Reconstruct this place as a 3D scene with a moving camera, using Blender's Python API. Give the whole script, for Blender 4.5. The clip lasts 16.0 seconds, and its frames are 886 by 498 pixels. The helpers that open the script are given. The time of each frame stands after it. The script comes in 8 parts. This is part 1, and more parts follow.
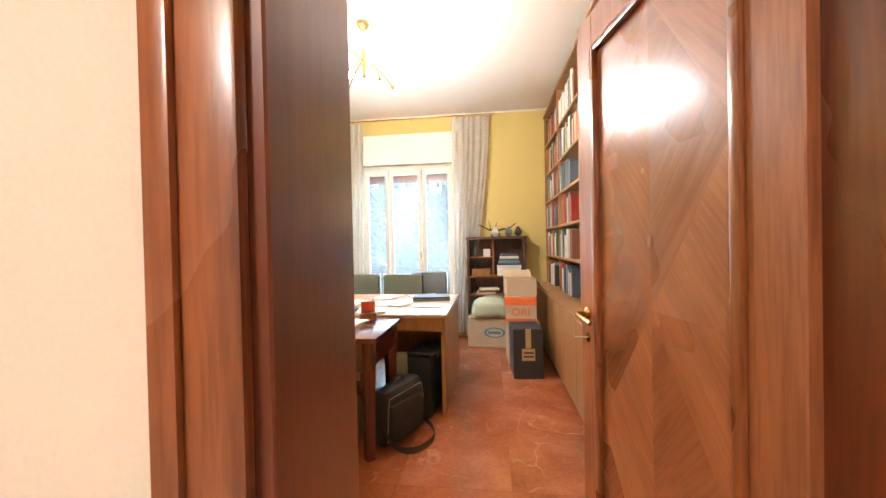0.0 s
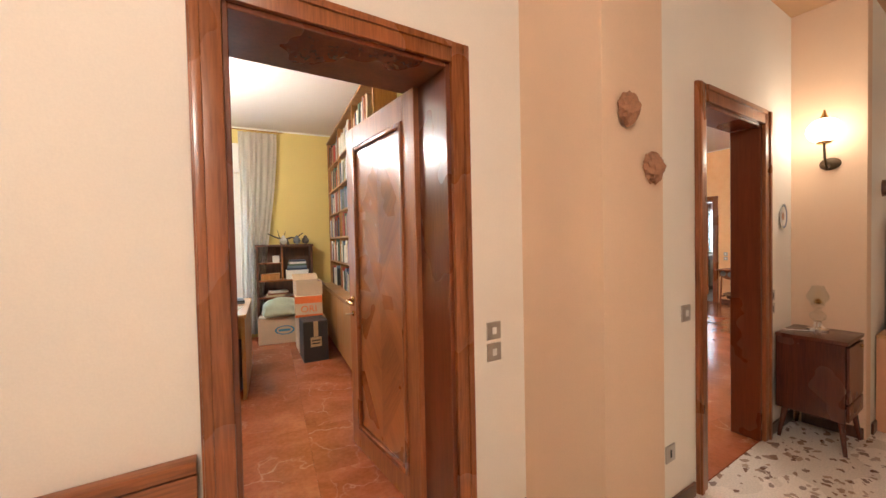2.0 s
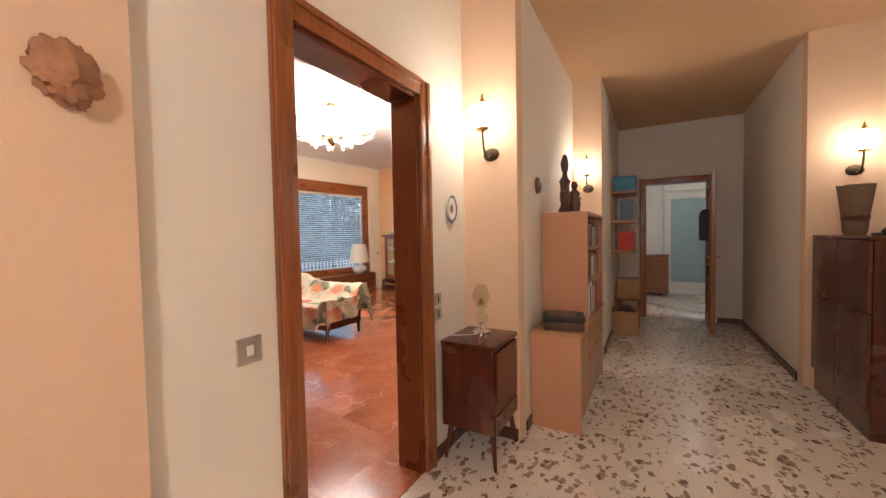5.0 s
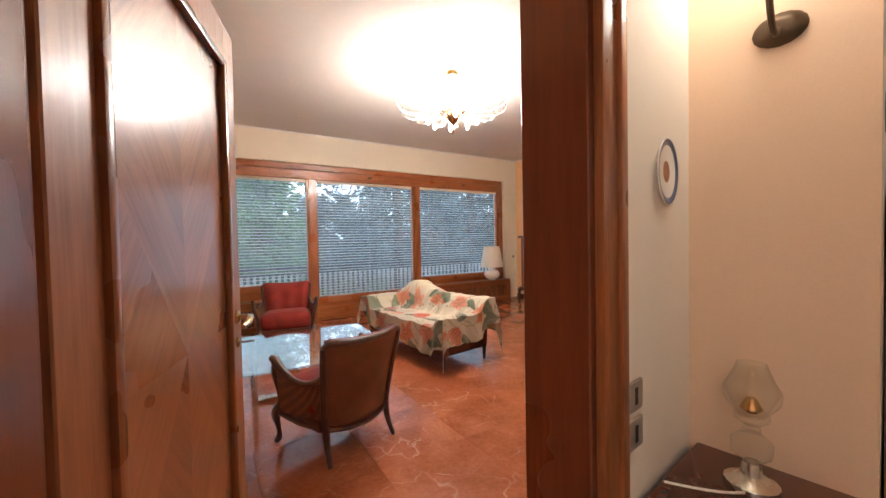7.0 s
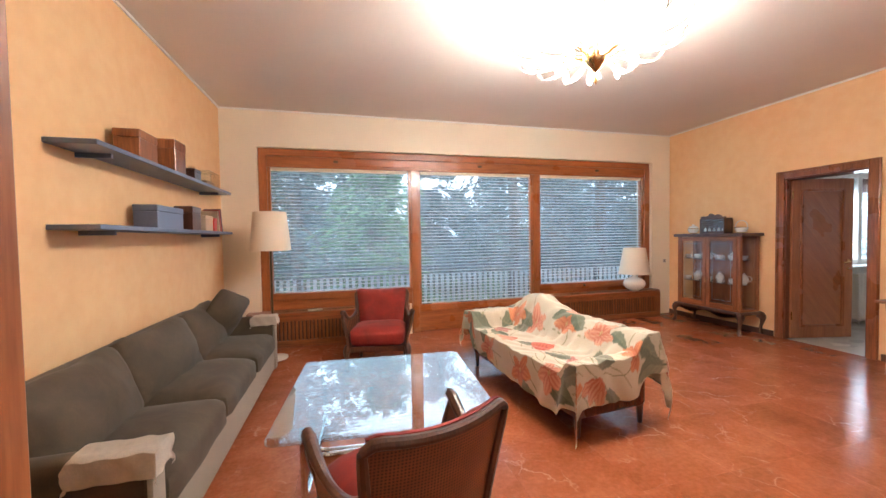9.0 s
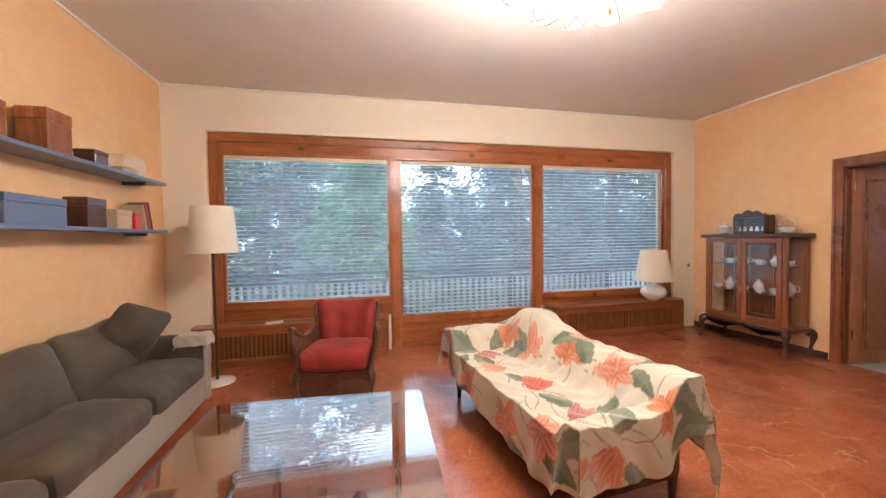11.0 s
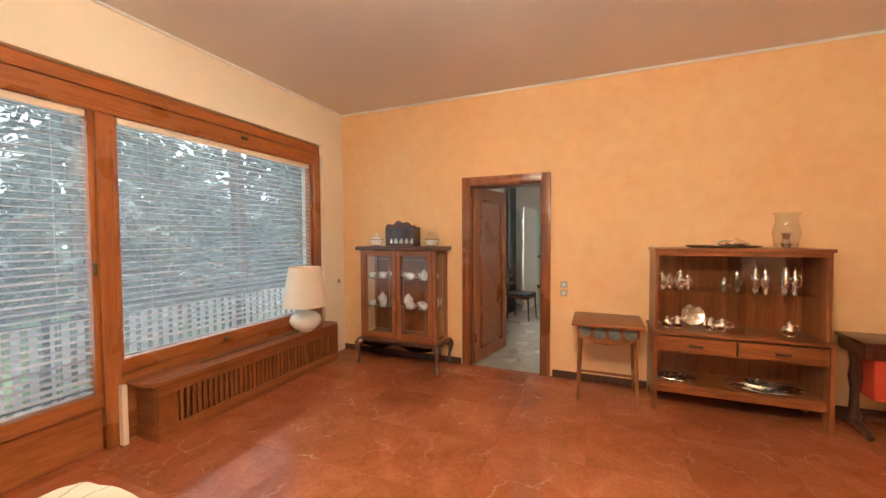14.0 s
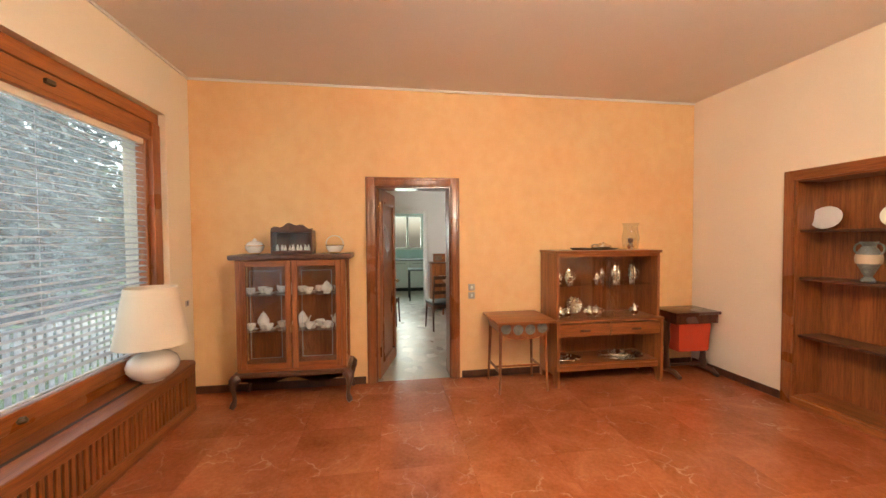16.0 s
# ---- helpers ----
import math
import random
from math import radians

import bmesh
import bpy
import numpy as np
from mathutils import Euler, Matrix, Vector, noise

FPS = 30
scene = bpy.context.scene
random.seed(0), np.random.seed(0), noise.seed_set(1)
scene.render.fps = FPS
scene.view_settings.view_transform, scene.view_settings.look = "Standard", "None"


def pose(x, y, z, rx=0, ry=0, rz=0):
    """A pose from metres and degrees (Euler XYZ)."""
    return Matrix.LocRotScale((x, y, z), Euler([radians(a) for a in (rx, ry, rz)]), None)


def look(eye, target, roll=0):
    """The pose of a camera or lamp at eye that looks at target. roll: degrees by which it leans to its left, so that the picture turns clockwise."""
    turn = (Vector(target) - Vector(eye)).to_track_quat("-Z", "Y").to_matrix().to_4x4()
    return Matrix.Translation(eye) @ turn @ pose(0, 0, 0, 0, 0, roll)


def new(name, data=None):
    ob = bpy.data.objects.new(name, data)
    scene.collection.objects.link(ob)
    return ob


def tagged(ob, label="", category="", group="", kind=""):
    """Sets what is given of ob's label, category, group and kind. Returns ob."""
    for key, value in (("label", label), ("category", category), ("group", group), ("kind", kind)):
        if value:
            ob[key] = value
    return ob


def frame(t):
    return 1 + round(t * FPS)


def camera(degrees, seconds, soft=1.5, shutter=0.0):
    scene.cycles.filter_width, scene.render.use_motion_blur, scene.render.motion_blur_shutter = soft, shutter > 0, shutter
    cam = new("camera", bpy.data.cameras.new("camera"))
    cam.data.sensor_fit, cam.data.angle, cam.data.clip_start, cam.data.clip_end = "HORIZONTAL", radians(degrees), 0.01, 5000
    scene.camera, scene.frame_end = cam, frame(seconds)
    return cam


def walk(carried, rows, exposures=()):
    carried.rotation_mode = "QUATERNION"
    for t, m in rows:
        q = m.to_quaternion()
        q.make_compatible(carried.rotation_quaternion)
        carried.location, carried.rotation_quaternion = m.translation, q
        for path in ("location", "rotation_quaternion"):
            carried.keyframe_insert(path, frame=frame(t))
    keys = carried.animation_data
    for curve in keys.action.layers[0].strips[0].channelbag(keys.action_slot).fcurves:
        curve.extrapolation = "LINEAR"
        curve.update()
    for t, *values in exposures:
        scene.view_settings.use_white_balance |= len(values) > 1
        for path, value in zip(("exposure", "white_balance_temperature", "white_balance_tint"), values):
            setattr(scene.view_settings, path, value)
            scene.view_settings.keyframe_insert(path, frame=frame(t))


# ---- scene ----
cam = camera(100.0, 16.0)
PATH = [
    (0, (1.950, 2.412, 1.254), (1.700, 4.396, 1.231), -1.2),
    (0.5, (1.884, 2.117, 1.285), (1.893, 4.117, 1.264), -1.2),
    (1, (1.853, 1.79, 1.344), (2.069, 3.778, 1.303), -1.1),
    (1.5, (1.817, 1.553, 1.369), (2.32, 3.488, 1.318), -1.5),
    (2, (1.829, 1.426, 1.358), (2.675, 3.238, 1.311), -1.2),
    (2.5, (1.993, 1.313, 1.34), (3.156, 2.939, 1.281), -1.3),
    (3, (2.156, 1.234, 1.317), (3.591, 2.626, 1.254), -1.2),
    (3.5, (2.365, 1.155, 1.306), (3.999, 2.306, 1.232), -1.1),
    (6, (3.673, 1.792, 1.315), (5.185, 3.099, 1.256), -1.0),
    (6.5, (3.878, 1.99, 1.323), (5.174, 3.513, 1.269), -1.3),
    (7, (4.056, 2.264, 1.31), (5.129, 3.951, 1.26), -1.1),
    (7.5, (4.223, 2.523, 1.345), (5.09, 4.324, 1.288), -0.9),
    (8, (4.372, 2.785, 1.355), (5.091, 4.651, 1.294), -1.0),
    (8.5, (4.48, 3.015, 1.37), (5.034, 4.936, 1.305), -1.1),
    (11, (5.051, 3.903, 1.363), (5.505, 5.85, 1.303), -0.8),
    (11.5, (5.31, 4.031, 1.425), (6.065, 5.881, 1.351), -1.0),
    (12, (5.485, 4.267, 1.398), (6.531, 5.97, 1.332), -0.7),
    (12.5, (5.629, 4.561, 1.401), (6.958, 6.053, 1.335), -0.7),
    (13, (5.773, 4.836, 1.414), (7.343, 6.074, 1.347), -0.4),
    (13.5, (5.873, 5.104, 1.472), (7.572, 6.156, 1.392), -0.5),
    (14, (5.958, 5.383, 1.471), (7.805, 6.146, 1.403), -0.3),
    (14.5, (6.055, 5.712, 1.451), (8.002, 6.166, 1.398), -0.2),
    (15, (6.083, 5.993, 1.453), (8.072, 6.197, 1.4), -0.2),
    (15.5, (6.073, 6.297, 1.472), (8.071, 6.23, 1.418), -0.4),
    (16, (6.066, 6.566, 1.499), (8.044, 6.276, 1.44), -0.4),
]
walk(cam, [(t, look(eye, at, roll)) for t, eye, at, roll in PATH],
     [(0, 1.2, 6050, 8), (1.5, 0.75, 6200, 9), (2.5, 0.95, 6050, 8), (6, 1.12, 5850, 8), (7, 0.72, 5850, 8), (7.5, 0.85, 5850, 8), (8.5, 1.05, 5750, 8), (11.5, 1.12, 5700, 8), (13, 1.17, 6400, 9), (14.5, 1.17, 7250, 10), (16, 1.25, 7300, 10)])
# ---- world, sun, large lights ----
world = bpy.data.worlds.new("sky")
scene.world = world
world.use_nodes = True
_n = world.node_tree.nodes
_sky = _n.new("ShaderNodeTexSky")
_sky.sky_type, _sky.sun_disc = "NISHITA", False
_sky.sun_elevation, _sky.sun_rotation = radians(45), radians(184)
_sky.air_density, _sky.dust_density = 1.0, 3.0
world.node_tree.links.new(_sky.outputs[0], _n["Background"].inputs[0])
_n["Background"].inputs[1].default_value = 0.15

sun_data = bpy.data.lights.new("sun", "SUN")
sun_data.energy, sun_data.angle, sun_data.color = 4.0, radians(18), (1.0, 0.95, 0.88)
sun = new("sun", sun_data)
sun.matrix_world = look((5, -2, 14), (6, 12, 0))


def lamp(name, kind, at, power, color, size=0.05, to=None, size_y=None):
    data = bpy.data.lights.new(name, kind)
    data.energy, data.color = power, color
    if kind == "AREA":
        data.shape, data.size, data.size_y = "RECTANGLE", size, size_y or size
    else:
        data.shadow_soft_size = size
    ob = new(name, data)
    ob.matrix_world = look(at, to) if to else Matrix.Translation(at)
    return ob


WARM = (1.0, 0.89, 0.75)
DAY = (0.80, 0.90, 1.0)
HM = Matrix.Rotation(radians(7.2), 4, "Z")      # the hall lies turned against the rooms


def hall(u, v, z=0.0):
    p = HM @ Vector((u, v, z))
    return (p.x, p.y, p.z)


# chandelier of the living room, ceiling lamp of the study, three hall sconces
CX, CY = 6.24, 5.46
for k in range(6):
    a = k * math.pi / 3 + 0.3
    lamp("chandelier_bulb_light", "POINT", (CX + 0.31 * math.cos(a), CY + 0.31 * math.sin(a), 2.62), 28.0, WARM, 0.10)
for k in range(3):
    a = k * math.pi * 2 / 3 + 0.2
    lamp("study_bulb_light", "POINT", (0.98 + 0.26 * math.cos(a), 5.3 + 0.26 * math.sin(a), 2.42), 24, (1.0, 0.92, 0.82), 0.04)
SCONCES = [(5.43, 1.92, 2.02, 0.0), (7.36, 1.60, 1.97, 0.0), (7.30, -0.36, 1.96, 0.0)]
for u, v, z, _ in SCONCES:
    lamp("sconce_light", "POINT", hall(u, v, z), 1.45, (1.0, 0.80, 0.60), 0.08)
# lamp without a visible source, added to light the entrance end
lamp("entrance_fill_light", "POINT", hall(1.5, 0.4, 2.6), 60, (1.0, 0.89, 0.78), 0.15)
# sky light entering by the windows
lamp("living_window_sky", "AREA", (6.53, 8.80, 1.45), 20, DAY, 5.6, (6.53, 0, 1.2), 1.7)
lamp("study_window_sky", "AREA", (0.80, 7.86, 1.55), 26, DAY, 1.2, (0.80, 0, 1.2), 1.6)
lamp("dining_window_sky", "AREA", (12.2, 7.34, 1.6), 30, (0.93, 0.96, 1.0), 1.2, (12.2, 0, 0.6), 1.3)
lamp("kitchen_window_sky", "AREA", (17.6, 6.2, 1.7), 28, (0.85, 1.0, 0.95), 1.0, (10, 6.2, 1.0), 1.0)
# unseen fill lamp, added to brighten the room behind the hall
lamp("back_room_fill_light", "POINT", hall(11.2, 0.3, 2.5), 5, (1.0, 0.88, 0.76), 0.12)


# ---- materials ----
def nodes_of(name):
    m = bpy.data.materials.new(name)
    m.use_nodes = True
    t = m.node_tree
    return m, t.nodes, t.links, t.nodes["Principled BSDF"]


def coords(n, l, scale=(1, 1, 1), shift=True, tilt=0):
    tc = n.new("ShaderNodeTexCoord")
    mp = n.new("ShaderNodeMapping")
    mp.inputs["Scale"].default_value = scale
    if tilt:
        mp.vector_type = "TEXTURE"
        mp.inputs["Scale"].default_value = tuple(1 / s for s in scale)
        mp.inputs["Rotation"].default_value = (0, radians(tilt), 0)
    l.new(tc.outputs["Object"], mp.inputs["Vector"])
    if shift:
        info = n.new("ShaderNodeObjectInfo")
        mul = n.new("ShaderNodeMath")
        mul.operation = "MULTIPLY"
        mul.inputs[1].default_value = 37.0
        l.new(info.outputs["Random"], mul.inputs[0])
        l.new(mul.outputs[0], mp.inputs["Location"])
    return mp.outputs["Vector"]


def noise_tex(n, l, vec, scale, detail=4.0, rough=0.55, dist=0.0):
    t = n.new("ShaderNodeTexNoise")
    t.inputs["Scale"].default_value, t.inputs["Detail"].default_value = scale, detail
    t.inputs["Roughness"].default_value, t.inputs["Distortion"].default_value = rough, dist
    l.new(vec, t.inputs["Vector"])
    return t.outputs["Fac"]


def ramp(n, l, fac, stops):
    r = n.new("ShaderNodeValToRGB")
    e = r.color_ramp.elements
    while len(e) < len(stops):
        e.new(0.5)
    for k, (p, c) in enumerate(stops):
        e[k].position, e[k].color = p, (*c, 1) if len(c) == 3 else c
    l.new(fac, r.inputs[0])
    return r.outputs[0]


def mixed(n, l, fac, a, b, how="MIX"):
    m = n.new("ShaderNodeMix")
    m.data_type, m.blend_type = "RGBA", how
    for sock, v in ((m.inputs[0], fac), (m.inputs[6], a), (m.inputs[7], b)):
        if isinstance(v, (int, float)):
            sock.default_value = v
        elif isinstance(v, tuple):
            sock.default_value = (*v, 1) if len(v) == 3 else v
        else:
            l.new(v, sock)
    return m.outputs[2]


def bumped(n, l, p, height, strength, distance=0.002):
    b = n.new("ShaderNodeBump")
    b.inputs["Strength"].default_value, b.inputs["Distance"].default_value = strength, distance
    l.new(height, b.inputs["Height"])
    l.new(b.outputs[0], p.inputs["Normal"])


def shade(c, k):
    return tuple(min(1.0, v * k) for v in c)


def mat(name, c, rough=0.6, metal=0.0, var=0.12, big=3.0, fine=70.0, bump=0.15, coat=0.0, stretch=(1, 1, 1), dist=0.002):
    """A plain surface with broad stains and fine grain."""
    m, n, l, p = nodes_of(name)
    v = coords(n, l, stretch)
    a, b = noise_tex(n, l, v, big, 5), noise_tex(n, l, v, fine, 3)
    one = ramp(n, l, a, [(0.3, shade(c, 1 - var)), (0.7, shade(c, 1 + var * 0.6))])
    two = mixed(n, l, 0.35, one, ramp(n, l, b, [(0.35, shade(c, 1 - var)), (0.65, shade(c, 1 + var * 0.5))]))
    l.new(two, p.inputs["Base Color"])
    l.new(ramp(n, l, a, [(0.3, (rough * 0.85,) * 3), (0.7, (min(1, rough * 1.15),) * 3)]), p.inputs["Roughness"])
    p.inputs["Metallic"].default_value = metal
    p.inputs["Coat Weight"].default_value, p.inputs["Coat Roughness"].default_value = coat, 0.12
    if bump:
        bumped(n, l, p, b, bump, dist)
    return m


def wood(name, dark, light, rough=0.35, along="z", grain=1.0, coat=0.25, tilt=0):
    """Varnished timber: streaks along the grain, pores and a slow change of tone."""
    m, n, l, p = nodes_of(name)
    s = {"x": (0.9, 14, 14), "y": (14, 0.9, 14), "z": (14, 14, 0.9)}[along]
    v = coords(n, l, tuple(k * grain for k in s), tilt=tilt)
    streak = noise_tex(n, l, v, 1.3, 6, 0.62, 0.35)
    pores = noise_tex(n, l, v, 9.0, 3)
    slow = noise_tex(n, l, coords(n, l, (1, 1, 1)), 1.7, 3)
    mid = tuple((a + b) / 2 for a, b in zip(dark, light))
    c = ramp(n, l, streak, [(0.32, dark), (0.5, mid), (0.68, light)])
    c = mixed(n, l, 0.35, c, ramp(n, l, pores, [(0.35, shade(dark, 0.8)), (0.6, light)]))
    c = mixed(n, l, 0.5, c, ramp(n, l, slow, [(0.3, (0.72, 0.70, 0.68)), (0.7, (1, 1, 1))]), "MULTIPLY")
    l.new(c, p.inputs["Base Color"])
    l.new(ramp(n, l, slow, [(0.3, (rough * 0.8,) * 3), (0.7, (rough * 1.25,) * 3)]), p.inputs["Roughness"])
    p.inputs["Coat Weight"].default_value, p.inputs["Coat Roughness"].default_value = coat, 0.15
    bumped(n, l, p, pores, 0.12, 0.001)
    return m


def glass(name, tint=(1, 1, 1), rough=0.0, base=0.05, top=0.85, light_veil=0.0, power=4.0):
    """Thin clear pane: mostly let through, with a reflection that grows at a grazing angle."""
    m, n, l, p = nodes_of(name)
    tr = n.new("ShaderNodeBsdfTransparent")
    tr.inputs[0].default_value = (*tint, 1)
    gl = n.new("ShaderNodeBsdfGlossy")
    gl.inputs["Roughness"].default_value = rough
    lw = n.new("ShaderNodeLayerWeight")
    lw.inputs["Blend"].default_value = 0.5
    pw = n.new("ShaderNodeMath")
    pw.operation = "POWER"
    pw.inputs[1].default_value = power
    l.new(lw.outputs["Facing"], pw.inputs[0])
    ma = n.new("ShaderNodeMath")
    ma.operation = "MULTIPLY_ADD"
    ma.inputs[1].default_value, ma.inputs[2].default_value = top, base
    l.new(pw.outputs[0], ma.inputs[0])
    mx = n.new("ShaderNodeMixShader")
    l.new(ma.outputs[0], mx.inputs[0])
    l.new(tr.outputs[0], mx.inputs[1])
    l.new(gl.outputs[0], mx.inputs[2])
    out = mx.outputs[0]
    # pale bluish veil of daylight put into the pane's own shader
    if light_veil:
        film = n.new("ShaderNodeBsdfTranslucent")
        film.inputs[0].default_value = (0.86, 0.93, 1.0, 1)
        spots = ramp(n, l, noise_tex(n, l, coords(n, l), 2.5, 5), [(0.3, (light_veil * 0.75,) * 3), (0.7, (light_veil * 1.25,) * 3)])
        veil = n.new("ShaderNodeMixShader")
        l.new(spots, veil.inputs[0])
        l.new(out, veil.inputs[1])
        l.new(film.outputs[0], veil.inputs[2])
        out = veil.outputs[0]
    l.new(out, n["Material Output"].inputs["Surface"])
    n.remove(p)
    return m


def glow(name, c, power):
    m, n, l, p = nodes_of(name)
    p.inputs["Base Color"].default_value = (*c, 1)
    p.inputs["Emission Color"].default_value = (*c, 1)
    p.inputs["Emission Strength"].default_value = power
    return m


def sheer(name, c, let=0.5):
    """Light cloth or leaf that lets a part of the light through."""
    m, n, l, p = nodes_of(name)
    weave = noise_tex(n, l, coords(n, l), 200, 2)
    col = ramp(n, l, weave, [(0.3, shade(c, 0.88)), (0.7, c)])
    l.new(col, p.inputs["Base Color"])
    p.inputs["Roughness"].default_value = 0.95
    tr = n.new("ShaderNodeBsdfTranslucent")
    l.new(col, tr.inputs[0])
    mx = n.new("ShaderNodeMixShader")
    mx.inputs[0].default_value = let
    l.new(p.outputs[0], mx.inputs[1])
    l.new(tr.outputs[0], mx.inputs[2])
    l.new(mx.outputs[0], n["Material Output"].inputs["Surface"])
    return m


def plaster(name, c, var=0.06):
    return mat(name, c, 0.85, 0, var, 1.3, 160, 0.25, dist=0.0015)


def sponged(name, a, b):
    """Wall paint laid on by sponge: soft clouds of two tones over rough plaster."""
    m, n, l, p = nodes_of(name)
    v = coords(n, l)
    cloud = noise_tex(n, l, v, 0.9, 6, 0.6, 0.4)
    dab = noise_tex(n, l, v, 9.0, 5, 0.6)
    grit = noise_tex(n, l, v, 150, 3)
    c = ramp(n, l, cloud, [(0.34, a), (0.66, b)])
    c = mixed(n, l, 0.35, c, ramp(n, l, dab, [(0.35, shade(a, 0.94)), (0.65, b)]))
    l.new(c, p.inputs["Base Color"])
    p.inputs["Roughness"].default_value = 0.75
    bumped(n, l, p, grit, 0.25, 0.0015)
    return m


def red_marble():
    m, n, l, p = nodes_of("polished_red_marble")
    v = coords(n, l, (1, 1, 1))
    cloud = noise_tex(n, l, v, 2.2, 8, 0.65, 0.6)
    c = ramp(n, l, cloud, [(0.25, (0.21, 0.055, 0.021)), (0.5, (0.34, 0.100, 0.040)), (0.75, (0.47, 0.170, 0.078))])
    grain = noise_tex(n, l, v, 40, 4)
    c = mixed(n, l, 0.25, c, ramp(n, l, grain, [(0.35, (0.24, 0.06, 0.022)), (0.7, (0.47, 0.16, 0.07))]))
    # thin broken white veins
    warp = n.new("ShaderNodeTexNoise")
    warp.inputs["Scale"].default_value, warp.inputs["Detail"].default_value = 2.6, 5
    l.new(v, warp.inputs["Vector"])
    add = n.new("ShaderNodeVectorMath")
    add.operation = "MULTIPLY_ADD"
    l.new(warp.outputs["Color"], add.inputs[0])
    add.inputs[1].default_value = (0.55, 0.55, 0.55)
    l.new(v, add.inputs[2])
    vo = n.new("ShaderNodeTexVoronoi")
    vo.feature = "DISTANCE_TO_EDGE"
    vo.inputs["Scale"].default_value = 3.0
    l.new(add.outputs[0], vo.inputs["Vector"])
    line = ramp(n, l, vo.outputs["Distance"], [(0.0, (1, 1, 1)), (0.010, (0.45, 0.45, 0.45)), (0.028, (0, 0, 0))])
    gate = ramp(n, l, noise_tex(n, l, v, 3.1, 4), [(0.48, (0, 0, 0)), (0.70, (0.5, 0.5, 0.5))])
    vein = mixed(n, l, 1.0, line, gate, "MULTIPLY")
    c = mixed(n, l, vein, c, (0.66, 0.42, 0.29))
    l.new(c, p.inputs["Base Color"])
    l.new(ramp(n, l, cloud, [(0.3, (0.13,) * 3), (0.7, (0.24,) * 3)]), p.inputs["Roughness"])
    return m


def terrazzo(name, base, chips, scale=17.0, share=0.42, rough=0.25):
    m, n, l, p = nodes_of(name)
    v = coords(n, l, (1, 1.35, 1), False)
    vo = n.new("ShaderNodeTexVoronoi")
    vo.inputs["Scale"].default_value, vo.inputs["Randomness"].default_value = scale, 1.0
    warp = n.new("ShaderNodeTexNoise")
    warp.inputs["Scale"].default_value = 14
    l.new(v, warp.inputs["Vector"])
    add = n.new("ShaderNodeVectorMath")
    add.operation = "MULTIPLY_ADD"
    l.new(warp.outputs["Color"], add.inputs[0])
    add.inputs[1].default_value = (0.11, 0.11, 0.11)
    l.new(v, add.inputs[2])
    l.new(add.outputs[0], vo.inputs["Vector"])
    sep = n.new("ShaderNodeSeparateColor")
    l.new(vo.outputs["Color"], sep.inputs[0])
    chip = ramp(n, l, sep.outputs[1], chips)
    inside = ramp(n, l, vo.outputs["Distance"], [(0.50, (1, 1, 1)), (0.58, (0, 0, 0))])
    pick = ramp(n, l, sep.outputs[0], [(share, (1, 1, 1)), (share + 0.01, (0, 0, 0))])
    fac = mixed(n, l, 1.0, inside, pick, "MULTIPLY")
    fine = noise_tex(n, l, v, 90, 3)
    ground = ramp(n, l, fine, [(0.35, shade(base, 0.8)), (0.65, base)])
    slow = noise_tex(n, l, v, 1.1, 3)
    c = mixed(n, l, fac, ground, chip)
    c = mixed(n, l, 0.4, c, ramp(n, l, slow, [(0.3, (0.75, 0.73, 0.7)), (0.7, (1, 1, 1))]), "MULTIPLY")
    l.new(c, p.inputs["Base Color"])
    l.new(ramp(n, l, slow, [(0.3, (rough * 0.8,) * 3), (0.7, (rough * 1.3,) * 3)]), p.inputs["Roughness"])
    return m


def velvet(name, c, sheen=0.3):
    """Brushed pile: patches laid one way or the other, with a pale sheen."""
    m, n, l, p = nodes_of(name)
    v = coords(n, l)
    nap = noise_tex(n, l, v, 5.5, 5, 0.6, 0.8)
    pile = noise_tex(n, l, v, 240, 2)
    col = ramp(n, l, nap, [(0.32, shade(c, 0.68)), (0.5, c), (0.68, shade(c, 1.38))])
    col = mixed(n, l, 0.3, col, ramp(n, l, pile, [(0.3, shade(c, 0.6)), (0.7, shade(c, 1.3))]))
    l.new(col, p.inputs["Base Color"])
    p.inputs["Roughness"].default_value = 0.85
    p.inputs["Sheen Weight"].default_value, p.inputs["Sheen Roughness"].default_value = sheen, 0.45
    bumped(n, l, p, nap, 0.25, 0.006)
    return m


def cane_weave():
    """Brown cane: crossing strands with small dark eyes between them."""
    m, n, l, p = nodes_of("woven_cane")
    v = coords(n, l, shift=False)
    tone = ramp(n, l, noise_tex(n, l, v, 6, 4), [(0.3, (0.13, 0.040, 0.017)), (0.7, (0.24, 0.083, 0.036))])
    fac = None
    for way in ("X", "Z"):
        w = n.new("ShaderNodeTexWave")
        w.wave_type, w.bands_direction = "BANDS", way
        w.inputs["Scale"].default_value, w.inputs["Distortion"].default_value = 26.0, 0.4
        l.new(v, w.inputs["Vector"])
        g = ramp(n, l, w.outputs["Fac"], [(0.25, (0, 0, 0)), (0.6, (1, 1, 1))])
        fac = g if fac is None else mixed(n, l, 1.0, fac, g, "MULTIPLY")
    l.new(mixed(n, l, fac, tone, (0.045, 0.015, 0.008)), p.inputs["Base Color"])
    p.inputs["Roughness"].default_value = 0.42
    bumped(n, l, p, fac, -0.5, 0.002)
    return m


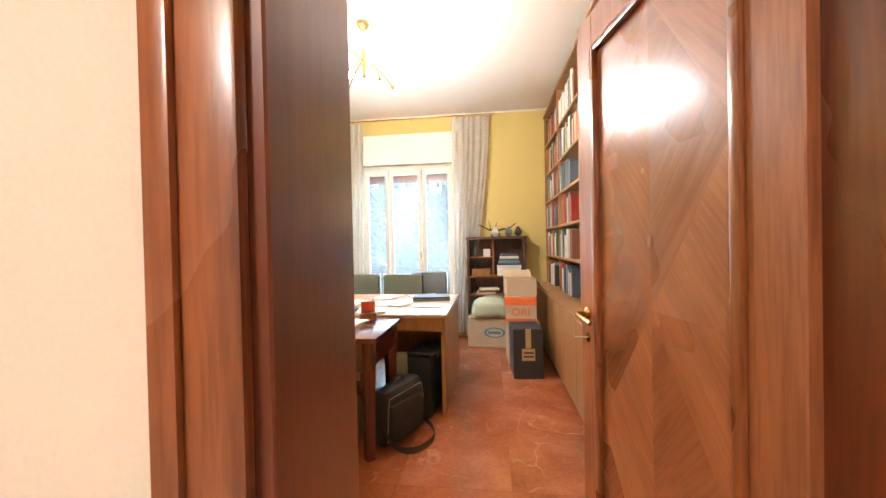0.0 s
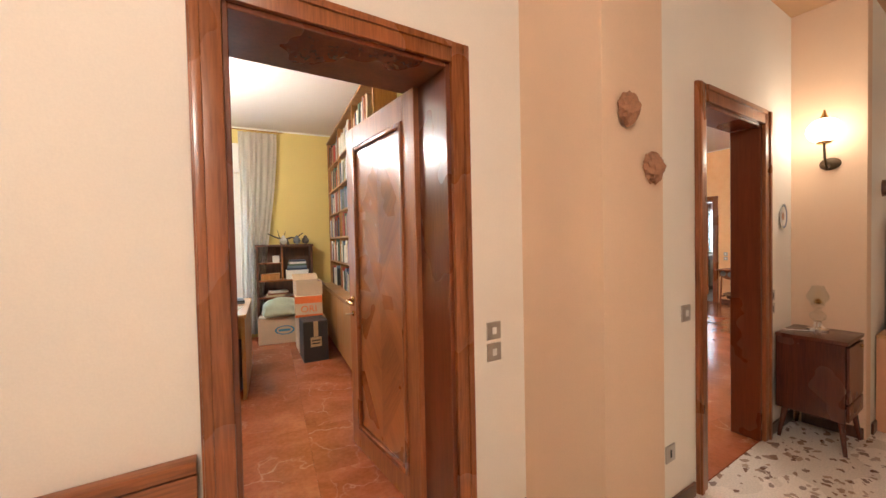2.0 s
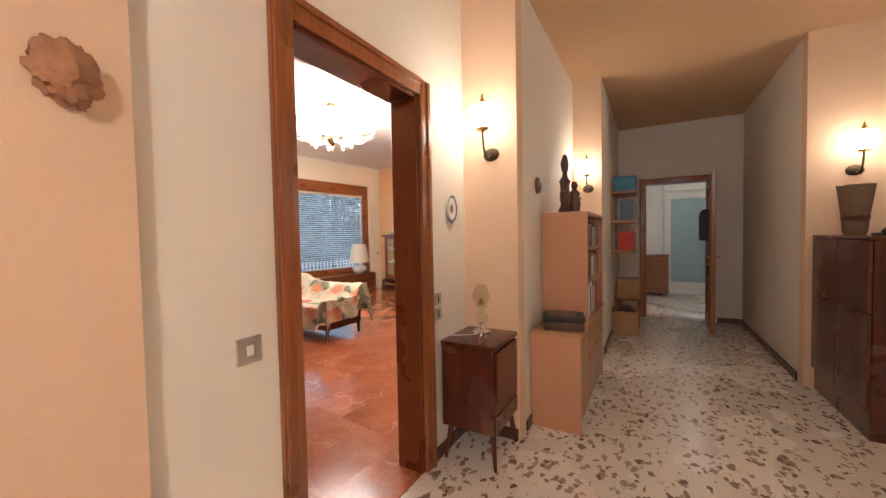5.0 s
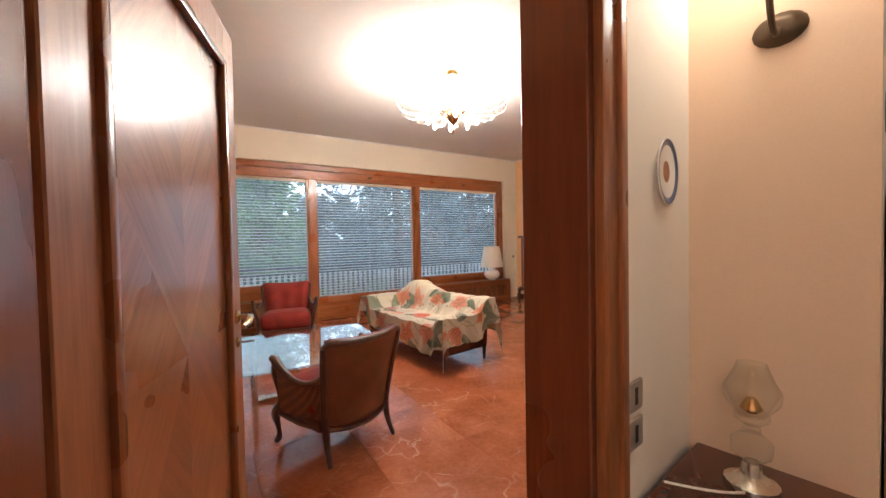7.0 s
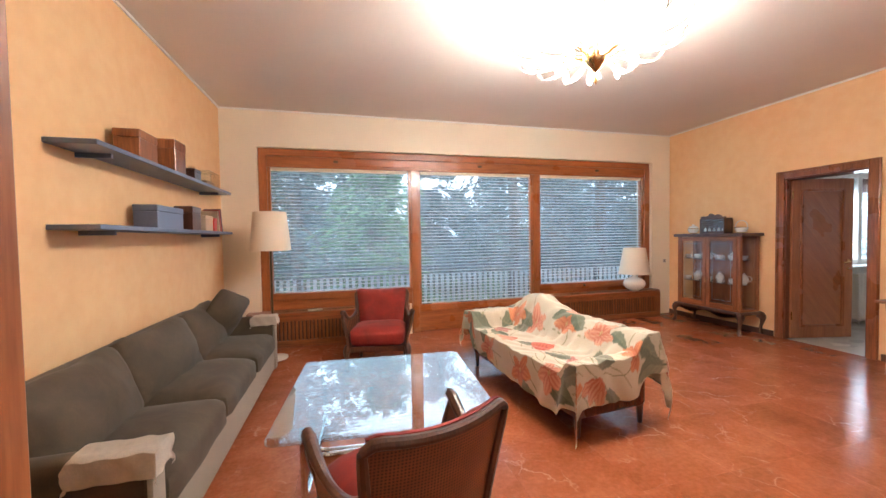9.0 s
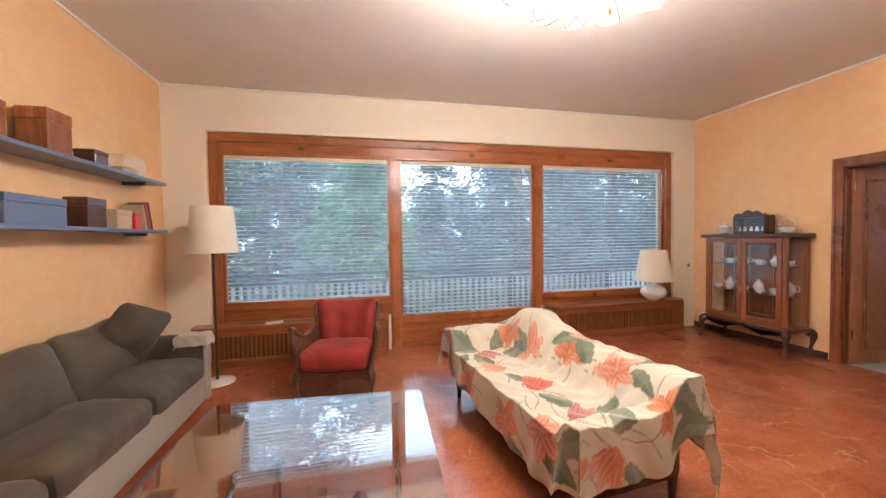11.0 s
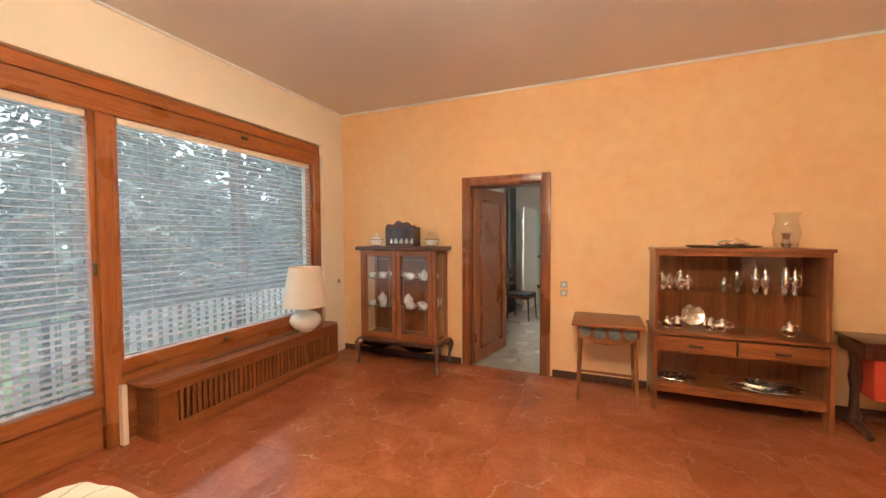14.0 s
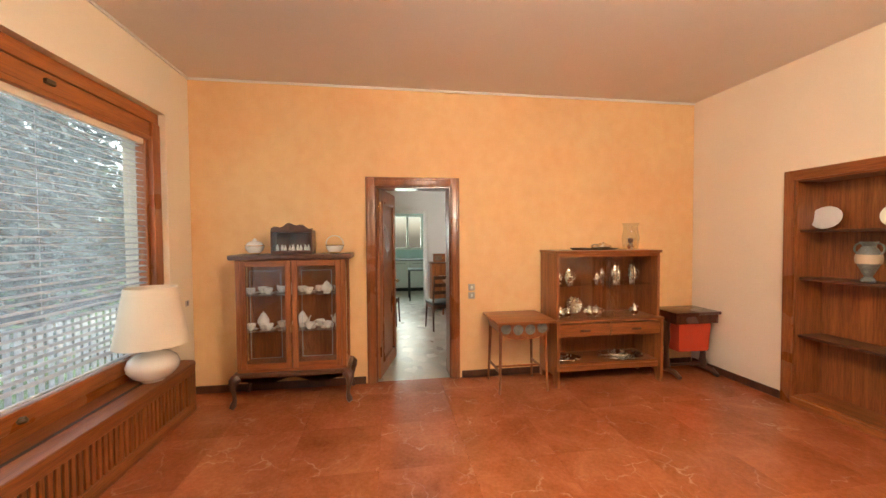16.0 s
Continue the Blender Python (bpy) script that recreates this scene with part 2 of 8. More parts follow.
def foliage(name, c):
    """Leaves that differ blade by blade and let some light through."""
    m, n, l, p = nodes_of(name)
    geo = n.new("ShaderNodeNewGeometry")
    col = ramp(n, l, geo.outputs["Random Per Island"], [(0.0, shade(c, 0.7)), (0.6, c), (1.0, shade(c, 1.45))])
    l.new(col, p.inputs["Base Color"])
    p.inputs["Roughness"].default_value = 0.7
    tr = n.new("ShaderNodeBsdfTranslucent")
    l.new(col, tr.inputs[0])
    mx = n.new("ShaderNodeMixShader")
    mx.inputs[0].default_value = 0.35
    l.new(p.outputs[0], mx.inputs[1])
    l.new(tr.outputs[0], mx.inputs[2])
    l.new(mx.outputs[0], n["Material Output"].inputs["Surface"])
    return m


def attr_cloth(name):
    """Woven cloth whose print is stored on the mesh."""
    m, n, l, p = nodes_of(name)
    a = n.new("ShaderNodeVertexColor")
    a.layer_name = "print"
    v = coords(n, l)
    weave = noise_tex(n, l, v, 260, 2)
    slow = noise_tex(n, l, v, 7, 4)
    c = mixed(n, l, 0.5, a.outputs[0], ramp(n, l, slow, [(0.3, (0.86, 0.84, 0.80)), (0.7, (1, 1, 1))]), "MULTIPLY")
    c = mixed(n, l, 0.25, c, ramp(n, l, weave, [(0.3, (0.6, 0.6, 0.6)), (0.7, (1, 1, 1))]), "MULTIPLY")
    l.new(c, p.inputs["Base Color"])
    p.inputs["Roughness"].default_value = 0.9
    p.inputs["Sheen Weight"].default_value = 0.2
    bumped(n, l, p, weave, 0.3, 0.001)
    return m


M = {
    "orange": sponged("orange_wall_paint", (0.84, 0.48, 0.23), (0.87, 0.585, 0.30)),
    "cream": plaster("cream_wall_paint", (0.86, 0.76, 0.60)),
    "rose": plaster("pale_rose_wall_paint", (0.82, 0.68, 0.53)),
    "hallwhite": plaster("hall_white_paint", (0.81, 0.745, 0.66)),
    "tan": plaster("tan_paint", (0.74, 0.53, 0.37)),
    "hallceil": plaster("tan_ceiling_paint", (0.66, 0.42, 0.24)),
    "ceil": plaster("white_ceiling_paint", (0.80, 0.73, 0.66), 0.05),
    "yellow": plaster("yellow_wall_paint", (0.72, 0.56, 0.20)),
    "white": plaster("white_paint", (0.82, 0.80, 0.76)),
    "concrete": mat("balcony_concrete", (0.42, 0.40, 0.38), 0.8),
    "marble": red_marble(),
    "terrazzo": terrazzo("hall_terrazzo", (0.87, 0.80, 0.72), [(0.0, (0.16, 0.09, 0.06)), (0.3, (0.34, 0.23, 0.17)), (0.6, (0.46, 0.36, 0.28)), (0.9, (0.26, 0.19, 0.16))], 21.0, 0.32),
    "terrazzo2": terrazzo("dining_marble_mosaic", (0.42, 0.38, 0.32), [(0.0, (0.22, 0.18, 0.14)), (0.4, (0.50, 0.46, 0.40)), (0.7, (0.34, 0.27, 0.20)), (1.0, (0.58, 0.54, 0.47))], 5.0, 0.85, 0.34),
    "marbletan": mat("tan_marble", (0.46, 0.31, 0.20), 0.2, 0, 0.3, 7, 40, 0),
    "grout": mat("red_joint", (0.24, 0.075, 0.035), 0.7),
    "walnut": wood("walnut_wood", (0.145, 0.037, 0.0105), (0.40, 0.134, 0.041)),
    "walnut_h": wood("walnut_wood_level", (0.145, 0.037, 0.0105), (0.40, 0.134, 0.041), along="x"),
    "walnut_y": wood("walnut_wood_across", (0.145, 0.037, 0.0105), (0.40, 0.134, 0.041), along="y"),
    "frame": wood("window_frame_wood", (0.24, 0.066, 0.018), (0.50, 0.165, 0.048), 0.3, "x"),
    "frame_v": wood("window_post_wood", (0.24, 0.066, 0.018), (0.50, 0.165, 0.048), 0.3, "z"),
    "casing": wood("door_casing_wood", (0.165, 0.046, 0.015), (0.37, 0.124, 0.041), 0.28, "z"),
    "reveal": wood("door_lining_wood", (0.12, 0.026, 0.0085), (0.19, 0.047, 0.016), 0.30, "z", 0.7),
    "veneer_a": wood("door_veneer_light", (0.29, 0.096, 0.034), (0.47, 0.185, 0.072), 0.30, "z", 0.8, 0.45, 38),
    "leafwood": wood("door_leaf_wood", (0.25, 0.081, 0.029), (0.44, 0.165, 0.064), 0.42, "z", 0.8, 0.12),
    "veneer_b": wood("door_veneer_dark", (0.225, 0.072, 0.026), (0.39, 0.142, 0.054), 0.30, "z", 0.8, 0.45, -38),
    "mahogany": wood("dark_red_mahogany", (0.050, 0.012, 0.007), (0.135, 0.034, 0.017), 0.25),
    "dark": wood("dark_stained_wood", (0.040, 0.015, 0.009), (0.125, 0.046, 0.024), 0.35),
    "oak": wood("honey_oak_wood", (0.30, 0.125, 0.038), (0.50, 0.25, 0.09), 0.4),
    "pine": wood("light_veneer_wood", (0.40, 0.20, 0.08), (0.55, 0.30, 0.13), 0.4, "y"),
    "pinkboard": mat("salmon_laminate", (0.53, 0.275, 0.16), 0.45, 0, 0.06),
    "redvelvet": velvet("worn_red_velvet", (0.23, 0.017, 0.010), 0.06),
    "olive": velvet("olive_velvet", (0.072, 0.051, 0.029), 0.08),
    "olive_base": mat("grey_sofa_cloth", (0.34, 0.29, 0.23), 0.9, 0, 0.1, 8, 200, 0.4),
    "cane": cane_weave(),
    "cloth": attr_cloth("printed_cotton"),
    "lace": mat("white_crochet", (0.80, 0.72, 0.62), 0.95, 0, 0.12, 40, 200, 0.8),
    "curtain": sheer("cream_curtain", (0.93, 0.91, 0.86), 0.5),
    "shade": mat("lamp_shade_fabric", (0.84, 0.74, 0.60), 0.9, 0, 0.04, 8, 200, 0.3),
    "ceramic": mat("white_glazed_ceramic", (0.82, 0.77, 0.70), 0.12, 0, 0.03, 4, 40, 0.02, 0.6),
    "china": mat("white_china", (0.84, 0.82, 0.78), 0.15, 0, 0.03, 20, 60, 0.0, 0.6),
    "silver": mat("tarnished_silver", (0.80, 0.76, 0.69), 0.26, 1, 0.14, 20, 90, 0.05),
    "chrome": mat("chrome", (0.75, 0.75, 0.75), 0.08, 1, 0.04, 8, 60, 0),
    "brass": mat("polished_brass", (0.72, 0.47, 0.20), 0.22, 1, 0.12, 20, 90, 0.05),
    "bronze": mat("dark_bronze", (0.10, 0.065, 0.035), 0.4, 0.6, 0.2, 20, 90, 0.2),
    "metal": mat("brushed_switch_metal", (0.50, 0.46, 0.42), 0.35, 0.7, 0.08, 10, 120, 0.1),
    "plasticwhite": mat("white_plastic", (0.80, 0.78, 0.74), 0.4, 0, 0.03, 4, 60, 0),
    "black": mat("black_plastic", (0.018, 0.018, 0.02), 0.45, 0, 0.2, 6, 120, 0.2),
    "leather": mat("black_nylon_case", (0.022, 0.023, 0.026), 0.6, 0, 0.2, 10, 240, 0.4),
    "strap": mat("brown_strap", (0.10, 0.055, 0.035), 0.7),
    "slat": sheer("white_blind_slat", (0.74, 0.74, 0.76), 0.30),
    "railwhite": mat("white_rail_paint", (0.84, 0.86, 0.87), 0.6),
    "raildark": mat("dark_rail_paint", (0.06, 0.065, 0.08), 0.5),
    "pane": glass("window_pane", (0.92, 0.97, 1.0), 0.0, 0.05, 0.8, 0.065),
    "tableglass": glass("table_glass", (0.86, 0.92, 0.93), 0.004, 0.12, 0.9, power=3.0),
    "cabglass": glass("cabinet_glass", (0.96, 0.97, 0.97), 0.01, 0.04, 0.8),
    "smoked": glass("smoked_glass", (0.94, 0.93, 0.91), 0.02, 0.04, 0.7),
    "clearglass": glass("clear_glass", (0.965, 0.965, 0.95), 0.0, 0.05, 0.75),
    "milk": glow("lit_milk_glass", (1.0, 0.86, 0.68), 7.0),
    "bulb": glow("lit_bulb", (1.0, 0.90, 0.76), 14.0),
    "petal": sheer("milky_glass_petal", (0.93, 0.91, 0.87), 0.6),
    "carton": mat("brown_cardboard", (0.42, 0.25, 0.13), 0.85, 0, 0.12, 6, 90, 0.2),
    "carton_pale": mat("pale_cardboard", (0.56, 0.42, 0.29), 0.85, 0, 0.10, 6, 90, 0.2),
    "orangeink": mat("orange_print", (0.72, 0.16, 0.04), 0.8),
    "tape": mat("packing_tape", (0.50, 0.36, 0.20), 0.3),
    "blackcarton": mat("black_cardboard", (0.025, 0.022, 0.022), 0.6),
    "paper": mat("white_paper", (0.78, 0.76, 0.72), 0.85, 0, 0.05, 20, 90, 0.05),
    "bluebin": mat("blue_plastic", (0.05, 0.22, 0.36), 0.45),
    "redplastic": mat("red_plastic", (0.62, 0.03, 0.015), 0.4),
    "redfabric": mat("red_fabric_box", (0.55, 0.055, 0.02), 0.75, 0, 0.1, 8, 160, 0.3),
    "greenbag": mat("pale_green_plastic_bag", (0.45, 0.50, 0.38), 0.35, 0, 0.12, 12, 60, 0.2),
    "shelfblue": mat("blue_grey_shelf_paint", (0.12, 0.15, 0.24), 0.4),
    "terracotta": mat("terracotta", (0.36, 0.17, 0.09), 0.8, 0, 0.3, 20, 90, 0.5),
    "basket": mat("woven_basket", (0.20, 0.13, 0.085), 0.8, 0, 0.35, 40, 140, 0.8),
    "carved": mat("grey_carved_panel", (0.20, 0.21, 0.19), 0.5, 0.2, 0.4, 30, 120, 0.8),
    "radiator": mat("cream_radiator_enamel", (0.78, 0.74, 0.66), 0.35),
    "blueglass": mat("frosted_blue_glass", (0.36, 0.50, 0.54), 0.35, 0, 0.08, 3, 90, 0.1),
    "haze": glow("sky_glow_sheet", (0.82, 0.91, 1.0), 0.72),
    "grass": mat("lawn", (0.13, 0.22, 0.09), 0.9, 0, 0.4, 1.5, 30, 0.6),
    "bark": mat("bark", (0.10, 0.075, 0.055), 0.95, 0, 0.4, 10, 60, 0.8),
    "leafdark": foliage("conifer_needles", (0.11, 0.143, 0.140)),
    "leaflight": foliage("fresh_green_leaves", (0.11, 0.20, 0.085)),
    "leafmid": foliage("broad_leaves", (0.105, 0.150, 0.115)),
    "tealwall": plaster("pale_teal_paint", (0.55, 0.72, 0.68)),
    "grey": mat("grey_felt", (0.16, 0.17, 0.18), 0.8),
    "greenfelt": mat("grey_green_cloth", (0.13, 0.14, 0.10), 0.9),
}
BOOKS = [mat("book_cover", c, 0.6, 0, 0.1, 20, 90, 0.1) for c in (
    (0.42, 0.05, 0.035), (0.70, 0.66, 0.58), (0.06, 0.08, 0.14), (0.03, 0.03, 0.03), (0.55, 0.44, 0.28), (0.10, 0.15, 0.11), (0.75, 0.73, 0.70), (0.26, 0.10, 0.06), (0.16, 0.22, 0.30), (0.46, 0.15, 0.06))]


# ---- builders ----
def box(bm, x0, x1, y0, y1, z0, z1, bevel=0.0, seg=1):
    r = bmesh.ops.create_cube(bm, size=1, matrix=Matrix.LocRotScale(((x0 + x1) / 2, (y0 + y1) / 2, (z0 + z1) / 2), None, (x1 - x0, y1 - y0, z1 - z0)))
    if bevel:
        edges = {e for v in r["verts"] for e in v.link_edges}
        bmesh.ops.bevel(bm, geom=list(edges), offset=bevel, segments=seg, profile=0.6, affect="EDGES")
    return bm


def boxm(x0, x1, y0, y1, z0, z1, bevel=0.0, seg=1):
    return box(bmesh.new(), x0, x1, y0, y1, z0, z1, bevel, seg)


def ring_skin(bm, rings, cap=True):
    """Skins closed rings of equal count."""
    vs = [[bm.verts.new(p) for p in r] for r in rings]
    for a, b in zip(vs, vs[1:]):
        for k in range(len(a)):
            j = (k + 1) % len(a)
            bm.faces.new((a[k], a[j], b[j], b[k]))
    if cap:
        bm.faces.new(list(reversed(vs[0])))
        bm.faces.new(vs[-1])
    return bm


def lathe(profile, seg=24, at=(0, 0, 0), bm=None, cap=True, sx=1.0, sy=1.0):
    """A turned shape from (radius, height) pairs."""
    bm = bm or bmesh.new()
    rings = [[(at[0] + sx * r * math.cos(2 * math.pi * k / seg), at[1] + sy * r * math.sin(2 * math.pi * k / seg), at[2] + z) for k in range(seg)] for r, z in profile]
    return ring_skin(bm, rings, cap)


def tube(points, radii, seg=8, bm=None):
    """A tube along points; one radius, or one for each point."""
    bm = bm or bmesh.new()
    pts = [Vector(p) for p in points]
    radii = radii if isinstance(radii, (list, tuple)) else [radii] * len(pts)
    rings, up = [], Vector((0, 0, 1))
    side = None
    for k, p in enumerate(pts):
        d = (pts[min(k + 1, len(pts) - 1)] - pts[max(k - 1, 0)]).normalized()
        if side is None:
            ref = up if abs(d.z) < 0.9 else Vector((1, 0, 0))
            side = d.cross(ref).normalized()
        side = (side - d * side.dot(d)).normalized()
        other = d.cross(side)
        rings.append([p + radii[k] * (math.cos(2 * math.pi * j / seg) * side + math.sin(2 * math.pi * j / seg) * other) for j in range(seg)])
    return ring_skin(bm, rings)


def bezier(a, b, c, d, count=10):
    a, b, c, d = map(Vector, (a, b, c, d))
    out = []
    for k in range(count + 1):
        t = k / count
        out.append(a * (1 - t) ** 3 + b * 3 * t * (1 - t) ** 2 + c * 3 * t * t * (1 - t) + d * t ** 3)
    return out


def slab(outline, z0, z1, bm=None, bevel=0.0):
    """A flat board with the given outline of (x, y)."""
    bm = bm or bmesh.new()
    f = bm.faces.new([bm.verts.new((x, y, z0)) for x, y in outline])
    f.normal_update()
    if f.normal.z > 0:
        f.normal_flip()
    r = bmesh.ops.extrude_face_region(bm, geom=[f])
    bmesh.ops.translate(bm, vec=(0, 0, z1 - z0), verts=[v for v in r["geom"] if isinstance(v, bmesh.types.BMVert)])
    if bevel:
        bmesh.ops.bevel(bm, geom=[e for e in bm.edges if abs(e.verts[0].co.z - e.verts[1].co.z) < 1e-5], offset=bevel, segments=2, affect="EDGES")
    return bm


def turned(bm, m):
    bmesh.ops.transform(bm, matrix=m, verts=bm.verts)
    return bm


def cushion(x0, x1, y0, y1, z0, z1, puff=0.03, bm=None, cuts=5):
    """A soft padded block with a domed top and rounded sides."""
    bm = bm or bmesh.new()
    n0 = len(bm.verts)
    tmp = bmesh.new()
    bmesh.ops.create_cube(tmp, size=2)
    bmesh.ops.subdivide_edges(tmp, edges=tmp.edges[:], cuts=cuts, use_grid_fill=True)
    cx, cy, cz = (x0 + x1) / 2, (y0 + y1) / 2, (z0 + z1) / 2
    hx, hy, hz = (x1 - x0) / 2, (y1 - y0) / 2, (z1 - z0) / 2
    r = min(hx, hy, hz) * 0.7
    for v in tmp.verts:
        x, y, z = v.co
        p = Vector((x * hx, y * hy, z * hz))
        core = Vector((max(-hx + r, min(hx - r, p.x)), max(-hy + r, min(hy - r, p.y)), max(-hz + r, min(hz - r, p.z))))
        d = p - core
        if d.length > 1e-6:
            p = core + d.normalized() * r
        p.z += puff * (1 - x * x) * (1 - y * y) * (1 if z > 0 else -0.3)
        p += Vector((0.006, 0.006, 0.006)) * noise.noise(Vector((p.x * 7 + cx * 3, p.y * 7 + cy * 3, p.z * 7)))
        v.co = p + Vector((cx, cy, cz))
    me = bpy.data.meshes.new("tmp")
    tmp.to_mesh(me)
    tmp.free()
    bm.from_mesh(me)
    bpy.data.meshes.remove(me)
    return bm


def mesh_of(name, bm, material, smooth=True):
    bmesh.ops.recalc_face_normals(bm, faces=bm.faces[:])
    me = bpy.data.meshes.new(name)
    bm.to_mesh(me)
    bm.free()
    me.materials.append(material)
    if smooth:
        me.polygons.foreach_set("use_smooth", [True] * len(me.polygons))
        me.set_sharp_from_angle(angle=radians(35))
    return me


def part(name, bm, material, parent, label="", at=None):
    ob = new(name, mesh_of(name, bm, material))
    ob.parent = parent
    if at is not None:
        ob.matrix_basis = at
    return tagged(ob, label)


def share(name, me, parent, m):
    """One more piece on a mesh that is there already."""
    ob = new(name, me)
    ob.parent = parent
    ob.matrix_basis = m
    return ob


def thing(name, label, category, m=None, group="", kind=""):
    ob = new(name)
    ob.empty_display_size = 0.1
    if m is not None:
        ob.matrix_basis = m
    return tagged(ob, label, category, group, kind)


def solid(name, bm, material, label, category, m=None, group="", kind=""):
    """A thing that is one single mesh."""
    ob = new(name, mesh_of(name, bm, material))
    if m is not None:
        ob.matrix_basis = m
    return tagged(ob, label, category, group, kind)


def wall(name, label, material, x0, x1, y0, y1, z1, holes=(), m=None, along="x", z0=0.0):
    """A thick wall with openings (from, to, bottom, top) through it."""
    bm = bmesh.new()
    a0, a1 = (x0, x1) if along == "x" else (y0, y1)
    cuts = sorted({a0, a1, *(h[0] for h in holes), *(h[1] for h in holes)})
    for a, b in zip(cuts, cuts[1:]):
        spans, low = [], z0
        for h in sorted((h for h in holes if h[0] <= a + 1e-6 and h[1] >= b - 1e-6), key=lambda h: h[2]):
            if h[2] > low + 1e-6:
                spans.append((low, h[2]))
            low = h[3]
        if low < z1 - 1e-6:
            spans.append((low, z1))
        for s, t in spans:
            if along == "x":
                box(bm, a, b, y0, y1, s, t)
            else:
                box(bm, x0, x1, a, b, s, t)
    bmesh.ops.remove_doubles(bm, verts=bm.verts[:], dist=1e-5)
    ob = new(name, mesh_of(name, bm, material, False))
    if m is not None:
        ob.matrix_basis = m
    return tagged(ob, label, "wall", kind="structure")


# ---- the large structure ----
LZ, HZ = 3.037, 2.895
SM = pose(9.953, 3.037, 0, 0, 0, 1.5)            # south wall of the living room, a little out of square
wall("wall_living_east", "orange painted plaster wall", M["orange"], 9.953, 10.20, 2.80, 8.75, LZ, [(5.90, 6.715, 0, 2.05)], along="y")
wall("wall_living_west", "orange painted plaster wall", M["orange"], 2.95, 3.06, 3.0, 8.75, LZ, along="y")
wall("wall_living_north", "cream painted wall around the large window", M["cream"], 3.06, 9.953, 8.44, 8.78, LZ, [(3.483, 9.583, 0, 2.565)])
wall("wall_living_south", "pale rose painted plaster wall", M["rose"], -6.893, 0.0, -0.11, 0.0, LZ, [(-6.075, -5.255, 0, 2.07), (-2.95, -1.08, 0.06, 1.99)], SM)
wall("wall_hall_north_study", "white painted hall wall", M["hallwhite"], -1.5, 3.295, 2.52, 2.64, HZ, [(2.035, 2.895, 0, 2.12)], HM)
wall("wall_hall_north_living", "white painted hall wall", M["hallwhite"], 3.735, 5.57, 2.12, 2.20, HZ, [(4.20, 5.03, 0, 2.07)], HM)
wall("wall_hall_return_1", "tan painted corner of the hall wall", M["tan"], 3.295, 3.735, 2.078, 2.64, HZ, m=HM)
wall("wall_hall_north_middle", "white painted hall wall", M["hallwhite"], 5.69, 7.48, 1.752, 1.87, HZ, m=HM)
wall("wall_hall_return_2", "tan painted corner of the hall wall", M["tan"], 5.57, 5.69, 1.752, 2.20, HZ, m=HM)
wall("wall_hall_north_far", "white painted hall wall", M["hallwhite"], 7.60, 9.80, 1.47, 1.59, HZ, m=HM)
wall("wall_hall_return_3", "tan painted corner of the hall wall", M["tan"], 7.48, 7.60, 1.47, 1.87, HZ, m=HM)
wall("wall_hall_end", "white painted end wall of the hall", M["hallwhite"], 9.80, 9.95, -0.5, 1.60, HZ, [(0.30, 1.12, 0, 2.05)], HM, "y")
wall("wall_hall_south_far", "white painted hall wall", M["hallwhite"], 7.56, 9.80, -0.20, -0.08, HZ, m=HM)
wall("wall_hall_return_4", "tan painted corner of the hall wall", M["tan"], 7.44, 7.56, -0.54, -0.08, HZ, m=HM)
wall("wall_hall_south", "white painted hall wall with a radiator recess", M["hallwhite"], 3.3, 7.44, -0.80, -0.54, HZ, [(5.75, 6.62, 0.0, 1.02)], HM)
wall("wall_hall_recess_back", "white painted back of the radiator recess", M["hallwhite"], 5.65, 6.72, -0.90, -0.81, 1.12, m=HM)
wall("wall_hall_south_west", "white painted hall wall", M["hallwhite"], -1.5, 3.3, -1.12, -1.0, HZ, m=HM)
wall("wall_hall_south_step", "tan painted corner of the hall wall", M["tan"], 3.3, 3.42, -1.12, -0.80, HZ, m=HM)
wall("wall_hall_west", "white painted end wall of the entrance", M["hallwhite"], -1.62, -1.5, -1.12, 2.60, HZ, m=HM, along="y")
wall("wall_study_north", "yellow painted wall around the study window", M["yellow"], -1.2, 2.90, 7.51, 7.80, LZ, [(0.10, 1.50, 0.0, 2.40)])
wall("wall_study_east", "yellow painted study wall", M["yellow"], 2.90, 2.946, 2.95, 7.51, LZ, along="y")
wall("wall_study_west", "yellow painted study wall", M["yellow"], -1.32, -1.2, 2.2, 7.80, LZ, along="y")
wall("wall_study_south", "yellow painted study wall", M["yellow"], -1.5, 3.25, 2.73, 2.83, LZ, [(2.035, 2.895, 0, 2.12)], HM)
solid("ceiling_living", boxm(2.95, 10.2, 2.80, 8.78, LZ, LZ + 0.15), M["ceil"], "white ceiling stained by light", "ceiling", kind="structure")
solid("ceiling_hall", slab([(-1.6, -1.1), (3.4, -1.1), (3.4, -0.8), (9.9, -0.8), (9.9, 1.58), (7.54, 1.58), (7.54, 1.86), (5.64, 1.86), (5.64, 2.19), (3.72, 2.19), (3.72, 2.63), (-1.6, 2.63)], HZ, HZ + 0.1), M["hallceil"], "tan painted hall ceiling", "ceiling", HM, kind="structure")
solid("ceiling_study", boxm(-1.32, 2.945, 2.4, 7.80, LZ + 0.002, LZ + 0.152), M["ceil"], "white study ceiling", "ceiling", kind="structure")
solid("hall_floor", slab([(-1.5, -1.0), (3.36, -1.0), (3.36, -0.8), (9.97, -0.8), (9.97, 1.47), (7.54, 1.47), (7.54, 1.76), (5.63, 1.76), (5.63, 2.125), (3.5, 2.125), (3.5, 2.525), (-1.5, 2.525)], -0.08, 0.0), M["terrazzo"], "cream terrazzo floor with brown and grey chips", "floor", HM, kind="structure")
